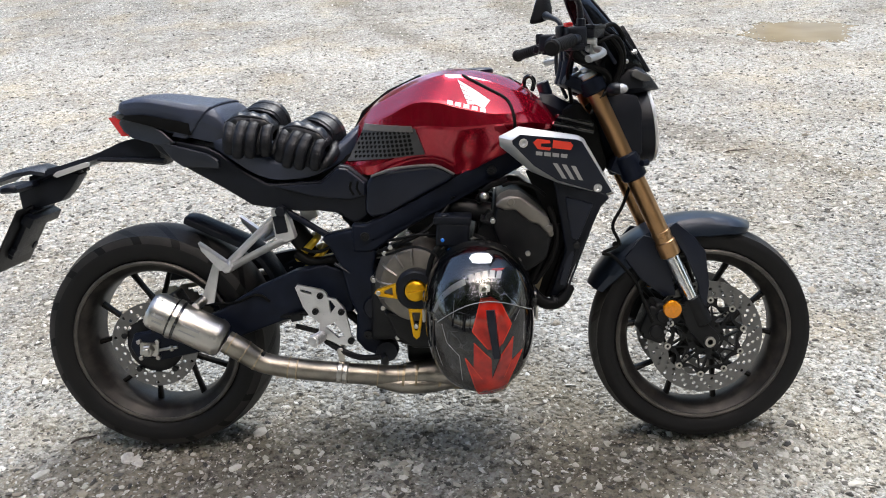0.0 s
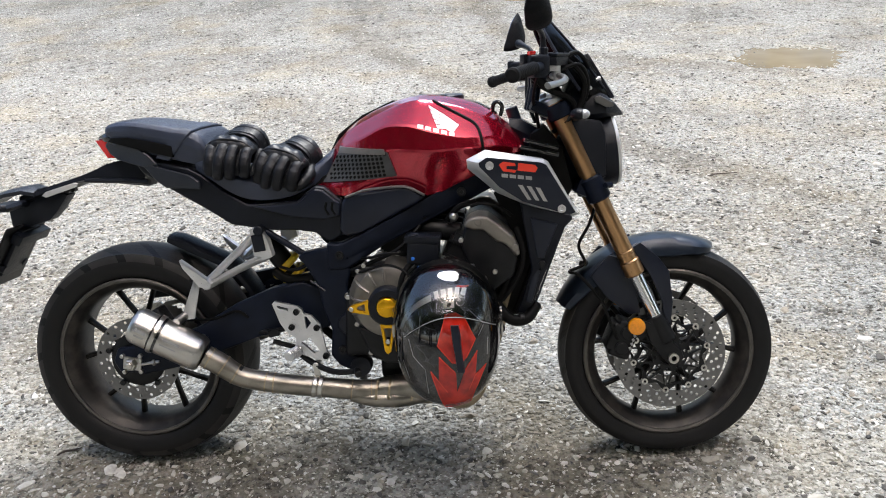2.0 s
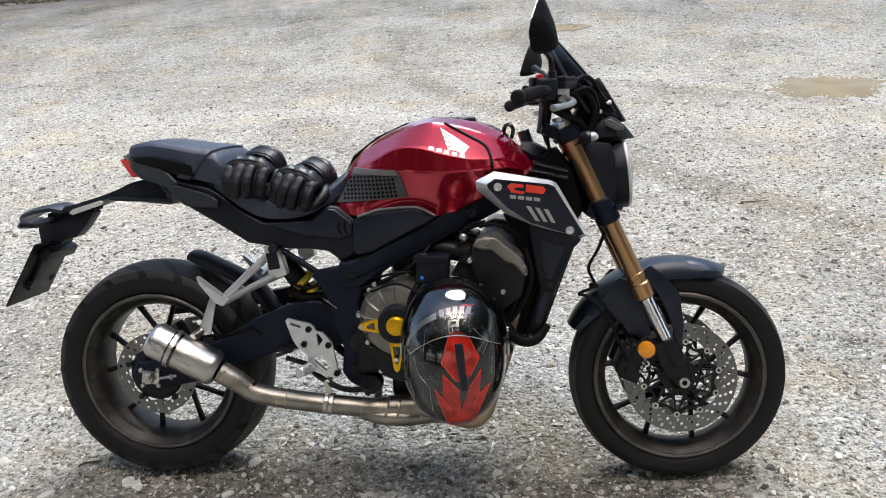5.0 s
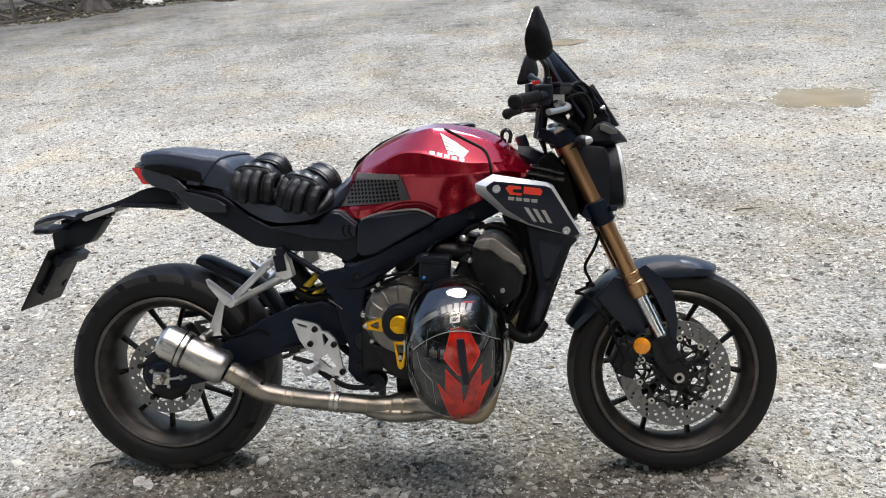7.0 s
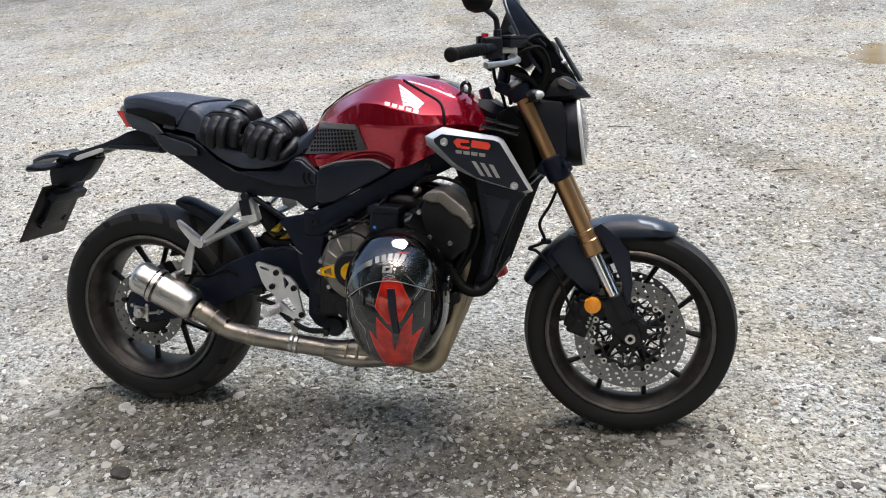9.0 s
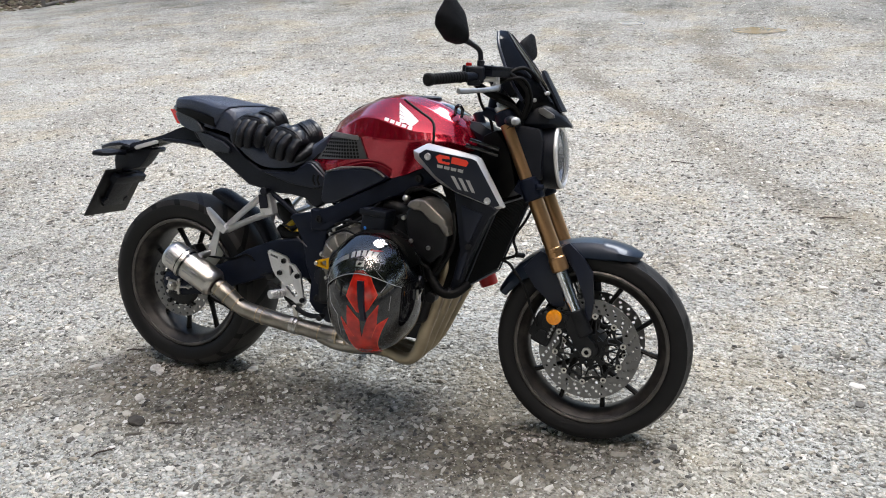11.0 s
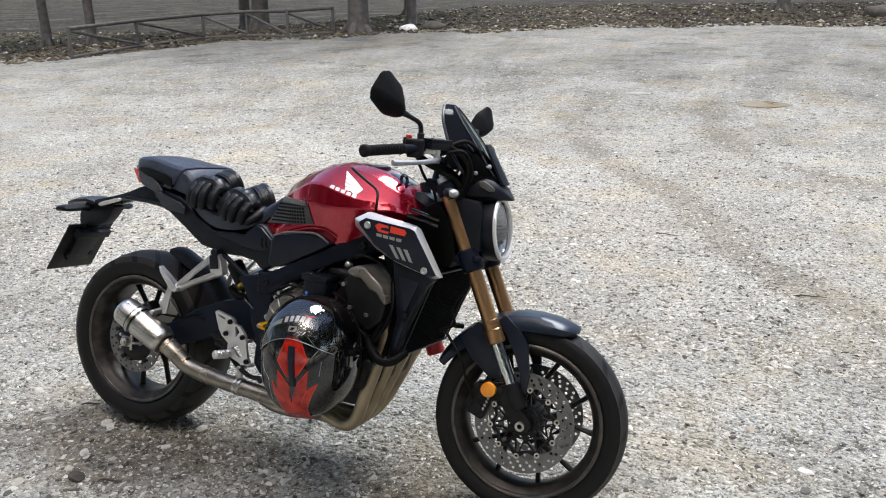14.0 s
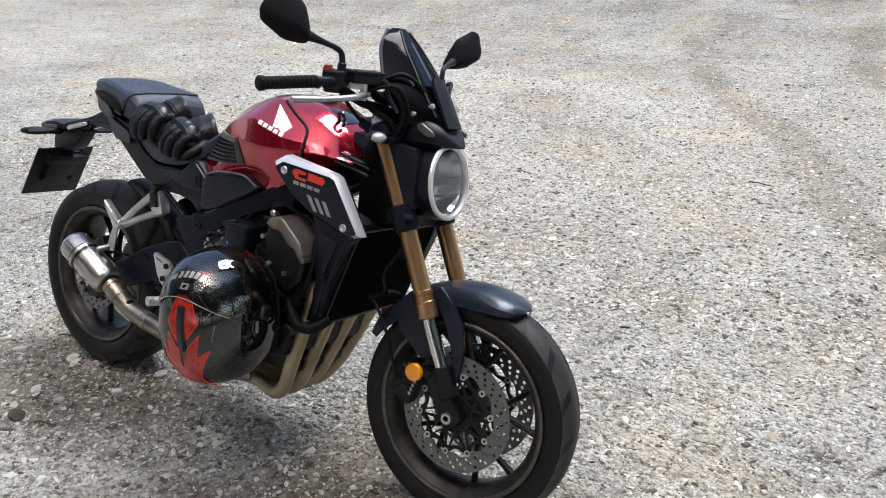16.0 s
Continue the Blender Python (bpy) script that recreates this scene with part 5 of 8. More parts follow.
pair("frame_spar", lambda bm: slab(bm, SPAR, frame_y, lambda x, z: frame_y(x, z) + 0.045, 0.009, 3), frame_black, bike, "matte black frame spar")
PIVOT = [(0.480, 0.596), (0.496, 0.606), (0.560, 0.618), (0.585, 0.626), (0.612, 0.600), (0.618, 0.560), (0.606, 0.520), (0.616, 0.460), (0.604, 0.380), (0.606, 0.330), (0.640, 0.318), (0.648, 0.290), (0.622, 0.276), (0.570, 0.300), (0.548, 0.330), (0.556, 0.400), (0.538, 0.450), (0.528, 0.520), (0.500, 0.575)]
pair("pivot_plate", lambda bm: slab(bm, PIVOT, lambda x, z: frame_y(x, z) + 0.004, lambda x, z: frame_y(x, z) + 0.05, 0.010, 3), frame_black, bike, "matte black swingarm pivot plate")
pair("pivot_cap", lambda bm: lathe(bm, [(-0.166, 0), (-0.166, 0.026), (-0.160, 0.030), (-0.140, 0.030)], (0.605, 0, 0.418), "y", 28), black_plastic, bike)
pair("pivot_cap", lambda bm: lathe(bm, [(-0.152, 0), (-0.152, 0.026), (-0.146, 0.028), (-0.12, 0.028)], (0.626, 0, 0.298), "y", 24), black_plastic, bike)
pair("frame_seam", lambda bm: tube(bm, [(0.512, -0.160, 0.535), (0.548, -0.162, 0.508)], 0.0022, 6, 1), satin_black, bike)
pair("subframe_rail", lambda bm: tube(bm, [(0.515, -0.132, 0.585), (0.440, -0.130, 0.634), (0.345, -0.126, 0.695), (0.25, -0.10, 0.745)], 0.0085, 10, 4), frame_black, bike)
AIR = [(0.598, 0.662), (0.606, 0.735), (0.622, 0.752), (0.700, 0.764), (0.765, 0.770), (0.784, 0.764), (0.818, 0.743), (0.800, 0.728), (0.737, 0.698), (0.650, 0.655), (0.612, 0.648)]
pair("cover_edge", lambda bm: tube(bm, [(0.618, -0.1700, 0.748), (0.645, -0.1695, 0.757), (0.676, -0.1690, 0.765), (0.754, -0.1690, 0.770), (0.784, -0.1690, 0.764), (0.815, -0.1690, 0.747)], 0.0032, 8, 5), rim_grey, bike)
pair("air_cover", lambda bm: slab(bm, AIR, lambda x, z: -0.168 - 0.02 * (0.76 - z), -0.10, 0.010, 3), satin_black, bike, "matte black cover below the tank")

# -- seats, tail
def seat_ring(x, zt, zb, w, crown, edge):
    return creased([(x, 0, zt), (x, w * 0.55, zt - crown * 0.15), (x, w * 0.90, zt - crown * 0.8), (x, w, zt - edge), (x, w * 0.94, zb), (x, 0, zb - 0.002), (x, -w * 0.94, zb), (x, -w, zt - edge), (x, -w * 0.90, zt - crown * 0.8), (x, -w * 0.55, zt - crown * 0.15)], 0.14)


def pillion_ring(x, zt, zb, w, crown, edge):
    """A flat top, a crisp edge and an undercut side."""
    half = [(0.0, zt), (w * 0.5, zt - 0.001), (w * 0.90, zt - crown * 0.5), (w * 0.985, zt - crown * 1.4), (w, zt - edge), (w * 0.90, zb)]
    loop = [(x, y, z) for y, z in half] + [(x, 0, zb - 0.002)] + [(x, -y, z) for y, z in reversed(half[1:])]
    return creased(loop, 0.05)


def lofted(rows, ring_of, per=4):
    flat = spline([np.concatenate(ring_of(*r)) for r in rows], per)
    return [[f[i:i + 3] for i in range(0, len(f), 3)] for f in flat]


def slanted(rows, ring_of, per):
    """Rings leaning forward at the top."""
    out = []
    for ring in lofted(rows, ring_of, per):
        top = max(v[2] for v in ring)
        out.append([(v[0] + 0.026 + (v[2] - top) * 0.85, v[1] * 1.004, v[2] - 0.15 * (0.026 + (v[2] - top) * 0.85)) for v in ring])
    return out


pillion = single("pillion_seat", lambda bm: loft(bm, lofted([(-0.030, 0.930, 0.905, 0.060, 0.006, 0.014), (-0.012, 0.948, 0.895, 0.086, 0.008, 0.022), (0.05, 0.956, 0.878, 0.104, 0.010, 0.03), (0.12, 0.948, 0.862, 0.116, 0.012, 0.035), (0.19, 0.936, 0.845, 0.126, 0.014, 0.04), (0.238, 0.922, 0.835, 0.130, 0.016, 0.045), (0.262, 0.890, 0.832, 0.122, 0.014, 0.03)], pillion_ring)), vinyl, bike, "black vinyl pillion seat")
single("seat_strap", lambda bm: loft(bm, slanted([(x, z + g, z - 0.091, w + g, 0.0137, 0.0395) for x, z, w, g in ((0.172, 0.9395, 0.1235, 0.0005), (0.174, 0.9390, 0.1238, 0.003), (0.190, 0.9360, 0.1262, 0.003), (0.206, 0.9325, 0.1277, 0.003), (0.208, 0.9320, 0.1279, 0.0005))], pillion_ring, 1)), vinyl, pillion, "strap across the seat")
pair("seat_pan", lambda bm: slab(bm, [(-0.012, 0.902), (0.000, 0.912), (0.050, 0.912), (0.120, 0.899), (0.172, 0.888), (0.172, 0.858), (0.120, 0.870), (0.050, 0.887)], lambda x, z: -float(np.interp(x, [-0.012, 0.05, 0.12, 0.19], [0.086, 0.104, 0.116, 0.126])) - 0.0050, lambda x, z: -0.070, 0.003), hose_black, pillion, "black edge of the seat pan")
single("rider_seat", lambda bm: loft(bm, lofted([(0.225, 0.872, 0.820, 0.118, 0.012, 0.03), (0.262, 0.862, 0.796, 0.132, 0.014, 0.03), (0.32, 0.832, 0.758, 0.142, 0.014, 0.03), (0.38, 0.815, 0.738, 0.146, 0.014, 0.03), (0.46, 0.812, 0.742, 0.138, 0.014, 0.03), (0.52, 0.826, 0.765, 0.122, 0.014, 0.03), (0.565, 0.856, 0.800, 0.104, 0.014, 0.025), (0.580, 0.868, 0.830, 0.090, 0.012, 0.02)], seat_ring)), vinyl, bike, "black vinyl rider's seat")


single("seat_base", lambda bm: slab(bm, [(0.10, 0.84), (0.25, 0.80), (0.34, 0.752), (0.48, 0.752), (0.56, 0.80), (0.60, 0.72), (0.54, 0.68), (0.36, 0.69), (0.22, 0.735)], -0.108, 0.108, 0.006), hose_black, bike)


def under_y(x, z):
    return float(np.interp(x, [0.0, 0.1, 0.25, 0.4, 0.6], [-0.075, -0.105, -0.132, -0.142, -0.148]))


pair("side_panel", lambda bm: slab(bm, [(0.052, 0.848), (0.075, 0.818), (0.140, 0.782), (0.190, 0.754), (0.228, 0.734), (0.262, 0.714), (0.312, 0.682), (0.360, 0.674), (0.430, 0.664), (0.478, 0.664), (0.530, 0.656), (0.556, 0.636), (0.570, 0.630), (0.600, 0.648), (0.606, 0.735), (0.560, 0.772), (0.535, 0.775), (0.488, 0.738), (0.358, 0.734), (0.300, 0.766), (0.240, 0.812), (0.210, 0.828), (0.120, 0.846)], under_y, lambda x, z: under_y(x, z) + 0.04, 0.008, 3), black_plastic, bike, "matte black side panel under the seat")
pair("panel_ridge", lambda bm: slab(bm, [(0.372, 0.728), (0.470, 0.700), (0.560, 0.690), (0.598, 0.700), (0.600, 0.730), (0.556, 0.766), (0.536, 0.768), (0.490, 0.733)], lambda x, z: under_y(x, z) - 0.006, lambda x, z: under_y(x, z) + 0.01, 0.005, 3), satin_black, bike)
pair("panel_wing", lambda bm: slab(bm, [(0.084, 0.838), (0.100, 0.842), (0.215, 0.812), (0.240, 0.796), (0.240, 0.776), (0.145, 0.780), (0.118, 0.798)], lambda x, z: under_y(x, z) - 0.010, under_y, 0.005, 3), seat_grey, bike)
for k in range(2):
    pair("panel_vent", lambda bm: tube(bm, [(0.566 + 0.016 * k, -0.153, 0.735), (0.562 + 0.016 * k, -0.153, 0.718), (0.570 + 0.016 * k, -0.153, 0.702)], 0.0035, 6, 3), hose_black, bike)
pair("tail_cowl", lambda bm: slab(bm, [(-0.036, 0.894), (-0.014, 0.904), (0.073, 0.886), (0.101, 0.868), (0.131, 0.839), (0.085, 0.834), (0.010, 0.854), (-0.016, 0.870)], lambda x, z: float(np.interp(x, [-0.04, 0.0, 0.12], [-0.062, -0.092, -0.122])), lambda x, z: -0.03, 0.008, 3), seat_grey, bike, "dark grey tail cowl")
single("tail_light", lambda bm: loft(bm, [[(x, y, z) for x, y, z in ((-0.058 + d, -w, 0.905), (-0.066 + d, 0, 0.908), (-0.058 + d, w, 0.905), (-0.028 + d, w * 1.05, 0.858), (-0.038 + d, 0, 0.855), (-0.028 + d, -w * 1.05, 0.858))] for d, w in ((0.0, 0.062), (0.02, 0.070), (0.045, 0.072))]), red_lens, bike, "red tail light lens")
single("tail_cap", lambda bm: loft(bm, lofted([(-0.052, 0.918, 0.904, 0.055, 0.004, 0.008), (-0.02, 0.926, 0.898, 0.082, 0.004, 0.012), (0.03, 0.92, 0.88, 0.09, 0.004, 0.012)], seat_ring)), gloss_black, bike)


# -- plate carrier
def arm(bm):
    rows = [(0.060, 0.812, 0.050, 0.040), (0.0, 0.824, 0.046, 0.046), (-0.045, 0.822, 0.042, 0.036), (-0.085, 0.814, 0.040, 0.020), (-0.130, 0.802, 0.040, 0.013), (-0.19, 0.786, 0.040, 0.012), (-0.245, 0.770, 0.044, 0.014), (-0.30, 0.752, 0.046, 0.018)]
    loft(bm, lofted(rows, lambda x, z, w, h: [(x, a * w, z + b * h) for a, b in ((-1, -0.5), (-0.9, 0.5), (0.9, 0.5), (1, -0.5), (0.6, -0.9), (-0.6, -0.9))], 4))


carrier_ob = single("plate_carrier", arm, black_plastic, bike, "black plastic licence plate carrier")
many("carrier_strip", [(lambda bm, s=s: slab(bm, [(-0.233, 0.762), (-0.220, 0.772), (-0.140, 0.7935), (-0.131, 0.791), (-0.138, 0.781), (-0.222, 0.756)], s * 0.050, s * 0.036, 0.002)) for s in (-1, 1)], silver_paint, carrier_ob, "pale glossy side strip")
many("carrier_strut", [(lambda bm, s=s: tube(bm, [(0.075, s * 0.060, 0.790), (0.020, s * 0.050, 0.794), (-0.055, s * 0.042, 0.796), (-0.110, s * 0.040, 0.798)], [0.008, 0.007, 0.007, 0.005], 8, 4)) for s in (-1, 1)], black_plastic, carrier_ob)
single("carrier_neck", lambda bm: slab(bm, [(-0.335, 0.742), (-0.260, 0.762), (-0.195, 0.768), (-0.172, 0.758), (-0.205, 0.716), (-0.232, 0.690), (-0.300, 0.672), (-0.342, 0.672), (-0.345, 0.715)], -0.026, 0.026, 0.006), black_plastic, carrier_ob)
many("carrier_bolt", [(lambda bm, x=x, z=z: rod(bm, (x, -0.02, z), (x, -0.040, z), 0.007, 10)) for x, z in ((-0.165, 0.772), (-0.150, 0.774))], engine_black, carrier_ob)
single("carrier_roof", lambda bm: loft(bm, [[(x, y, z + (0.008 if abs(y) < w * 0.8 else 0)) for y in (-w, -w * 0.6, 0, w * 0.6, w)] + [(x, y, z - 0.010) for y in (w, 0, -w)] for x, z, w in ((-0.388, 0.748, 0.040), (-0.372, 0.760, 0.056), (-0.330, 0.772, 0.062), (-0.285, 0.778, 0.058), (-0.255, 0.770, 0.046))]), seat_grey, carrier_ob)
PT = pose(-0.365, 0, 0.595, 0, 32, 0)


def plate(bm):
    box(bm, (0, 0, 0), (0.006, 0.205, 0.205), (0, 0, 0), 0.002)
    bmesh.ops.transform(bm, matrix=PT, verts=bm.verts)


single("licence_plate", plate, plate_back, carrier_ob, "licence plate seen from behind, black holder")


def holder(bm):
    box(bm, (0.010, 0, 0.02), (0.014, 0.10, 0.15), (0, 0, 0), 0.004)
    box(bm, (0.022, 0, 0.075), (0.03, 0.15, 0.03), (0, 0, 0), 0.004)
    for y in (-0.05, 0.05):
        rod(bm, (0.004, y, -0.03), (0.02, y, -0.03), 0.012, 12)
    bmesh.ops.transform(bm, matrix=PT, verts=bm.verts)


single("plate_holder", holder, black_plastic, carrier_ob)
pair("rear_indicator", lambda bm: (rod(bm, (-0.285, -0.035, 0.742), (-0.292, -0.085, 0.744), 0.010, 12), loft(bm, [[(-0.297 + (a * 0.030 + 0.004) * k, y, 0.746 + b * 0.0125 * k) for a, b in ((-1, -0.5), (-0.7, 0.6), (0, 1), (0.8, 0.7), (1, 0), (0.7, -0.9), (-0.6, -1))] for y, k in ((-0.080, 0.55), (-0.088, 0.9), (-0.140, 1.0), (-0.160, 0.85), (-0.167, 0.45))])), black_plastic, carrier_ob, "black rear indicator")


# -- swingarm, chain, hugger, shock
SWING = [(0.545, 0.500), (0.480, 0.522), (0.400, 0.508), (0.300, 0.468), (0.200, 0.410), (0.090, 0.366), (0.020, 0.356), (-0.040, 0.350), (-0.055, 0.315), (-0.040, 0.284), (0.030, 0.276), (0.150, 0.300), (0.260, 0.342), (0.360, 0.378), (0.450, 0.392), (0.545, 0.396)]
pair("swingarm", lambda bm: slab(bm, SWING, lambda x, z: float(np.interp(x, [-0.05, 0.1, 0.35, 0.55], [-0.122, -0.124, -0.128, -0.118])), lambda x, z: float(np.interp(x, [-0.05, 0.1, 0.35, 0.55], [-0.100, -0.098, -0.098, -0.060])), 0.008, 3), frame_black, bike, "black swingarm")
single("swingarm_bridge", lambda bm: box(bm, (0.43, 0, 0.46), (0.06, 0.22, 0.09), (0, 15, 0), 0.012), engine_black, bike)
pair("axle_plate", lambda bm: (box(bm, (0, -0.125, RR), (0.05, 0.008, 0.036), (0, 8, 0), 0.003), [rod(bm, (a, -0.122, b), (a * 1.05, -0.134, b * 1.0), 0.006, 8) for a, b in ((-0.024, RR + 0.022), (0.024, RR + 0.022), (-0.022, RR - 0.022), (0.022, RR - 0.022))], rod(bm, (0, -0.122, RR), (0, -0.146, RR), 0.0165, 6), rod(bm, (0, -0.14, RR), (0, -0.152, RR), 0.009, 16)), steel, bike, "steel axle nut and adjuster")
pair("adjuster_rod", lambda bm: (rod(bm, (0.02, -0.124, RR - 0.004), (0.075, -0.124, RR + 0.004), 0.0045, 10), rod(bm, (0.055, -0.124, RR + 0.001), (0.063, -0.124, RR + 0.002), 0.009, 6)), steel, bike)
single("rear_caliper", lambda bm: (box(bm, (0.055, -0.100, RR + 0.105), (0.10, 0.055, 0.055), (0, -30, 0), 0.009, 3), box(bm, (0.03, -0.112, RR + 0.06), (0.05, 0.02, 0.08), (0, -10, 0), 0.006)), engine_black, bike, "black rear brake caliper")


def hugger(bm):
    rings = []
    for k in range(21):
        a = radians(73 - 55 * k / 20)
        w, r = 0.046 - 0.004 * abs(k - 10) / 10, 0.334 / math.cos(min(abs(radians(64) - a), radians(22)))
        end = 0.55 if k == 0 else 0.85 if k == 1 else 1.0
        prof = [(-w, -0.006), (-w * 0.97, 0.004), (-w * 0.7, 0.014 * end), (0, 0.020 * end), (w * 0.7, 0.014 * end), (w * 0.97, 0.004), (w, -0.006)]
        inner = [(y * 0.95, h - 0.004) for y, h in reversed(prof)]
        rings.append([((r + h) * math.cos(a), y, RR + (r + h) * math.sin(a)) for y, h in prof + inner])
    loft(bm, rings)


single("rear_hugger", hugger, black_plastic, bike, "matte black rear wheel hugger")
single("chain_guard", lambda bm: slab(bm, [(-0.02, 0.452), (0.10, 0.470), (0.40, 0.520), (0.46, 0.520), (0.46, 0.49), (0.30, 0.465), (0.08, 0.440), (-0.03, 0.430)], 0.098, 0.125, 0.004), black_plastic, bike)


def chain(bm):
    pts = [(0.105 * math.cos(a), 0.096, RR + 0.105 * math.sin(a)) for a in np.linspace(math.pi / 2, 3 * math.pi / 2, 9)]
    pts += [(0.30, 0.096, RR + 0.0), (0.585, 0.096, 0.410), (0.622, 0.096, 0.450), (0.585, 0.096, 0.488), (0.30, 0.096, 0.455), (0.0, 0.096, RR + 0.105)]
    path = spline(pts, 6)
    for p, q in zip(path[0::2], path[1::2]):
        d = Vector(q) - Vector(p)
        box(bm, tuple((Vector(p) + Vector(q)) / 2), (d.length * 1.7, 0.014, 0.012), (0, -math.degrees(math.atan2(d.z, d.x)), 0), 0.0)


single("drive_chain", chain, steel, bike)


def spring(bm):
    a, b = Vector((0.410, -0.034, 0.562)), Vector((0.470, -0.034, 0.472))
    m = along(a, b)
    n = 120
    tube(bm, [a + m @ Vector((0.037 * math.cos(t), 0.037 * math.sin(t), (b - a).length * k / n)) for k, t in ((k, 2 * math.pi * 3.1 * k / n) for k in range(n + 1))], 0.0098, 8, 1)


shock = single("shock_absorber", lambda bm: (rod(bm, (0.370, -0.034, 0.622), (0.415, -0.034, 0.555), 0.028, 20), rod(bm, (0.40, -0.034, 0.577), (0.500, -0.034, 0.427), 0.018, 16), rod(bm, (0.468, -0.034, 0.475), (0.500, -0.034, 0.427), 0.034, 20)), engine_black, bike)
single("spring", spring, spring_yellow, shock, "yellow coil spring")
many("linkage", [lambda bm: tube(bm, [(0.40, -0.085, 0.545), (0.44, -0.095, 0.525), (0.50, -0.10, 0.53), (0.53, -0.10, 0.545)], 0.013, 10, 5), lambda bm: tube(bm, [(0.42, -0.08, 0.43), (0.48, -0.09, 0.42), (0.55, -0.09, 0.36)], 0.011, 10, 5)], hose_black, bike)

# -- passenger foot rest, heel plate, pegs and pedal
def rest(bm):
    y = -0.150
    for a, b in (((0.246, 0.540), (0.372, 0.652)), ((0.250, 0.532), (0.400, 0.600))):
        tube(bm, [(a[0], y - 0.012, a[1]), ((a[0] + b[0]) / 2, y - 0.006, (a[1] + b[1]) / 2 + 0.002), (b[0], y + 0.010, b[1])], [0.0125, 0.0115, 0.014], 8, 4, flat=0.7)
    slab(bm, [(0.366, 0.600), (0.360, 0.672), (0.392, 0.676), (0.408, 0.640), (0.418, 0.598), (0.392, 0.588)], y - 0.004, y + 0.028, 0.006)
    rod(bm, (0.235, y - 0.022, 0.532), (0.258, y - 0.022, 0.540), 0.014, 12)
    slab(bm, [(0.206, 0.545), (0.224, 0.548), (0.198, 0.440), (0.168, 0.436), (0.170, 0.462)], y - 0.010, y - 0.004, 0.002)


rests = pair("passenger_bracket", rest, alu, bike, "cast aluminium passenger foot rest bracket")
for ob, s in zip(rests, (1, -1)):
    bm = bmesh.new()
    slab(bm, [(0.180, 0.602), (0.196, 0.590), (0.262, 0.538), (0.252, 0.522), (0.228, 0.530), (0.188, 0.580)], -0.185, -0.160, 0.004)
    part("foot_peg", bm, alu, ob, flip=s < 0)
    bm = bmesh.new()
    box(bm, (0.384, -0.158, 0.636), (0.030, 0.006, 0.045), (0, -8, 0), 0.002)
    rod(bm, (0.387, -0.13, 0.668), (0.387, -0.165, 0.668), 0.013, 8)
    part("bracket_block", bm, black_plastic, ob, flip=s < 0)
HEEL = [(0.410, 0.478), (0.416, 0.485), (0.476, 0.470), (0.486, 0.462), (0.490, 0.450), (0.508, 0.446), (0.530, 0.421), (0.542, 0.352), (0.551, 0.334), (0.545, 0.323), (0.515, 0.327), (0.470, 0.345), (0.462, 0.360), (0.465, 0.386), (0.440, 0.405), (0.426, 0.428)]
heels = pair("heel_plate", lambda bm: slab(bm, HEEL, -0.172, -0.162, 0, 1, [[(0.422, 0.474), (0.450, 0.4655), (0.450, 0.4595), (0.424, 0.4670)], [(0.491, 0.443), (0.497, 0.443), (0.508, 0.426), (0.494, 0.409)], [(0.478, 0.374), (0.502, 0.386), (0.526, 0.350), (0.510, 0.344)]]), alu, bike, "cast aluminium heel plate")
for ob, s in zip(heels, (1, -1)):
    for x, z in ((0.472, 0.456), (0.457, 0.416), (0.522, 0.413), (0.541, 0.337)):
        bm = bmesh.new()
        lathe(bm, [(-0.172, 0.0085), (-0.179, 0.0080), (-0.179, 0.0045), (-0.175, 0.003), (-0.175, 0)], (x, 0, z), "y", 14)
        part("bolt", bm, engine_black, ob, flip=s < 0)
pair("rider_peg", lambda bm: (rod(bm, (0.470, -0.170, 0.352), (0.455, -0.225, 0.356), 0.012, 12), [rod(bm, (0.469 - 0.0022 * k, -0.18 - 0.008 * k, 0.3525 + 0.0006 * k), (0.4682 - 0.0022 * k, -0.184 - 0.008 * k, 0.3528 + 0.0006 * k), 0.0145, 12) for k in range(6)]), alu, bike, "aluminium rider's foot peg")
single("brake_pedal", lambda bm: (tube(bm, [(0.462, -0.155, 0.345), (0.50, -0.165, 0.318), (0.56, -0.178, 0.295), (0.625, -0.19, 0.300)], 0.008, 8, 5), rod(bm, (0.622, -0.185, 0.301), (0.632, -0.225, 0.303), 0.009, 10), tube(bm, [(0.452, -0.14, 0.352), (0.425, -0.145, 0.362), (0.398, -0.15, 0.372)], 0.007, 8, 4)), engine_black, bike, "black brake pedal")
pair("toe_link", lambda bm: (tube(bm, [(0.34, -0.12, 0.385), (0.40, -0.135, 0.398), (0.46, -0.14, 0.402)], 0.006, 8, 4), box(bm, (0.40, -0.14, 0.392), (0.03, 0.016, 0.02), (0, -10, 0), 0.004)), engine_black, bike)

# -- exhaust
EXY = -0.176
CA, CB = Vector((0.222, EXY - 0.010, 0.349)), Vector((0.050, EXY - 0.026, 0.444))


def can(bm):
    h = (CB - CA).length
    lathe(bm, [(0, 0.030), (0.002, 0.040), (0.012, 0.0465), (0.020, 0.0475), (h - 0.016, 0.0475), (h - 0.006, 0.044), (h, 0.038), (h, 0.022), (h - 0.05, 0.020), (h - 0.05, 0)], CA, along(CA, CB), 44)


muffler = single("silencer", can, steel, bike, "short brushed steel round silencer")
many("silencer_band", [(lambda bm, h=h: lathe(bm, [(h, 0.0474), (h, 0.0492), (h + 0.007, 0.0492), (h + 0.007, 0.0474)], CA, along(CA, CB), 44, ring=True)) for h in (0.118, 0.134)], gloss_black, muffler)
_M = along(CA, CB)


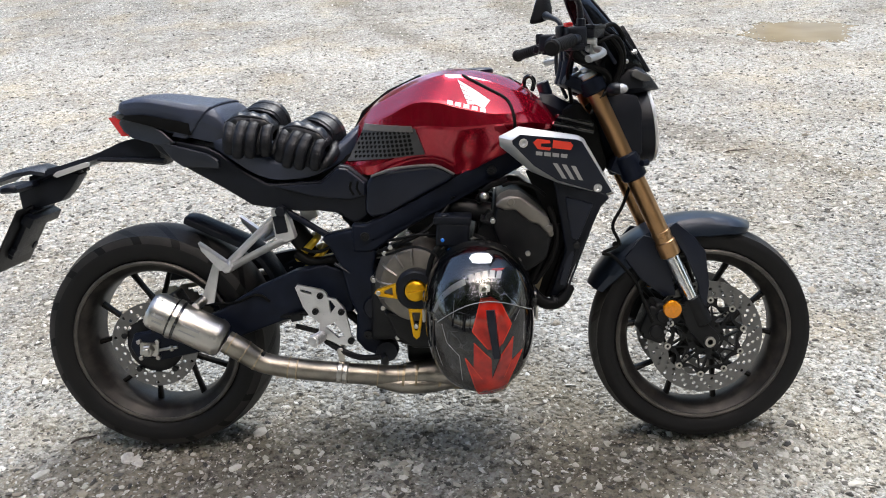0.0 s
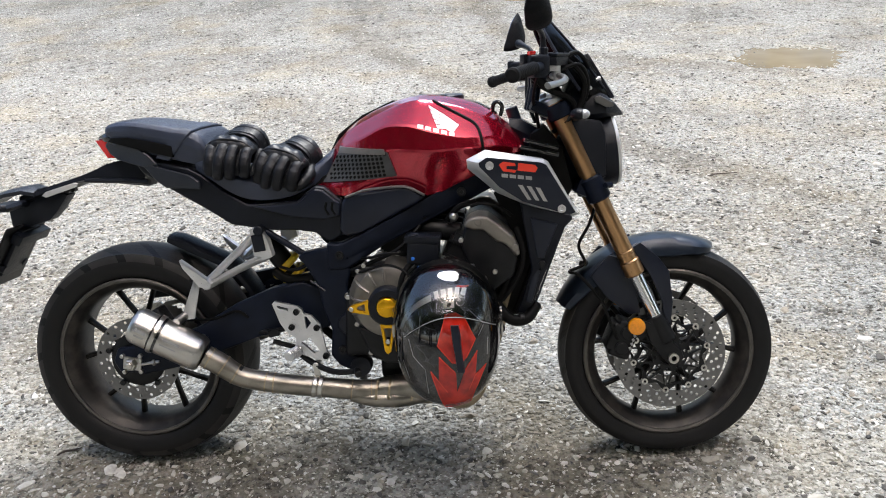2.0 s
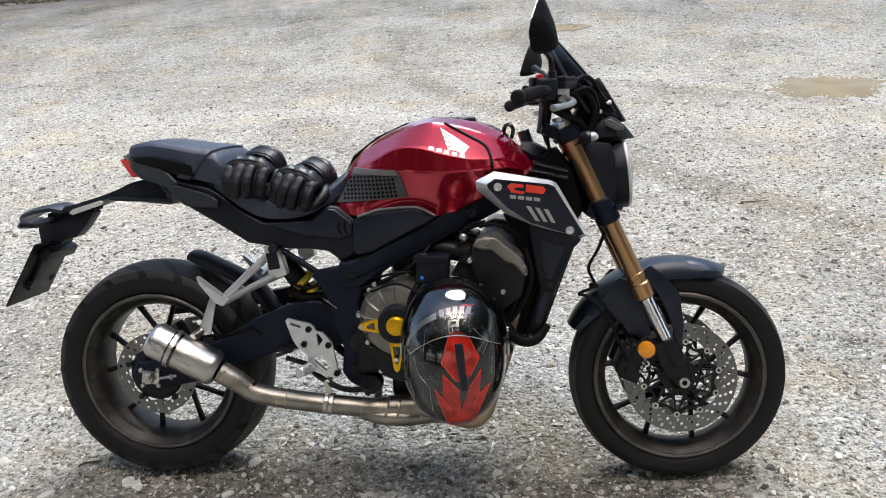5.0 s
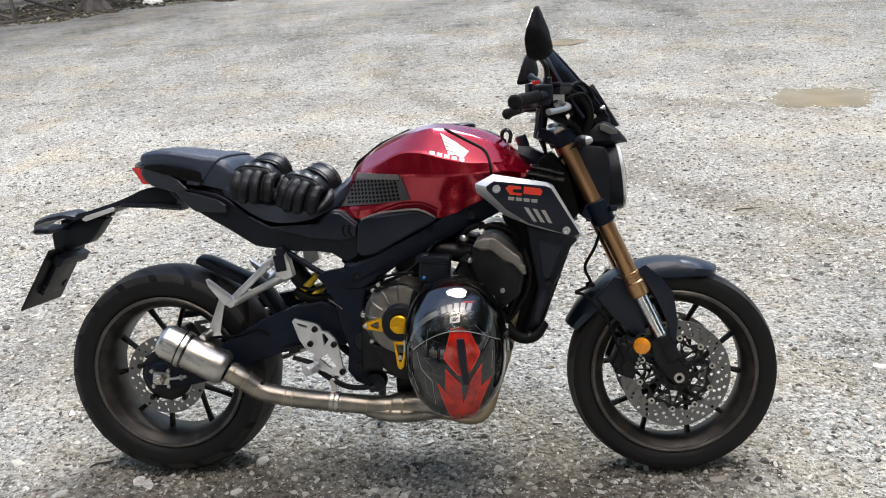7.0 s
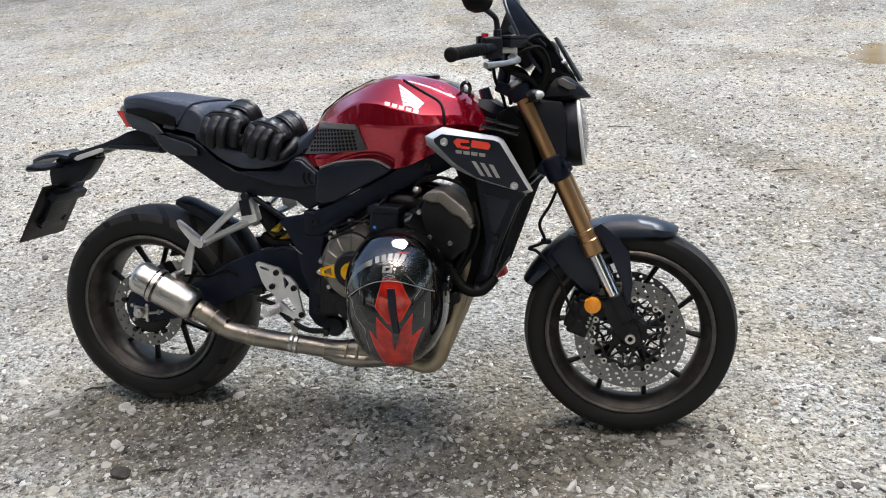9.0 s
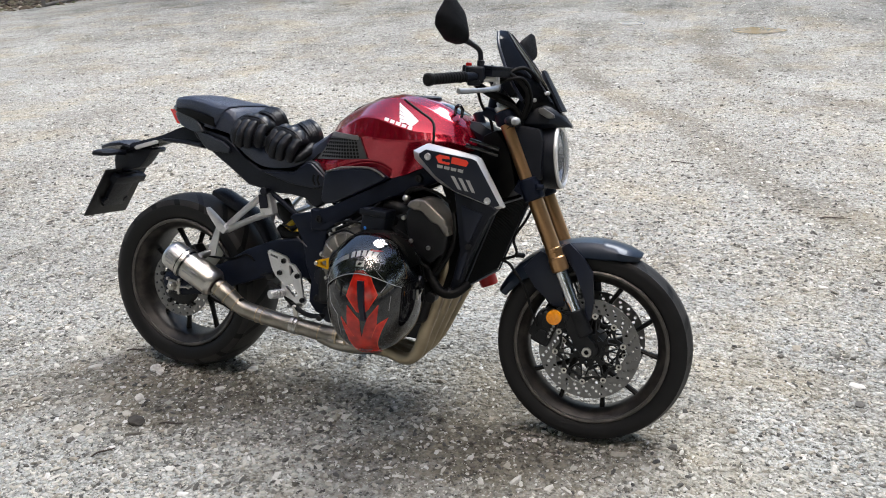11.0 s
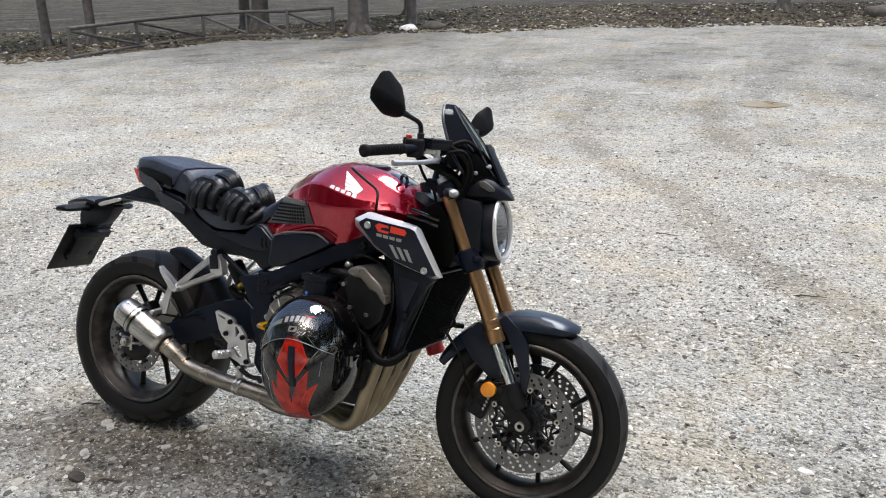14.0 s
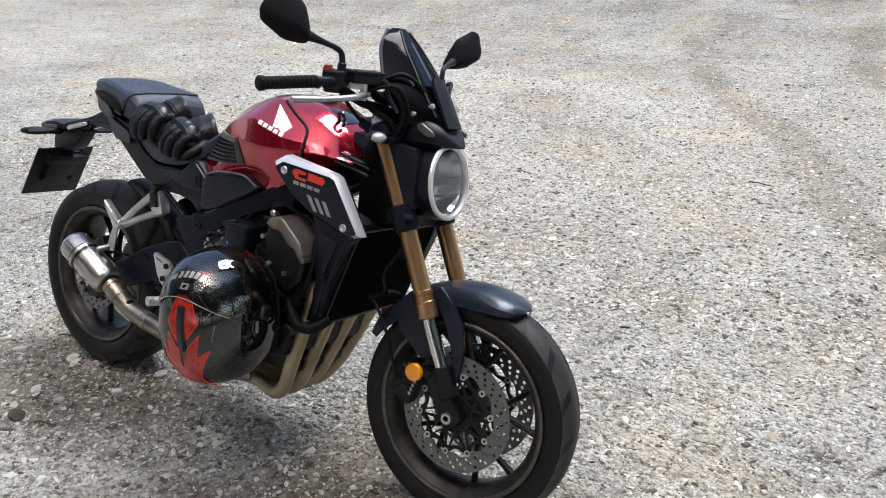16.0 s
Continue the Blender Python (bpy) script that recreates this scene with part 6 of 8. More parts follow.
def wrap(bm, h0, h1, a0, a1, r, n=6):
    g = [[CA + _M @ Vector((rr * math.cos(a), rr * math.sin(a), h)) for a in (a0 + (a1 - a0) * k / n for k in range(n + 1))] for h, rr in ((h0, r), (h1, r))]
    rows = [[bm.verts.new(v) for v in q] for q in g]
    for k in range(n):
        bm.faces.new((rows[0][k], rows[0][k + 1], rows[1][k + 1], rows[1][k]))


def can_angle(v):
    q = _M.transposed() @ Vector(v)
    return math.atan2(q.y, q.x)


_face = can_angle((0, -1, 0.25))


CAN_MARKS = ((0.150, 0.182, -0.15, 0.05), (0.150, 0.176, -0.42, -0.30), (0.060, 0.104, 0.02, 0.16), (0.064, 0.108, -0.28, -0.20), (0.150, 0.186, 0.20, 0.28))
many("silencer_mark", [(lambda bm, q=q: wrap(bm, q[0], q[1], _face + q[2], _face + q[3], 0.0479, 4)) for q in CAN_MARKS], grey_mark, muffler)
many("silencer_rivet", [(lambda bm, h=h, a=a: rod(bm, CA + _M @ Vector((0.045 * math.cos(a), 0.045 * math.sin(a), h)), CA + _M @ Vector((0.0492 * math.cos(a), 0.0492 * math.sin(a), h)), 0.0035, 8)) for h in (0.022, 0.176) for a in (_face + 0.9 * k for k in range(7))], steel, muffler)
single("silencer_bracket", lambda bm: (lathe(bm, [(0.125, 0.0478), (0.125, 0.052), (0.136, 0.052), (0.136, 0.0478)], CA, _M, 24, ring=True), rod(bm, (0.172, -0.155, 0.448), (0.160, -0.19, 0.440), 0.011, 12)), steel, muffler)
PIPE = [(0.226, EXY - 0.010, 0.347), (0.264, EXY - 0.006, 0.321), (0.312, EXY, 0.286), (0.378, EXY + 0.004, 0.269), (0.470, EXY + 0.008, 0.255), (0.560, EXY + 0.014, 0.244), (0.640, EXY + 0.022, 0.234), (0.720, EXY + 0.036, 0.234)]
mid = single("exhaust_pipe", lambda bm: tube(bm, PIPE, [0.029, 0.029, 0.0265, 0.0265, 0.0265, 0.0265, 0.028, 0.030], 24, 8), pipe_steel, bike, "heat-stained steel exhaust pipe")


def weld_rings():
    path = [Vector(p) for p in spline(PIPE, 8)]
    for k in (3, 9, 14, 24, 26, 36, 44, 49):
        d = (path[k + 1] - path[k - 1]).normalized() * 0.0018
        yield lambda bm: rod(bm, path[k] - d, path[k] + d, 0.0285 if k > 9 else 0.0312, 24)


LOWER = [(0.600, EXY + 0.012, 0.224), (0.660, EXY + 0.012, 0.214), (0.730, EXY + 0.022, 0.210), (0.800, EXY + 0.050, 0.214)]
single("collector_pipe", lambda bm: tube(bm, LOWER, [0.016, 0.0215, 0.0225, 0.0225], 20, 6), pipe_steel, mid)
many("collector_band", [(lambda bm, x=x, z=z, r=r: lathe(bm, [(-0.003, r - 0.003), (-0.003, r), (0.003, r), (0.003, r - 0.003)], (x, EXY + 0.016 + (x - 0.66) * 0.12, z), Matrix.Rotation(radians(96), 3, "Y"), 24, ring=True)) for x, z, r in ((0.668, 0.213, 0.0238), (0.700, 0.211, 0.0242), (0.668, 0.2345, 0.0305), (0.700, 0.234, 0.0312))], header_steel, mid)
many("weld_ring", weld_rings, header_steel, mid)
single("pipe_clamp", lambda bm: ([rod(bm, Vector((0.500 + d, EXY + 0.010, 0.253 - d * 0.15)), Vector((0.512 + d, EXY + 0.0105, 0.251 - d * 0.15)), 0.0295, 24) for d in (0, 0.014)], box(bm, (0.512, EXY + 0.012, 0.290), (0.016, 0.008, 0.05), (0, -8, 0), 0.002), rod(bm, (0.512, EXY, 0.310), (0.512, EXY + 0.04, 0.310), 0.009, 10)), steel, mid, "bright steel pipe clamp")
single("exhaust_tab", lambda bm: (box(bm, (0.292, EXY - 0.006, 0.3225), (0.062, 0.012, 0.005), (0, 36, 0), 0.001), box(bm, (0.316, EXY - 0.006, 0.309), (0.010, 0.020, 0.012), (0, 36, 0), 0.002)), engine_black, mid)
for k in range(4):
    y0 = 0.150 - 0.095 * k
    y1 = -0.030 - 0.028 * k
    pts = [(1.000, y0, 0.540), (1.012, y0, 0.500), (0.994, y0 * 0.99, 0.430), (0.962 + 0.004 * k, y0 * 0.95 + y1 * 0.05, 0.360), (0.930 + 0.006 * k, y0 * 0.86 + y1 * 0.14, 0.285), (0.900 + 0.008 * k, y0 * 0.70 + y1 * 0.30, 0.216), (0.866 + 0.006 * k, y0 * 0.44 + y1 * 0.56, 0.176 + 0.004 * k), (0.812, y0 * 0.14 + y1 * 0.86, 0.182 + 0.006 * k + 0.012 * (1 - k % 2)), (0.745, -0.118 - 0.012 * k, 0.214 + 0.024 * (1 - k % 2))]
    single("header_pipe", lambda bm: tube(bm, pts, 0.0195, 18, 8), header_steel, bike, "browned steel header pipe")
single("collector", lambda bm: tube(bm, [(0.790, -0.128, 0.230), (0.755, -0.132, 0.232), (0.700, EXY + 0.034, 0.234), (0.665, EXY + 0.026, 0.234)], [0.036, 0.038, 0.034, 0.029], 24, 5), pipe_steel, bike)

# -- engine
eng = single("engine", lambda bm: (slab(bm, [(0.590, 0.330), (0.600, 0.500), (0.660, 0.560), (0.800, 0.565), (0.930, 0.500), (0.985, 0.420), (0.960, 0.320), (0.880, 0.300), (0.700, 0.312), (0.640, 0.335)], -0.175, 0.175, 0.020, 3), box(bm, (0.80, 0, 0.275), (0.26, 0.20, 0.06), (0, 0, 0), 0.015)), engine_black, bike, "black inline four engine with bronze covers")
single("cylinder_block", lambda bm: box(bm, (0.927, 0, 0.560), (0.150, 0.386, 0.14), (0, 27, 0), 0.006), engine_black, eng)
many("cooling_fin", [(lambda bm, k=k: box(bm, (0.895 + 0.0090 * k, 0, 0.500 + 0.017 * k), (0.166, 0.40, 0.008), (0, 27, 0), 0.002)) for k in range(0, 8, 2)], engine_black, eng)
HEAD = [(0.902, 0.628), (0.913, 0.668), (0.935, 0.678), (0.965, 0.672), (1.030, 0.620), (1.042, 0.596), (1.030, 0.545), (0.985, 0.512), (0.930, 0.545)]
single("cylinder_head", lambda bm: slab(bm, HEAD, -0.215, 0.215, 0.012, 3), engine_black, eng)
COVER = [(0.911, 0.674), (0.922, 0.690), (0.944, 0.698), (0.970, 0.696), (1.032, 0.646), (1.048, 0.600), (1.036, 0.596), (1.012, 0.628), (0.990, 0.634), (0.958, 0.664), (0.935, 0.664)]
pair("cam_cover", lambda bm: (slab(bm, COVER, -0.220, -0.12, 0.007, 3), [rod(bm, (x, -0.19, z), (x, -0.2225, z), 0.009, 14) for x, z in ((0.948, 0.684), (1.036, 0.618))]), engine_bronze, eng, "bronze cam cover with bolts")
CL = (0.706, 0.488)
clutch = single("clutch_cover", lambda bm: (lathe(bm, [(-0.165, 0.108), (-0.205, 0.105), (-0.232, 0.088), (-0.242, 0.060), (-0.244, 0.0)], (CL[0] + 0.01, 0, CL[1] - 0.005), "y", 44)), engine_bronze, eng, "bronze clutch cover")


single("crank_cover", lambda bm: slab(bm, [(0.660, 0.350), (0.630, 0.420), (0.720, 0.400), (0.800, 0.420), (0.830, 0.350), (0.780, 0.322), (0.700, 0.322)], -0.200, -0.165, 0.010, 3), engine_black, eng)


def ribs():
    for k in range(5):
        a = radians(95 + 26 * k)
        yield lambda bm: tube(bm, [(CL[0] + 0.01 + r * math.cos(a), -y, CL[1] - 0.005 + r * math.sin(a)) for r, y in ((0.055, 0.244), (0.085, 0.236), (0.100, 0.212))], 0.004, 6, 3)
    for k in range(9):
        a = radians(40 * k + 15)
        yield lambda bm: rod(bm, (CL[0] + 0.01 + 0.108 * math.cos(a), -0.165, CL[1] - 0.005 + 0.108 * math.sin(a)), (CL[0] + 0.01 + 0.108 * math.cos(a), -0.200, CL[1] - 0.005 + 0.108 * math.sin(a)), 0.010, 10)


many("cover_rib", ribs, engine_bronze, clutch)
many("cover_bolt", [(lambda bm, a=a: rod(bm, (CL[0] + 0.01 + 0.108 * math.cos(a), -0.200, CL[1] - 0.005 + 0.108 * math.sin(a)), (CL[0] + 0.01 + 0.108 * math.cos(a), -0.209, CL[1] - 0.005 + 0.108 * math.sin(a)), 0.0065, 6)) for a in (radians(40 * k + 15) for k in range(9))], steel, clutch)
guard = single("clutch_guard", lambda bm: lathe(bm, [(-0.236, 0.050), (-0.262, 0.050), (-0.272, 0.044), (-0.272, 0.028), (-0.236, 0.028)], (0.717, 0, 0.482), "y", 36, ring=True), black_plastic, eng, "black ring with golden-yellow guard arms")
for ob in (clutch, guard):
    ob.matrix_basis = pose(0, 0.030, 0)
single("guard_cap", lambda bm: (lathe(bm, [(-0.262, 0), (-0.284, 0.0), (-0.284, 0.018), (-0.280, 0.024), (-0.262, 0.026)], (0.717, 0, 0.482), "y", 36), box(bm, (0.717, -0.2845, 0.482), (0.040, 0.006, 0.006), (0, -10, 0), 0.001)), amber_gold, guard, "golden-yellow anodised cap")


def guard_arm(bm, a, r0, r1, w):
    c, s = math.cos(a), math.sin(a)
    P = lambda r, t: (0.717 + r * c - t * s, 0.482 + r * s + t * c)
    slab(bm, [P(r0, -w), P(r1, -w * 0.42), P(r1 + 0.008, 0), P(r1, w * 0.42), P(r0, w)], -0.266, -0.252, 0.002, 2, [[P(r0 + 0.010, -w * 0.55), P(r0 + 0.010, w * 0.55), P(r1 - 0.016, w * 0.15), P(r1 - 0.016, -w * 0.15)]])


for a, reach in ((radians(183), 0.092), (radians(268), 0.116)):
    single("guard_arm", lambda bm: guard_arm(bm, a, 0.046, reach, 0.019), amber_gold, guard, "golden-yellow anodised arm")
many("guard_screw", [(lambda bm, a=a: rod(bm, (0.717 + 0.090 * math.cos(a), -0.262, 0.482 + 0.090 * math.sin(a)), (0.717 + 0.090 * math.cos(a), -0.270, 0.482 + 0.090 * math.sin(a)), 0.006, 12)) for a in (radians(183), radians(268))], steel, guard)
single("oil_filter", lambda bm: lathe(bm, [(0.0, 0), (0.0, 0.024), (0.004, 0.029), (0.045, 0.0295), (0.05, 0.026), (0.05, 0)], (1.022, 0.174, 0.428), Matrix.Rotation(radians(158), 3, "Y"), 28), red_anod, eng, "red oil filter")
single("coolant_bottle", lambda bm: (box(bm, (0.810, -0.195, 0.612), (0.078, 0.070, 0.060), (0, 6, 0), 0.010, 3), rod(bm, (0.790, -0.215, 0.64), (0.789, -0.217, 0.660), 0.012, 16), box(bm, (0.810, -0.195, 0.645), (0.088, 0.074, 0.018), (0, 3, 0), 0.005)), black_plastic, bike, "black coolant bottle")
single("blue_clip", lambda bm: ball(bm, (0.786, -0.225, 0.600), (0.007, 0.007, 0.007), seg=12), blue_cap, bike)
many("engine_hose", [lambda bm: tube(bm, [(0.80, -0.205, 0.600), (0.765, -0.225, 0.570), (0.75, -0.235, 0.520), (0.752, -0.235, 0.45), (0.77, -0.22, 0.40)], 0.007, 8, 5), lambda bm: tube(bm, [(0.62, -0.16, 0.56), (0.68, -0.185, 0.585), (0.75, -0.19, 0.62), (0.80, -0.16, 0.67)], 0.005, 8, 5), lambda bm: tube(bm, [(0.87, -0.15, 0.68), (0.90, -0.17, 0.715), (0.94, -0.16, 0.725)], 0.008, 8, 5)], hose_black, bike)
single("throttle_body", lambda bm: ([rod(bm, (0.80, y, 0.66), (0.90, y, 0.64), 0.026, 18) for y in (-0.12, -0.04, 0.04, 0.12)], box(bm, (0.75, 0, 0.62), (0.12, 0.26, 0.08), (0, 0, 0), 0.02)), engine_black, bike)
single("fuel_rail_bolt", lambda bm: (ball(bm, (0.886, -0.165, 0.690), (0.012, 0.012, 0.012), seg=14), rod(bm, (0.886, -0.16, 0.690), (0.872, -0.14, 0.676), 0.009, 10)), steel, bike)


# -- radiator
def rad_pt(f, off=0.0):
    return (1.170 - 0.100 * f + off, 0.700 - 0.262 * f)


rad = single("radiator", lambda bm: slab(bm, [rad_pt(0, 0.0), rad_pt(0, -0.045), rad_pt(1, -0.045), rad_pt(1, 0.0)], -0.165, 0.165, 0.006), core_black, bike, "black radiator between the shrouds")
many("radiator_fin", [(lambda bm, f=f: box(bm, (rad_pt(f)[0] + 0.001, 0, rad_pt(f)[1]), (0.004, 0.29, 0.0022), (0, 20, 0), 0)) for f in np.linspace(0.06, 0.94, 44)], core_black, rad)
single("radiator_frame", lambda bm: tube(bm, [(rad_pt(f)[0] + 0.004, y, rad_pt(f)[1]) for f, y in ((0.02, 0.160), (0.02, -0.160), (0.99, -0.160), (0.99, 0.160), (0.02, 0.160))], 0.0032, 6, 1), seat_grey, rad)
pair("radiator_shroud", lambda bm: slab(bm, [(1.050, 0.725), (1.168, 0.694), (1.178, 0.682), (1.158, 0.662), (1.120, 0.575), (1.098, 0.522), (1.076, 0.460), (1.062, 0.430), (1.045, 0.420), (1.034, 0.440), (1.046, 0.470), (1.074, 0.560)], lambda x, z: -0.200 + 0.03 * max(0, (0.55 - z)) / 0.1, -0.16, 0.006, 3), black_plastic, bike, "black radiator side cover")
pair("shroud_rib", lambda bm: (slab(bm, [(1.074, 0.690), (1.140, 0.670), (1.104, 0.585), (1.088, 0.590)], -0.206, -0.19, 0.004), slab(bm, [(1.080, 0.560), (1.098, 0.556), (1.074, 0.470), (1.058, 0.475)], -0.192, -0.17, 0.004)), satin_black, bike)
pair("shroud_bolt", lambda bm: rod(bm, (1.100, -0.19, 0.572), (1.100, -0.206, 0.572), 0.008, 12), engine_black, bike)
many("radiator_hose", [lambda bm: tube(bm, [(1.085, -0.15, 0.455), (1.060, -0.185, 0.430), (1.020, -0.195, 0.432), (0.985, -0.19, 0.470), (0.96, -0.185, 0.52)], 0.0145, 14, 6), lambda bm: tube(bm, [(1.10, -0.13, 0.62), (1.05, -0.17, 0.60), (1.01, -0.185, 0.52), (0.98, -0.18, 0.45)], 0.011, 12, 6)], hose_black, bike, "black rubber coolant hose")
single("hose_clip", lambda bm: (rod(bm, (1.052, -0.1875, 0.4295), (1.040, -0.190, 0.430), 0.0160, 16)), engine_black, bike)
pair("inner_cover", lambda bm: slab(bm, [(0.985, 0.745), (1.06, 0.76), (1.15, 0.70), (1.10, 0.56), (1.045, 0.43), (0.99, 0.43), (1.035, 0.55), (1.03, 0.64)], -0.150, -0.135, 0.004), hose_black, bike)
single("sump_plug", lambda bm: rod(bm, (0.985, -0.16, 0.41), (0.99, -0.205, 0.41), 0.016, 14), engine_black, eng)

# -- side stand
single("side_stand", lambda bm: (tube(bm, [(0.60, 0.10, 0.30), (0.575, 0.175, 0.20), (0.555, 0.245, 0.085), (0.548, 0.262, 0.052)], [0.015, 0.013, 0.012, 0.012], 12, 5), box(bm, (0.548, 0.264, 0.050), (0.06, 0.045, 0.010), (11, 0, 0), 0.003)), engine_black, bike, "black side stand holding the motorcycle up")


# -- wires, bolts and clips about the engine
many("wire", [(lambda bm, p=p, r=r: tube(bm, p, r, 8, 6)) for p, r in (
    ([(0.640, -0.150, 0.585), (0.680, -0.200, 0.600), (0.730, -0.215, 0.612), (0.780, -0.190, 0.600)], 0.0035),
    ([(0.600, -0.120, 0.540), (0.650, -0.185, 0.560), (0.720, -0.225, 0.585), (0.770, -0.235, 0.565), (0.790, -0.240, 0.520)], 0.0030),
    ([(0.930, -0.200, 0.720), (0.960, -0.205, 0.728), (1.000, -0.195, 0.715), (1.030, -0.180, 0.690)], 0.0045),
    ([(0.880, -0.215, 0.600), (0.900, -0.228, 0.560), (0.940, -0.226, 0.530), (0.985, -0.215, 0.500)], 0.0050),
    ([(1.040, -0.170, 0.660), (1.055, -0.190, 0.600), (1.040, -0.195, 0.540), (1.000, -0.190, 0.480)], 0.0070),
    ([(0.420, -0.100, 0.560), (0.460, -0.120, 0.555), (0.500, -0.125, 0.570), (0.540, -0.120, 0.600)], 0.0045),
    ([(0.330, -0.125, 0.430), (0.300, -0.130, 0.450), (0.240, -0.125, 0.430), (0.160, -0.118, 0.425), (0.110, -0.118, 0.430)], 0.0040))], hose_black, bike)
many("engine_bolt", [(lambda bm, x=x, y=y, z=z: rod(bm, (x, y + 0.02, z), (x, y - 0.006, z), 0.0065, 6)) for x, y, z in ((0.655, -0.178, 0.575), (0.700, -0.180, 0.606), (0.742, -0.180, 0.604), (0.905, -0.218, 0.640), (0.985, -0.218, 0.560), (0.930, -0.218, 0.575), (0.660, -0.178, 0.345), (0.820, -0.178, 0.318), (0.960, -0.180, 0.455))], steel, eng)
many("frame_bolt", [(lambda bm, x=x, z=z: lathe(bm, [(frame_y(x, z) + 0.006, 0.012), (frame_y(x, z) - 0.004, 0.011), (frame_y(x, z) - 0.004, 0.006), (frame_y(x, z) - 0.001, 0.005), (frame_y(x, z) - 0.001, 0)], (x, 0, z), "y", 16)) for x, z in ((0.592, 0.600), (0.905, 0.745), (0.582, 0.345))], engine_black, bike)

# ---- the helmet hung on the engine's right side, crown outwards and visor up ----
HELMET = BIKE @ pose(0.870, -0.318, 0.438, 90, 0, 0)
helmet_black, _n, _l, _p = node_mat("helmet_gloss_black")
_tc = _n.new("ShaderNodeTexCoord")
_vo = _n.new("ShaderNodeTexVoronoi")
_vo.feature = "DISTANCE_TO_EDGE"
_vo.inputs["Scale"].default_value = 22
_wn = _n.new("ShaderNodeTexNoise")
_wn.inputs["Scale"].default_value, _wn.inputs["Detail"].default_value = 14, 4
_l.new(_tc.outputs["Object"], _wn.inputs["Vector"])
_va = _n.new("ShaderNodeVectorMath")
_va.operation = "MULTIPLY_ADD"
_va.inputs[1].default_value = (0.05, 0.05, 0.05)
_l.new(_wn.outputs["Color"], _va.inputs[0])
_l.new(_tc.outputs["Object"], _va.inputs[2])
_l.new(_va.outputs[0], _vo.inputs["Vector"])
_r1 = ramp_of(_n, [(0.0, (1, 1, 1)), (0.030, (0, 0, 0))])
_l.new(_vo.outputs["Distance"], _r1.inputs[0])
_r2 = ramp_of(_n, [(0.50, (0, 0, 0)), (0.60, (0.055, 0.055, 0.055))])
_l.new(_wn.outputs[0], _r2.inputs[0])
_mm = _n.new("ShaderNodeMix")
_mm.data_type, _mm.blend_type = "RGBA", "MULTIPLY"
_mm.inputs["Factor"].default_value = 1
_l.new(_r1.outputs[0], _mm.inputs[6])
_l.new(_r2.outputs[0], _mm.inputs[7])
_ad = _n.new("ShaderNodeMix")
_ad.data_type, _ad.blend_type = "RGBA", "ADD"
_ad.inputs["Factor"].default_value = 1
_ad.inputs[6].default_value = (0.006, 0.006, 0.007, 1)
_l.new(_mm.outputs[2], _ad.inputs[7])
_l.new(_ad.outputs[2], _p.inputs["Base Color"])
_p.inputs["Roughness"].default_value, _p.inputs["Specular IOR Level"].default_value = 0.025, 0.85

SHELL = [(-0.098, 0.84), (-0.078, 0.93), (-0.045, 0.985), (-0.010, 1.0), (0.030, 0.985), (0.065, 0.925), (0.095, 0.82), (0.118, 0.67), (0.134, 0.48), (0.143, 0.26), (0.146, 0.0)]
HX, HY, HP = 0.124, 0.172, 2.25


def shell_point(a, z, s, grow=0.0):
    c, q = math.cos(a), math.sin(a)
    k = (abs(c) ** HP + abs(q) ** HP) ** (-1 / HP)
    back = 0.97 if q < 0 else 1.0
    return Vector(((HX * s + grow) * c * k, (HY * s + grow) * q * k * back, z + grow * (1 - s)))


def shell_height(x, y):
    s = ((abs(x) / HX) ** HP + (abs(y) / HY) ** HP) ** (1 / HP)
    zs, ss = [z for z, _ in SHELL], [q for _, q in SHELL]
    top = [(q, z) for z, q in SHELL if z >= -0.011][::-1]
    return float(np.interp(s, [q for q, _ in top], [z for _, z in top]))


helmet = thing("motorcycle_helmet", "glossy black full-face helmet with red graphics and raised clear visor", "helmet", HELMET)
_fine = [tuple(v) for v in spline(SHELL, 4)]


def shell(bm):
    rings = [[shell_point(2 * math.pi * k / 64, z, max(s, 0.004)) for k in range(64)] for z, s in _fine]
    loft(bm, rings, caps=False)
    bm.faces.new([v for v in bm.verts][-64:])


single("shell", shell, helmet_black, helmet, "glossy black shell with faint grey lines", sharp=70)
single("lining", lambda bm: loft(bm, [[shell_point(2 * math.pi * k / 40, z, s) for k in range(40)] for z, s in ((-0.0975, 0.83), (-0.090, 0.72), (-0.05, 0.70), (0.05, 0.66))]), leather, helmet)
single("neck_trim", lambda bm: tube(bm, [shell_point(2 * math.pi * k / 40, -0.098, 0.84) for k in range(41)], 0.006, 8, 1), rubber, helmet)


def on_shell(corners, proud=0.0012, cells=10, thick=0.0010):
    """A thin decal that follows the crown, between four corners."""
    def make(bm):
        a, b, c, d = [np.array(p) for p in corners]
        g = []
        for i in range(cells + 1):
            row = []
            for j in range(cells + 1):
                u, v = i / cells, j / cells
                p = (a * (1 - u) + b * u) * (1 - v) + (d * (1 - u) + c * u) * v
                out = Vector((p[0] / HX, p[1] / HY, 0))
                up = max(0.0, 1 - out.length ** 2) ** 0.5
                nrm = Vector((out.x, out.y, up * 1.1)).normalized()
                row.append(bm.verts.new(Vector((p[0], p[1], shell_height(p[0], p[1]))) + nrm * proud))
            g.append(row)
        for i in range(cells):
            for j in range(cells):
                bm.faces.new((g[i][j], g[i][j + 1], g[i + 1][j + 1], g[i + 1][j]))
    return make


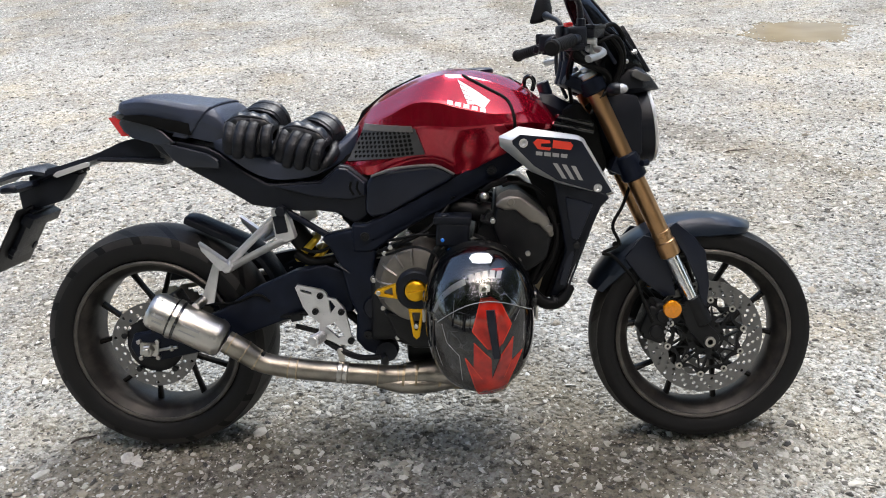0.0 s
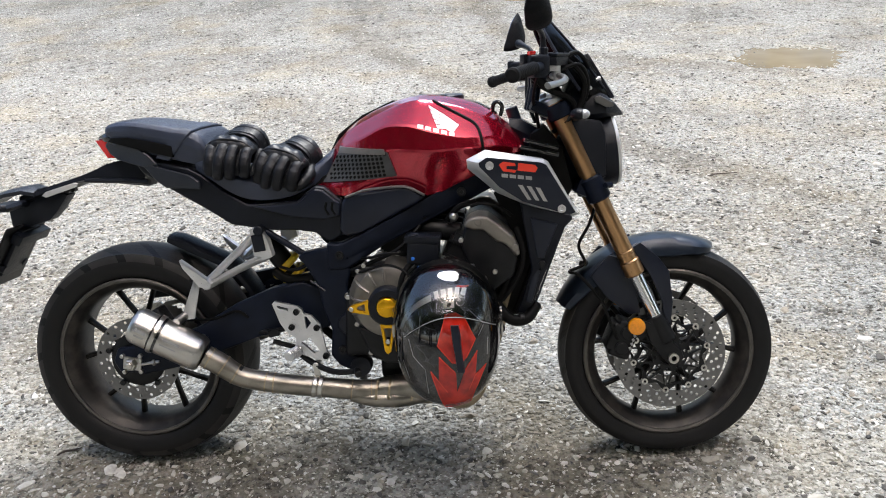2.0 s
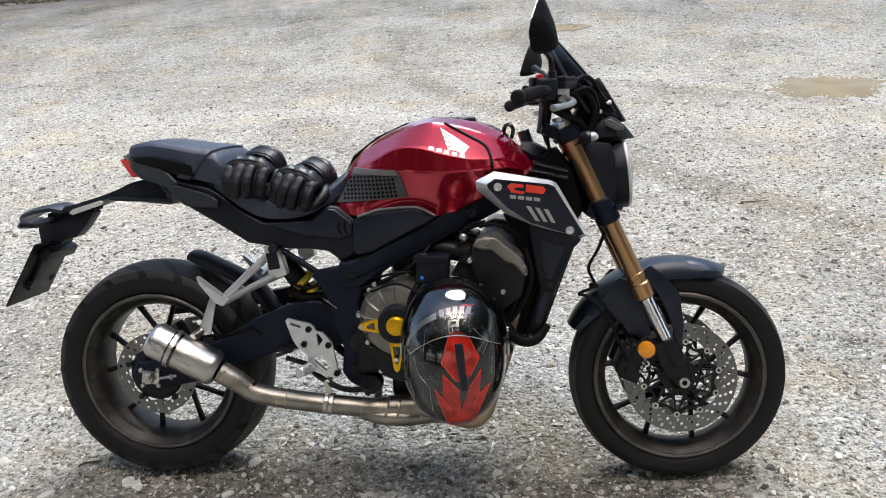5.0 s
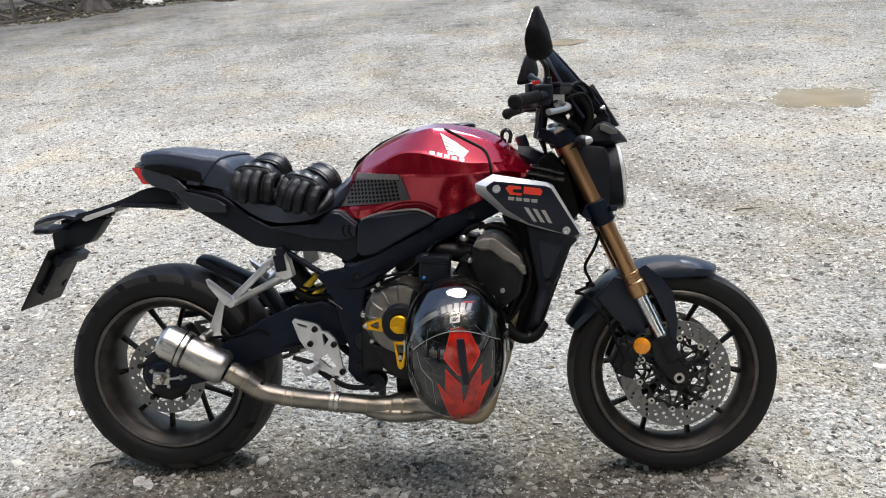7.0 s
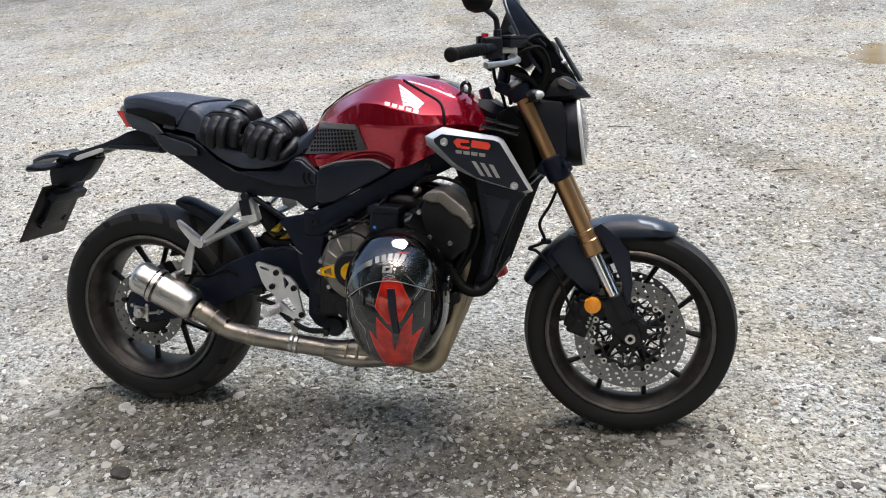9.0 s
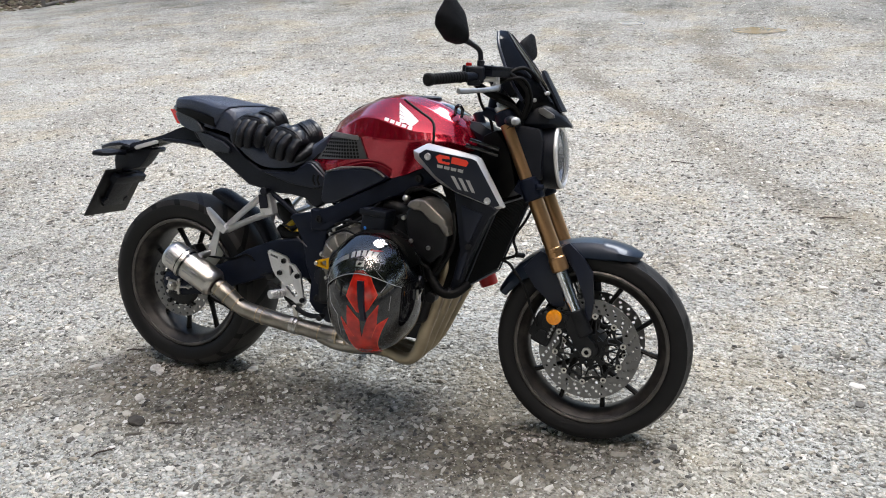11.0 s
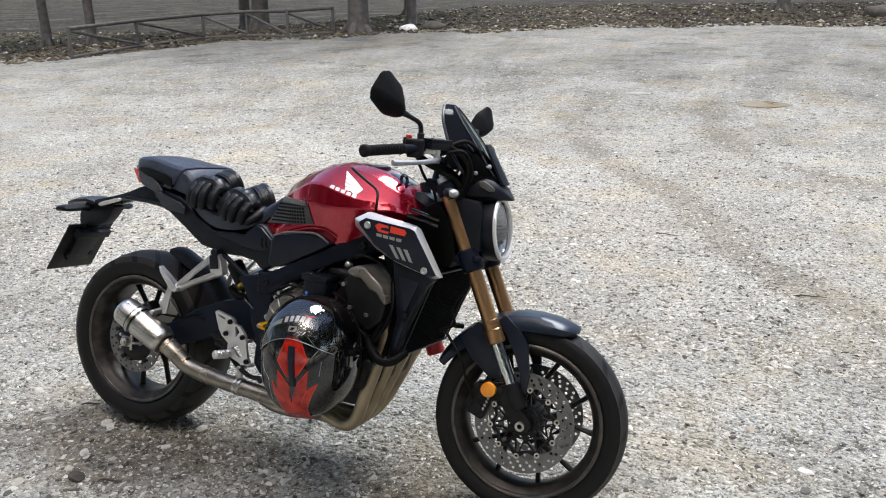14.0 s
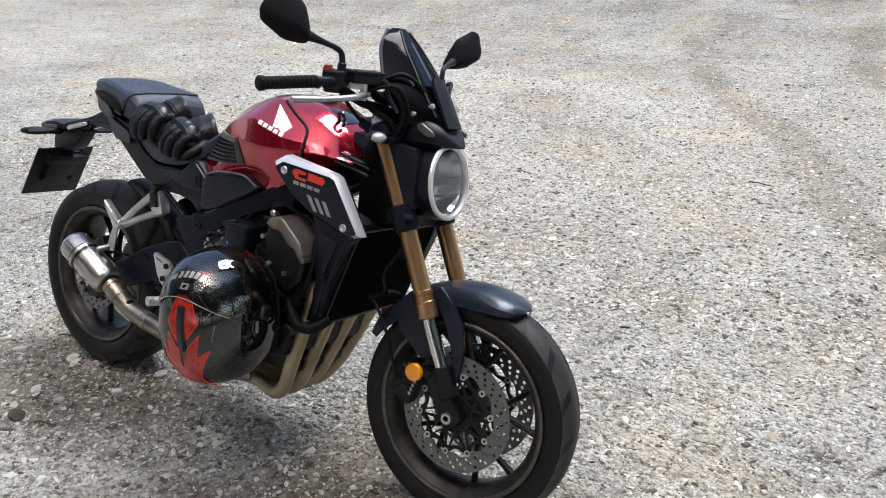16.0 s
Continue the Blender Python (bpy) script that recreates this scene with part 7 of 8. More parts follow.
def shell_line(pts, r=0.0011):
    """A fine printed line along the crown."""
    def make(bm):
        path = [(a[0] + (b[0] - a[0]) * f, a[1] + (b[1] - a[1]) * f) for a, b in zip(pts, pts[1:]) for f in (0, 0.2, 0.4, 0.6, 0.8)] + [pts[-1]]
        tube(bm, [(x, y, shell_height(x, y) + 0.0010) for x, y in path], r, 6, 1)
    return make


# the crest: an upper kite round the vent and a lower pair of wings, a little askew
KITE = ([(0.008, 0.084), (0.029, 0.086), (0.040, 0.020), (-0.012, 0.015)], [(0.029, 0.086), (0.049, 0.073), (0.071, 0.024), (0.040, 0.020)], [(-0.012, 0.015), (0.040, 0.020), (0.038, -0.030), (0.020, -0.026)], [(0.040, 0.020), (0.071, 0.024), (0.050, -0.016), (0.038, -0.030)])
WINGS = ([(-0.010, -0.011), (0.026, -0.050), (0.026, -0.100), (-0.013, -0.071)], [(0.046, -0.042), (0.074, -0.004), (0.068, -0.062), (0.026, -0.100)], [(-0.013, -0.071), (0.026, -0.100), (0.022, -0.158), (-0.006, -0.158)], [(0.026, -0.100), (0.068, -0.062), (0.047, -0.158), (0.022, -0.158)], [(-0.030, -0.046), (-0.013, -0.071), (-0.006, -0.158), (-0.017, -0.100)], [(0.092, -0.042), (0.068, -0.062), (0.047, -0.158), (0.063, -0.110)])
for q in KITE + WINGS:
    single("red_graphic", on_shell(q, 0.0012), helmet_red, helmet, "red printed graphic")
for q in ([(0.008, 0.084), (-0.012, 0.015), (0.020, -0.026)], [(0.049, 0.073), (0.071, 0.024), (0.050, -0.016)], [(-0.010, -0.011), (0.024, -0.048)], [(0.048, -0.042), (0.074, -0.004)], [(-0.030, -0.046), (-0.017, -0.100), (-0.006, -0.158), (0.022, -0.160), (0.047, -0.158), (0.063, -0.110), (0.092, -0.042)], [(-0.030, -0.046), (-0.013, -0.071), (0.004, -0.100)], [(0.092, -0.042), (0.068, -0.062), (0.052, -0.100)]):
    single("red_outline", shell_line(q, 0.0013), helmet_line, helmet)
for q in ([(-0.078, 0.025), (-0.069, -0.013), (-0.042, -0.042), (-0.039, -0.104)], [(-0.049, 0.079), (-0.053, 0.042)], [(0.061, 0.087), (0.090, 0.052), (0.078, 0.030)], [(-0.095, -0.03), (-0.082, -0.075)], [(0.098, 0.02), (0.095, -0.02)]):
    single("grey_line", shell_line(q, 0.0007), grey_mark, helmet)


def vent(bm):
    rows = []
    for k in range(13):
        y = 0.060 - 0.009 * k
        x = 0.027 + (0.060 - y) * 0.10
        w = 0.0100 * (0.85 + 0.15 * math.sin(math.pi * min(1, k / 8 + 0.2)))
        z = shell_height(x, y)
        rows.append([(x - w, y, z), (x - w * 0.85, y, z + 0.008), (x + w * 0.85, y, z + 0.008), (x + w, y, z)])
    loft(bm, rows)


single("top_vent", vent, satin_black, helmet, "black crown air vent")
# a pale arc over the brow, the sky's reflection put into the colour, a row of bars beside it and a small badge below
BROW = [(-0.098, 0.040), (-0.090, 0.060), (-0.078, 0.080), (-0.060, 0.098), (-0.034, 0.114), (-0.004, 0.124), (0.026, 0.128), (0.054, 0.123), (0.076, 0.108), (0.094, 0.086), (0.108, 0.062)]
BROW = [tuple(v) for v in spline(BROW, 3)]


def brow(bm, lo, hi, first, last, grow=0.0012):
    rows = []
    for k, (x, y) in list(enumerate(BROW))[first:last + 1]:
        u = k / (len(BROW) - 1)
        w = 0.0160 * math.sin(math.pi * (0.08 + 0.84 * u)) ** 0.6
        row = []
        for f in (lo, (lo + hi) / 2, hi):
            px, py = x * (1 + f * w / 0.13), y * (1 + f * w / 0.13)
            row.append((px * 1.004, py * 1.004, shell_height(px, py) + grow))
        rows.append(row)
    loft(bm, rows, caps=False, closed=False)


single("brow_swoosh", lambda bm: brow(bm, -0.5, 0.3, 1, 13), white_mark, helmet, "pale arc above the brow, a painted reflection")
for k in range(5):
    u = 14.2 + 1.5 * k
    x0, y0, x1, y1 = (float(np.interp(v, range(len(BROW)), [p[c] for p in BROW])) for v in (u, u + 0.5) for c in (0, 1))
    q = Vector((x1 - x0, y1 - y0)).normalized() * 0.0050
    r = Vector((-q.y, q.x)) * 1.35
    single("pale_bar", on_shell([(x0 - q.x - r.x, y0 - q.y - r.y), (x0 + q.x - r.x, y0 + q.y - r.y), (x0 + q.x + r.x, y0 + q.y + r.y), (x0 - q.x + r.x, y0 - q.y + r.y)], 0.0013, 3), white_mark, helmet)
single("red_flash", on_shell([(0.030, 0.1345), (0.052, 0.1310), (0.060, 0.1335), (0.034, 0.1375)], 0.0013, 4), helmet_line, helmet)
single("red_stripe", lambda bm: loft(bm, [[shell_point(radians(a), z, float(np.interp(z, [q for q, _ in SHELL], [s for _, s in SHELL])), 0.0014) for z in (-0.060, -0.054, -0.048)] for a in range(84, 46, -4)], caps=False, closed=False), helmet_red, helmet, "red stripe round the lower shell")
single("pale_badge", on_shell([(0.004, 0.094), (0.027, 0.0955), (0.027, 0.1090), (0.004, 0.1085)], 0.0013, 4), white_mark, helmet)
single("badge_mark", on_shell([(0.009, 0.0975), (0.018, 0.0980), (0.023, 0.1055), (0.012, 0.1050)], 0.0020, 3), gloss_black, helmet)


def visor_edge(x):
    """How high up the crown the raised visor's free edge lies."""
    return 0.078 - 4.2 * (x - 0.020) ** 2


VIS_Z = [z for z, _ in _fine]
VIS_S = [max(s, 0.004) for _, s in _fine]


def visor_column(a):
    """From the visor's back to its free edge, along one meridian of the shell."""
    at_z = lambda z: shell_point(a, z, float(np.interp(z, VIS_Z, VIS_S)), 0.0055)
    top = -0.010
    for z in np.linspace(-0.010, 0.1455, 1200):
        p = at_z(float(z))
        if p.y <= visor_edge(p.x):
            break
        top = float(z)
    return [at_z(-0.060 + (top + 0.060) * j / 16) for j in range(17)]


def visor(bm):
    loft(bm, [visor_column(radians(14 + 152 * i / 44)) for i in range(45)], caps=False, closed=False)


vis = single("visor", visor, visor_clear, helmet, "clear raised visor")


def visor_rim(bm):
    tube(bm, [visor_column(radians(14 + 152 * i / 44))[-1] for i in range(45)], 0.0009, 6, 1)


single("visor_edge", visor_rim, grey_mark, vis)
single("eye_port", lambda bm: (lambda rings: loft(bm, rings, caps=False, closed=False))([[shell_point(radians(28 + 124 * i / 24), z, float(np.interp(z, [q for q, _ in SHELL], [r for _, r in SHELL])), 0.0012) for i in range(25)] for z in (-0.055, -0.03, 0.0, 0.022)]), hose_black, helmet)
many("visor_pivot", [(lambda bm, s=s: (lathe(bm, [(s * 0.120, 0.022), (s * 0.130, 0.021), (s * 0.133, 0.012), (s * 0.133, 0)], (0, 0.035, -0.035), "x", 24))) for s in (-1, 1)], gloss_black, helmet)
many("pivot_latch", [(lambda bm, s=s: box(bm, (s * 0.129, 0.005, -0.005), (0.006, 0.03, 0.008), (0, 0, 0), 0.002)) for s in (-1, 1)], steel, helmet)


# ---- gloves lying on the rider's seat, fingers over its edge ----
def glove(at, turn, swing):
    """A short black leather glove: knuckles at its origin, fingers forward along -y and down, cuff behind, open to the side."""
    g = thing("glove", "black leather motorcycle glove with hard knuckles lying on the seat", "glove", BIKE @ pose(*at, *turn), "gloves on the seat")
    path = spline([(0.010, -0.006), (-0.012, -0.001), (-0.032, -0.006), (-0.048, -0.020), (-0.056, -0.040), (-0.058, -0.060), (-0.054, -0.074), (-0.046, -0.082)], 4)
    n = len(path)
    for k, (ln, dx, lift) in enumerate(((0.88, -0.0500, -0.005), (1.04, -0.0168, 0.0), (1.0, 0.0166, 0.0), (0.86, 0.0492, -0.004))):
        def along_finger(i):
            y, z = path[i]
            (y0, z0), (y1, z1) = path[max(0, i - 1)], path[min(n - 1, i + 1)]
            t = Vector((0, y1 - y0, z1 - z0)).normalized()
            u = i / (n - 1)
            return Vector((dx * (1.0 - 0.08 * u) + 0.004 * math.sin(2.2 * u + 1.7 * k), y * ln, z * ln + lift)), Vector((0, -t.z, t.y)) * (1 if t.y < 0 else 1), u

        def finger(bm):
            rings = []
            for i in range(n):
                c, up, u = along_finger(i)
                end = 0.62 if i == n - 1 else 0.86 if i == n - 2 else 1.0
                joint = max(math.exp(-((u - 0.46) / 0.030) ** 2), math.exp(-((u - 0.72) / 0.028) ** 2))
                wide = 0.0158 * (1 - 0.18 * u ** 3) * end * (1 - 0.05 * joint)
                high = 0.0140 * (1 - 0.22 * u ** 2) * end * (1 - 0.20 * joint)
                rings.append([c + Vector((math.copysign(abs(math.cos(a)) ** 0.80, math.cos(a)) * wide, 0, 0)) - up * math.copysign(abs(math.sin(a)) ** 0.90, math.sin(a)) * high for a in (2 * math.pi * j / 22 for j in range(22))])
            loft(bm, rings)

        single("finger", finger, leather, g)

        def piping(bm):
            for s in (-1, 1):
                tube(bm, [along_finger(i)[0] + Vector((s * 0.0122, 0, 0)) - along_finger(i)[1] * (-0.0112 if along_finger(i)[1].y < 0 else 0.0112) for i in range(5, n - 4, 2)], 0.0008, 6, 1)

        single("piping", piping, leather, g)
    single("finger_web", lambda bm: loft(bm, [[(a * 0.058 * (1 - 0.10 * i / n), y * 0.94 + 0.008 + b * 0.003, (z - 0.006) * 0.94 + c * 0.007) for a, b, c in ((-1, 0, 0), (-0.9, -1, 0.9), (0.9, -1, 0.9), (1, 0, 0), (0.9, 1, -0.9), (-0.9, 1, -0.9))] for i, (y, z) in enumerate(path[:-6])]), leather, g)

    def guard_shell(bm):
        """A hard domed band over the knuckles, swelling over each."""
        rows = []
        for i in range(37):
            x = -0.060 + 0.120 * i / 36
            swell = 1 + 0.07 * math.cos(2 * math.pi * (x + 0.0335) / 0.0335)
            end = max(0.12, 1 - (abs(x) / 0.061) ** 4) ** 0.5
            rows.append([(x, -0.014 - 0.10 * x * x / 0.06 + 0.029 * math.cos(a) * end, -0.002 + 0.0275 * math.sin(a) * end * swell - 1.6 * x * x) for a in (math.pi * (-0.15 + 1.30 * j / 12) for j in range(13))])
        loft(bm, rows)

    single("knuckle_guard", guard_shell, knuckle_shell, g, "hard glossy black knuckle guard")
    single("seam_band", lambda bm: tube(bm, [(-0.062, -0.034, -0.006), (-0.034, -0.038, 0.010), (0.0, -0.039, 0.014), (0.034, -0.038, 0.010), (0.062, -0.034, -0.006)], 0.0030, 8, 5), leather, g)
    single("thumb", lambda bm: tube(bm, [(0.050, 0.030, -0.012), (0.066, 0.010, -0.022), (0.072, -0.012, -0.038), (0.066, -0.030, -0.058), (0.058, -0.038, -0.070)], [0.020, 0.0175, 0.0150, 0.0125, 0.007], 14, 5), leather, g)

    def ring(c, axis, w, h, bottom=1.0):
        side = axis.cross(Vector((0, 0, 1))).normalized()
        up = side.cross(axis)
        out = []
        for i in range(36):
            a = 2 * math.pi * i / 36
            s, q = math.cos(a), math.sin(a)
            v = c + side * math.copysign(abs(s) ** 0.85, s) * w + up * math.copysign(abs(q) ** 0.85, q) * h * (bottom if q < 0 else 1.0)
            out.append(v + (side * s + up * q) * 0.0030 * noise.noise(v * 34 + Vector((at[0] * 50, 0, 0))))
        return out

    fwd = Vector((0, 1, 0))
    tip = Vector((math.sin(radians(swing)), math.cos(radians(swing)), 0.55)).normalized()
    back = [(Vector((0, -0.016, -0.006)), fwd, 0.058, 0.014), (Vector((0, 0.004, -0.004)), fwd, 0.061, 0.024), (Vector((0.001, 0.022, 0.0)), (fwd * 2 + tip).normalized(), 0.060, 0.031), (Vector((0.005, 0.040, 0.006)), (fwd + tip).normalized(), 0.058, 0.037)]
    single("back_and_palm", lambda bm: loft(bm, [ring(*r) for r in back]), leather, g)
    c0 = Vector((0.010, 0.028, -0.006))
    tube_of = [(0.000, 0.056, 0.044), (0.012, 0.056, 0.046), (0.026, 0.057, 0.048), (0.040, 0.058, 0.049), (0.045, 0.058, 0.049), (0.047, 0.056, 0.047), (0.043, 0.0540, 0.0450), (0.024, 0.051, 0.041), (0.004, 0.045, 0.034)]
    single("cuff", lambda bm: loft(bm, [ring(c0 + tip * d, tip, w, h, 0.9) for d, w, h in tube_of]), leather, g, "open leather cuff")
    single("cuff_hem", lambda bm: loft(bm, [ring(c0 + tip * d, tip, w, h, 0.9) for d, w, h in ((0.031, 0.0575, 0.0482), (0.033, 0.0592, 0.0500), (0.043, 0.0598, 0.0506), (0.045, 0.0586, 0.0496))], caps=False), glove_panel, g)
    single("cuff_strap", lambda bm: loft(bm, [ring(c0 + tip * d, tip, w, h, 0.9)[2:16] for d, w, h in ((0.006, 0.0565, 0.0460), (0.007, 0.0578, 0.0474), (0.020, 0.0588, 0.0494), (0.021, 0.0574, 0.0480))], caps=False, closed=False), glove_panel, g)
    return g


glove((0.326, -0.096, 0.880), (-8, 6, -4), 14)
glove((0.462, -0.096, 0.848), (-8, 15, -12), 20)

# ---- puddles, twigs, fence and trees ----
water, _n, _l, _p = node_mat("muddy_water")
_tc = _n.new("ShaderNodeTexCoord")
_wv = _n.new("ShaderNodeTexNoise")
_wv.inputs["Scale"].default_value = 4
_l.new(_tc.outputs["Object"], _wv.inputs["Vector"])
_wr = ramp_of(_n, [(0.3, (0.175, 0.140, 0.080)), (0.7, (0.235, 0.190, 0.118))])
_l.new(_wv.outputs[0], _wr.inputs[0])
_l.new(_wr.outputs[0], _p.inputs["Base Color"])
_p.inputs["Roughness"].default_value = 0.10
_p.inputs["Specular IOR Level"].default_value = 0.10
for i, (px, py, a, b) in enumerate(PUDDLES):
    level = float(rise(np.array(px), np.array(py))) - 0.0125

    def pool(bm):
        ring = [bm.verts.new((px + a * (1.0 + 0.10 * math.sin(3 * t + i) + 0.07 * math.sin(7 * t + 2 * i)) * math.cos(t) * 1.25, py + b * 1.25 * (1.0 + 0.10 * math.sin(4 * t + i)) * math.sin(t), level)) if i == 0 else bm.verts.new((px + a * (1.0 + 0.10 * math.sin(3 * t + i)) * math.cos(t), py + b * (1.0 + 0.12 * math.sin(4 * t + i)) * math.sin(t), float(rise(np.array(px), np.array(py + b * math.sin(t)))) + 0.010)) for t in (2 * math.pi * k / 60 for k in range(60))]
        bm.faces.new(ring)

    tagged(single("puddle", pool, water, None), "shallow puddle of tan muddy water in the gravel", "puddle", kind="structure")

litter_mat, _n, _l, _p = node_mat("leaf_litter")
_g = _n.new("ShaderNodeNewGeometry")
_lr = ramp_of(_n, [(0.0, (0.016, 0.013, 0.010)), (0.35, (0.050, 0.040, 0.030)), (0.65, (0.095, 0.078, 0.058)), (0.86, (0.055, 0.068, 0.028)), (0.95, (0.20, 0.18, 0.15)), (1.0, (0.34, 0.32, 0.28))])
_l.new(_g.outputs["Random Per Island"], _lr.inputs[0])
_l.new(_lr.outputs[0], _p.inputs["Base Color"])
_p.inputs["Roughness"].default_value, _p.inputs["Specular IOR Level"].default_value = 0.9, 0.15
_r = np.random.default_rng(31)
_x = _r.uniform(-24, 18, 34000)
_y = edge_y(_x) - 0.9 + 16 * _r.random(len(_x)) ** 1.3
scatter("leaf_litter", _x, _y, 0.022 + 0.060 * _r.random(len(_x)) ** 2.0, litter_mat, "dead leaves and bits of bark on the wood's floor", "leaf litter", 12, 0.3, True)

bark = surface("bark", (0.066, 0.060, 0.054), 0.9, 0, 0.45, 6, 1.0, 45)
wood = surface("weathered_rail", (0.062, 0.058, 0.053), 0.85, 0, 0.3, 8, 0.8, 60)
twig_mat = surface("dry_twig", (0.055, 0.042, 0.034), 0.85, 0, 0.3, 60, 0.5, 200)


def twig(x, y, length, turn, bendy):
    z = float(ground_z(np.array(x), np.array(y))) + 0.006
    c, s = math.cos(turn), math.sin(turn)
    ob = single("twig", lambda bm: tube(bm, [(length * t * c - bendy * math.sin(math.pi * (t + 0.5)) * s, length * t * s + bendy * math.sin(math.pi * (t + 0.5)) * c, 0.001 + 0.003 * (k % 2)) for k, t in enumerate((-0.5, -0.2, 0.15, 0.5))], [0.0022, 0.0034, 0.003, 0.0018], 7, 4), twig_mat, None)
    ob.location = (x, y, z)
    tagged(ob, "thin dry brown twig lying on the gravel", "twig", "twigs on the gravel")


for row in ((1.52, 4.12, 0.16, 0.12, 0.012), (0.16, 0.98, 0.16, 0.5, 0.010), (0.62, 1.15, 0.09, -0.6, 0.005), (-0.62, 1.62, 0.08, 0.2, 0.004), (2.2, 3.0, 0.10, 1.1, 0.006), (-0.72, 1.42, 0.07, 0.9, 0.008), (-0.37, 1.27, 0.09, 0.35, 0.010), (-0.42, 1.20, 0.06, 1.3, 0.006), (0.17, 1.38, 0.11, 0.55, 0.010), (-0.53, 1.15, 0.10, 0.15, 0.012), (-0.60, 1.10, 0.05, -0.5, 0.004), (0.73, 5.02, 0.14, -0.2, 0.012), (-1.05, 2.02, 0.07, 0.4, 0.006), (1.75, 2.35, 0.06, -0.3, 0.004)):
    twig(*row)


def loose_stone(x, y, size, tone, what):
    """A broken stone with flat faces, half bedded in the gravel."""
    def make(bm):
        bmesh.ops.create_icosphere(bm, subdivisions=2, radius=1)
        for v in bm.verts:
            v.co *= 1 + 0.30 * noise.noise(v.co * 1.3 + Vector((x * 9, y * 9, 0)))
            v.co = Vector((v.co.x * size, v.co.y * size * 0.72, max(v.co.z, -0.4) * size * 0.42))

    ob = single("stone", make, surface("loose_stone", tone, 0.9, 0, 0.25, 60, 0.6, 220, spec=0.2), None, sharp=12)
    ob.location, ob.rotation_euler = (x, y, float(ground_z(np.array(x), np.array(y))) + size * 0.10), (0, 0, 7 * x + y)
    tagged(ob, what, "stone", "larger stones on the gravel")


for x, y, size, tone, what in ((-0.745, 1.61, 0.034, (0.060, 0.055, 0.048), "flat dark grey stone half sunk in the gravel"), (-0.900, 1.93, 0.026, (0.55, 0.54, 0.50), "pale broken limestone lying on the gravel"), (-0.862, 1.905, 0.018, (0.58, 0.57, 0.53), "small pale limestone lying on the gravel"), (-0.820, 1.73, 0.022, (0.52, 0.50, 0.45), "pale broken limestone lying on the gravel")):
    loose_stone(x, y, size, tone, what)

EDGE_ROCKS = [(-6.95, 19.5, 0.16, (0.62, 0.61, 0.58)), (-6.45, 19.9, 0.20, (0.07, 0.065, 0.055)), (3.9, 25.0, 0.35, (0.06, 0.052, 0.045))]
for rx, ry, rr, tone in EDGE_ROCKS:
    rock_mat = surface("edge_rock", tone, 0.9, 0, 0.3, 12, 0.8, 60)

    def rock(bm):
        bmesh.ops.create_icosphere(bm, subdivisions=3, radius=1)
        for v in bm.verts:
            v.co *= 1 + 0.22 * noise.noise(v.co * 1.4 + Vector((rx, ry, 0)))
            v.co = Vector((v.co.x * rr * 1.4, v.co.y * rr, v.co.z * rr * 0.6))

    ob = single("rock", rock, rock_mat, None)
    ob.location = (rx, ry, float(rise(np.array(rx), np.array(ry))) + rr * 0.25)
    tagged(ob, "weathered rock lying at the edge of the yard", "rock", "rocks at the edge")


def gz(x, y):
    return float(rise(np.array(float(x)), np.array(float(y))))


POSTS = [(-11.9, 13.75), (-12.4, 16.4), (-12.0, 18.4), (-10.8, 18.5), (-9.1, 17.5), (-8.45, 18.5)]
fence = thing("wooden_fence", "weathered round-rail wooden fence with slanting braces at the yard's edge", "fence", pose(POSTS[0][0], POSTS[0][1], gz(*POSTS[0])))
_f0 = Vector((POSTS[0][0], POSTS[0][1], gz(*POSTS[0])))
_P = [Vector((x, y, gz(x, y) + -0.01)) - _f0 for i, (x, y) in enumerate(POSTS)]
for i, p in enumerate(_P):
    single("post", lambda bm: rod(bm, p + Vector((0, 0, -0.4)), p + Vector((0, 0, 0.64)), 0.040, 12, 0.038), wood, fence)
for i in range(5):
    a, b = _P[i], _P[i + 1]
    u = Vector((0, 0, 1))
    single("top_rail", lambda bm: rod(bm, a + u * 0.60, b + u * 0.60, 0.042, 10), wood, fence)
    single("bottom_rail", lambda bm: rod(bm, a + u * 0.04, b + u * 0.04, 0.036, 10), wood, fence)
    single("brace", lambda bm: rod(bm, a + u * 0.56, b + u * 0.08, 0.030, 10), wood, fence)

leaf_mat, _n, _l, _p = node_mat("leaves")
_g = _n.new("ShaderNodeNewGeometry")
_lr = ramp_of(_n, [(0.0, (0.034, 0.052, 0.020)), (0.6, (0.066, 0.090, 0.034)), (1.0, (0.11, 0.125, 0.055))])
_l.new(_g.outputs["Random Per Island"], _lr.inputs[0])
_l.new(_lr.outputs[0], _p.inputs["Base Color"])
_p.inputs["Roughness"].default_value = 0.6


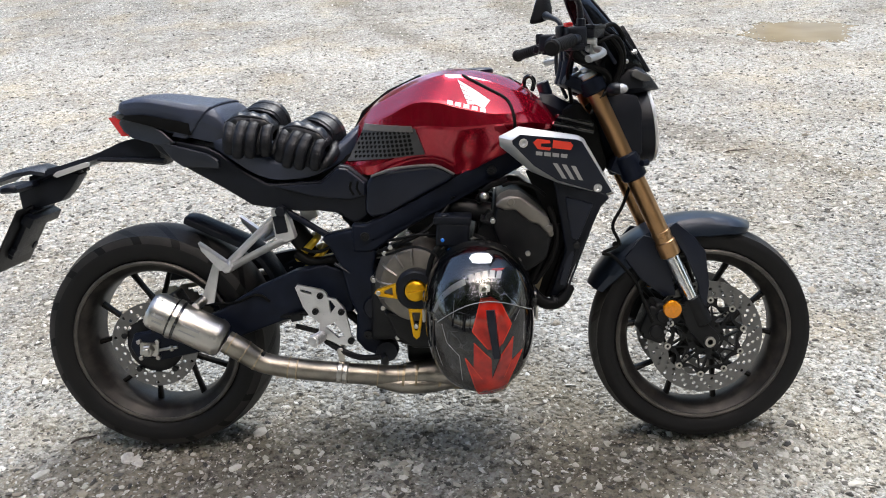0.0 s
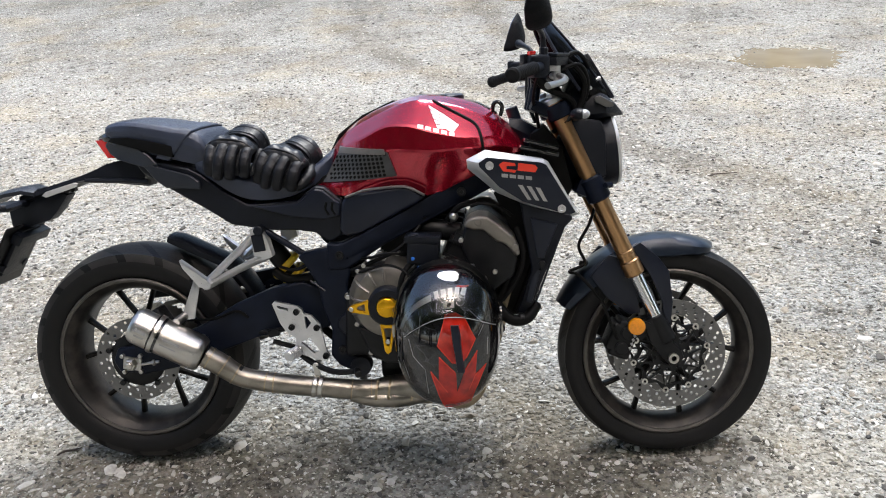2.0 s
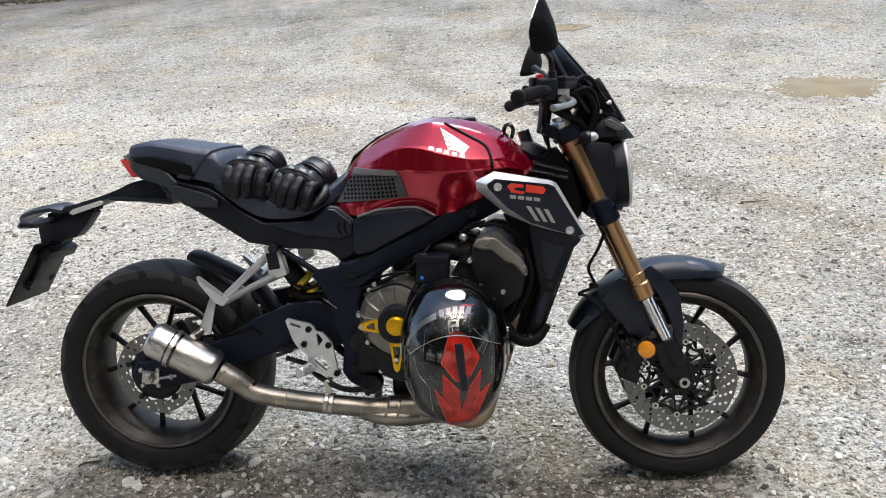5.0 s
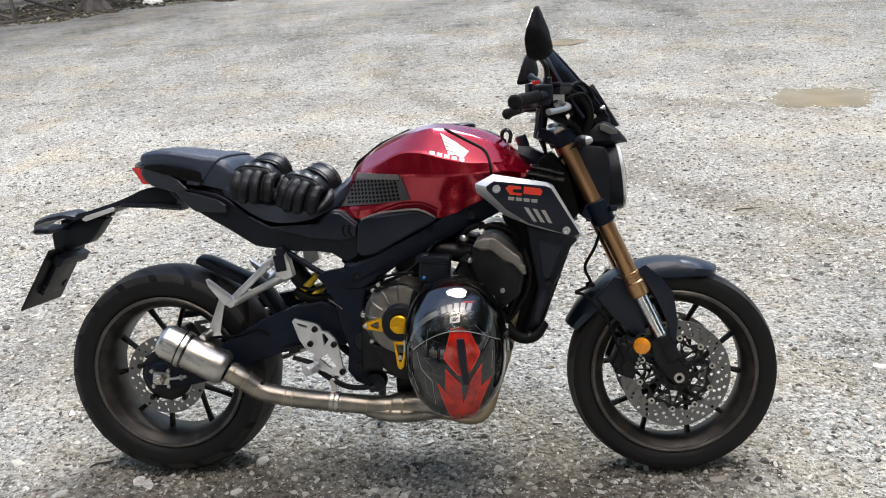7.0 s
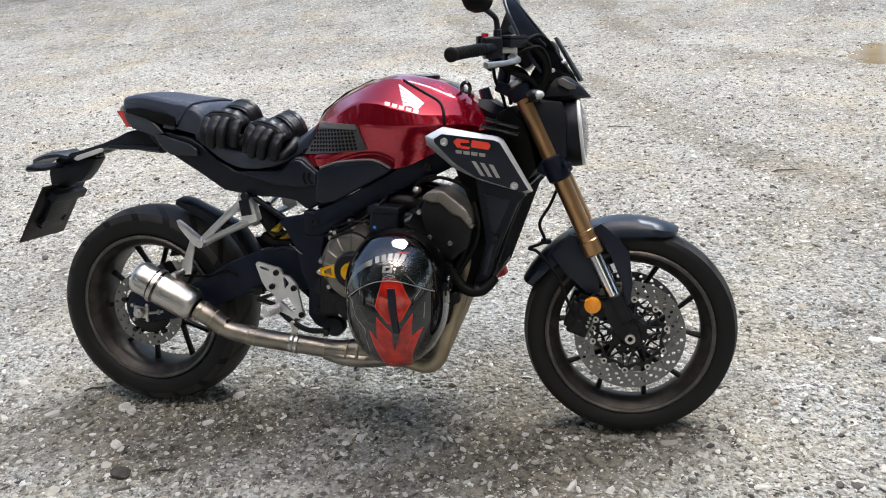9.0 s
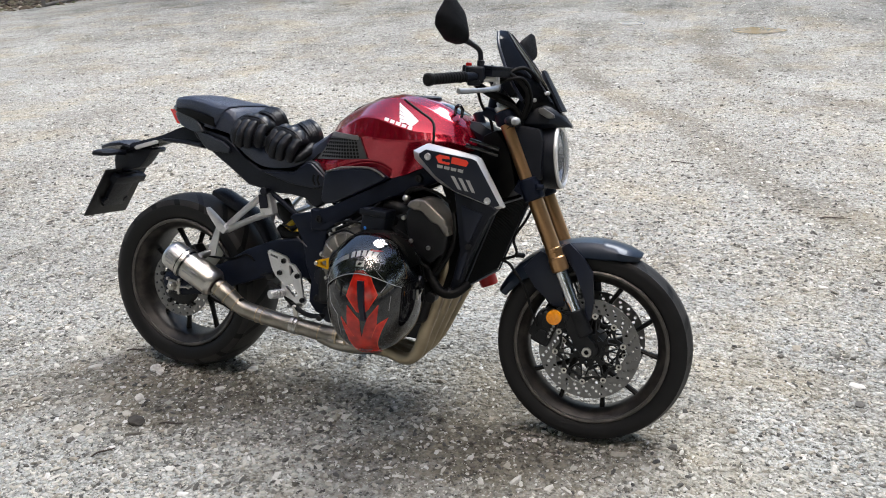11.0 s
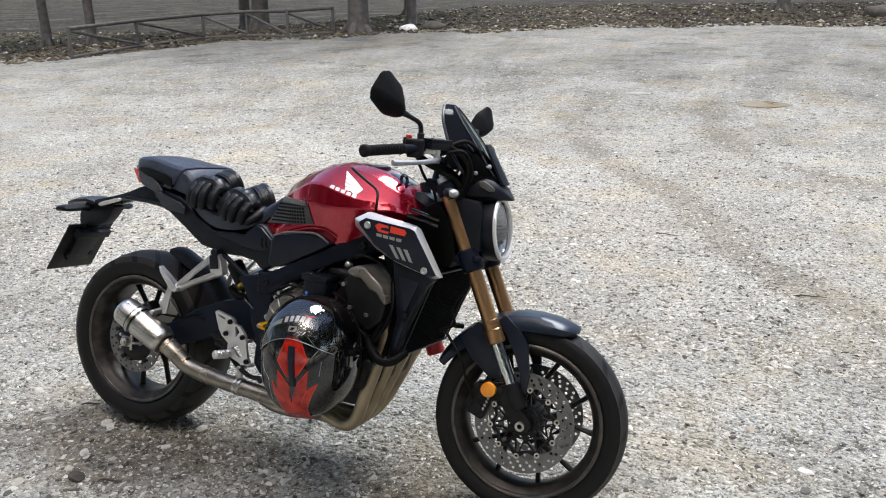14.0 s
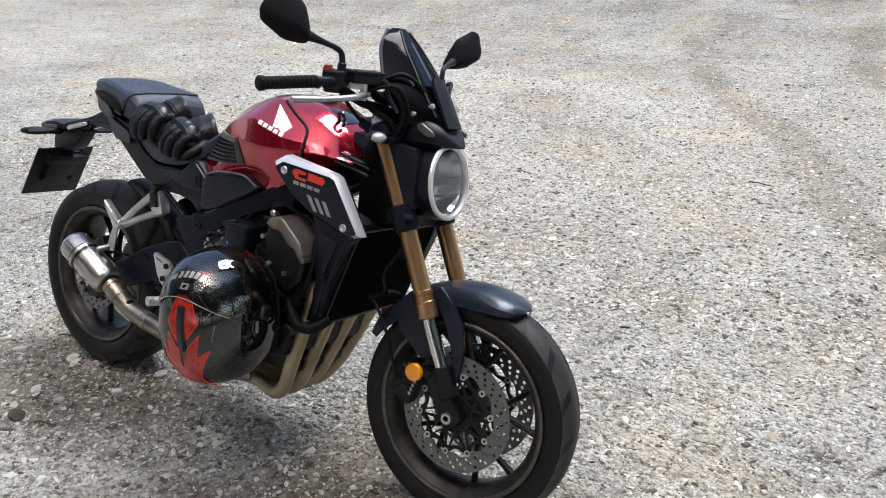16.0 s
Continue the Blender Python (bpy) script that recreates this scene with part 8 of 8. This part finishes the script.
def crown_mesh(height, spread, seed, clumps=64, per=150, low=0.38, leaf=0.05):
    """Leaves in clumps about the limbs' ends, leaving gaps between them."""
    rng = np.random.default_rng(seed)
    co, faces = [], []
    for c in range(clumps):
        a, q = rng.uniform(0, 2 * np.pi), rng.random() ** 0.6
        h = rng.uniform(low, 1.0)
        wide = spread * (0.35 + 0.65 * math.sin(math.pi * max(0, min(1, (h - low + 0.08) / (1.1 - low)))))
        centre = np.array([math.cos(a) * q * wide, math.sin(a) * q * wide, height * h])
        r = rng.uniform(0.35, 0.8) * spread * 0.30
        pts = centre + rng.normal(0, 1, (per, 3)) * np.array([r, r, r * 0.6])
        for p in pts:
            u, v = rng.normal(0, 1, 3), rng.normal(0, 1, 3)
            u /= np.linalg.norm(u)
            v = np.cross(u, v)
            v /= np.linalg.norm(v)
            s = rng.uniform(leaf, leaf * 2.2)
            k = len(co)
            co += [p - u * s, p + v * s * 0.5, p + u * s, p - v * s * 0.5]
            faces.append((k, k + 1, k + 2, k + 3))
    me = bpy.data.meshes.new("crown")
    me.from_pydata([tuple(c) for c in co], [], faces)
    me.materials.append(leaf_mat)
    return me


def tree(name, x, y, height, girth, spread, seed, lean=0.0, low=0.38, clumps=64):
    rng = np.random.default_rng(seed)
    t = thing(name, "tall tree with furrowed grey-brown trunk, at the yard's edge or added out of view", "tree", pose(x, y, gz(x, y) - 0.05), "trees round the yard")

    def trunk(bm):
        tube(bm, [(0, 0, -0.3), (0.02, 0.0, 0.25), (lean * 0.1, 0.03, height * 0.25), (lean * 0.3, -0.06, height * 0.55), (lean * 0.5, 0.05, height * 0.9)], [girth * 1.75, girth * 1.15, girth * 0.95, girth * 0.65, girth * 0.12], 16, 6)
        for k in range(5):
            a = 2 * math.pi * k / 5 + rng.uniform(-0.4, 0.4)
            tube(bm, [(math.cos(a) * girth * 0.5, math.sin(a) * girth * 0.5, 0.28), (math.cos(a) * girth * 1.5, math.sin(a) * girth * 1.5, 0.05), (math.cos(a) * girth * 2.4, math.sin(a) * girth * 2.4, -0.08)], [girth * 0.45, girth * 0.38, girth * 0.15], 8, 4)
        for k in range(9):
            a, h = rng.uniform(0, 2 * math.pi), height * rng.uniform(0.38, 0.85)
            r = spread * rng.uniform(0.5, 0.9)
            tube(bm, [(0, 0, h), (math.cos(a) * r * 0.5, math.sin(a) * r * 0.5, h + r * 0.22), (math.cos(a) * r, math.sin(a) * r, h + r * 0.5)], [girth * 0.33, girth * 0.2, girth * 0.05], 8, 4)

    single("trunk", trunk, bark, t)
    c = new("crown", crown_mesh(height, spread, seed, clumps, 150 if low > 0.3 else 32, low, 0.05 if low > 0.3 else 0.155))
    c.parent = t
    return t


# trees at the far edge, some of them unseen and added for shade, then the wood's edge behind the camera, which the
# helmet mirrors
KINDS = [tree("tree", -8.1, 19.1, 8.5, 0.23, 3.4, 11), tree("tree", -7.5, 21.0, 8.0, 0.12, 3.2, 12), tree("tree", 1.5, 29.0, 9.0, 0.17, 3.8, 14), tree("tree", -3.0, -4.8, 10.0, 0.19, 4.0, 22, 0.0, 0.29, 46)]
for i, (x, y, k) in enumerate(((-12.6, 22.0, 0), (-15.6, 18.5, 1), (-17.2, 18.6, 1), (-15.0, 25.0, 2), (8.5, 26.0, 0), (-10.0, 27.0, 2), (13, 25, 2), (-20, 14, 2), (5.5, 33, 2),
                              # (9.5, 2.2) to (15.5, 3.0): unseen trees, added to darken reflections on front faces
                              (-6.2, -3.0, 3), (2.9, -4.6, 3), (6.4, -3.6, 3), (9.8, -1.5, 3), (-10, -1.0, 3), (-0.2, -9.0, 2), (4.6, -8.0, 2), (-5.0, -7.5, 2), (9.5, 2.2, 3), (11.5, 6.5, 3), (14.0, 10.5, 3), (15.5, 3.0, 3), *((-26 + 4.3 * k + 1.2 * math.sin(5 * k), -10.5 - 2.5 * math.cos(3 * k), 3) for k in range(13)), *((-30 + 5.1 * k, -17 - 3 * math.cos(2 * k), 3) for k in range(12)))):
    copy_thing(KINDS[k], pose(x, y, gz(x, y) - 0.05, 0, 0, 67 * i))
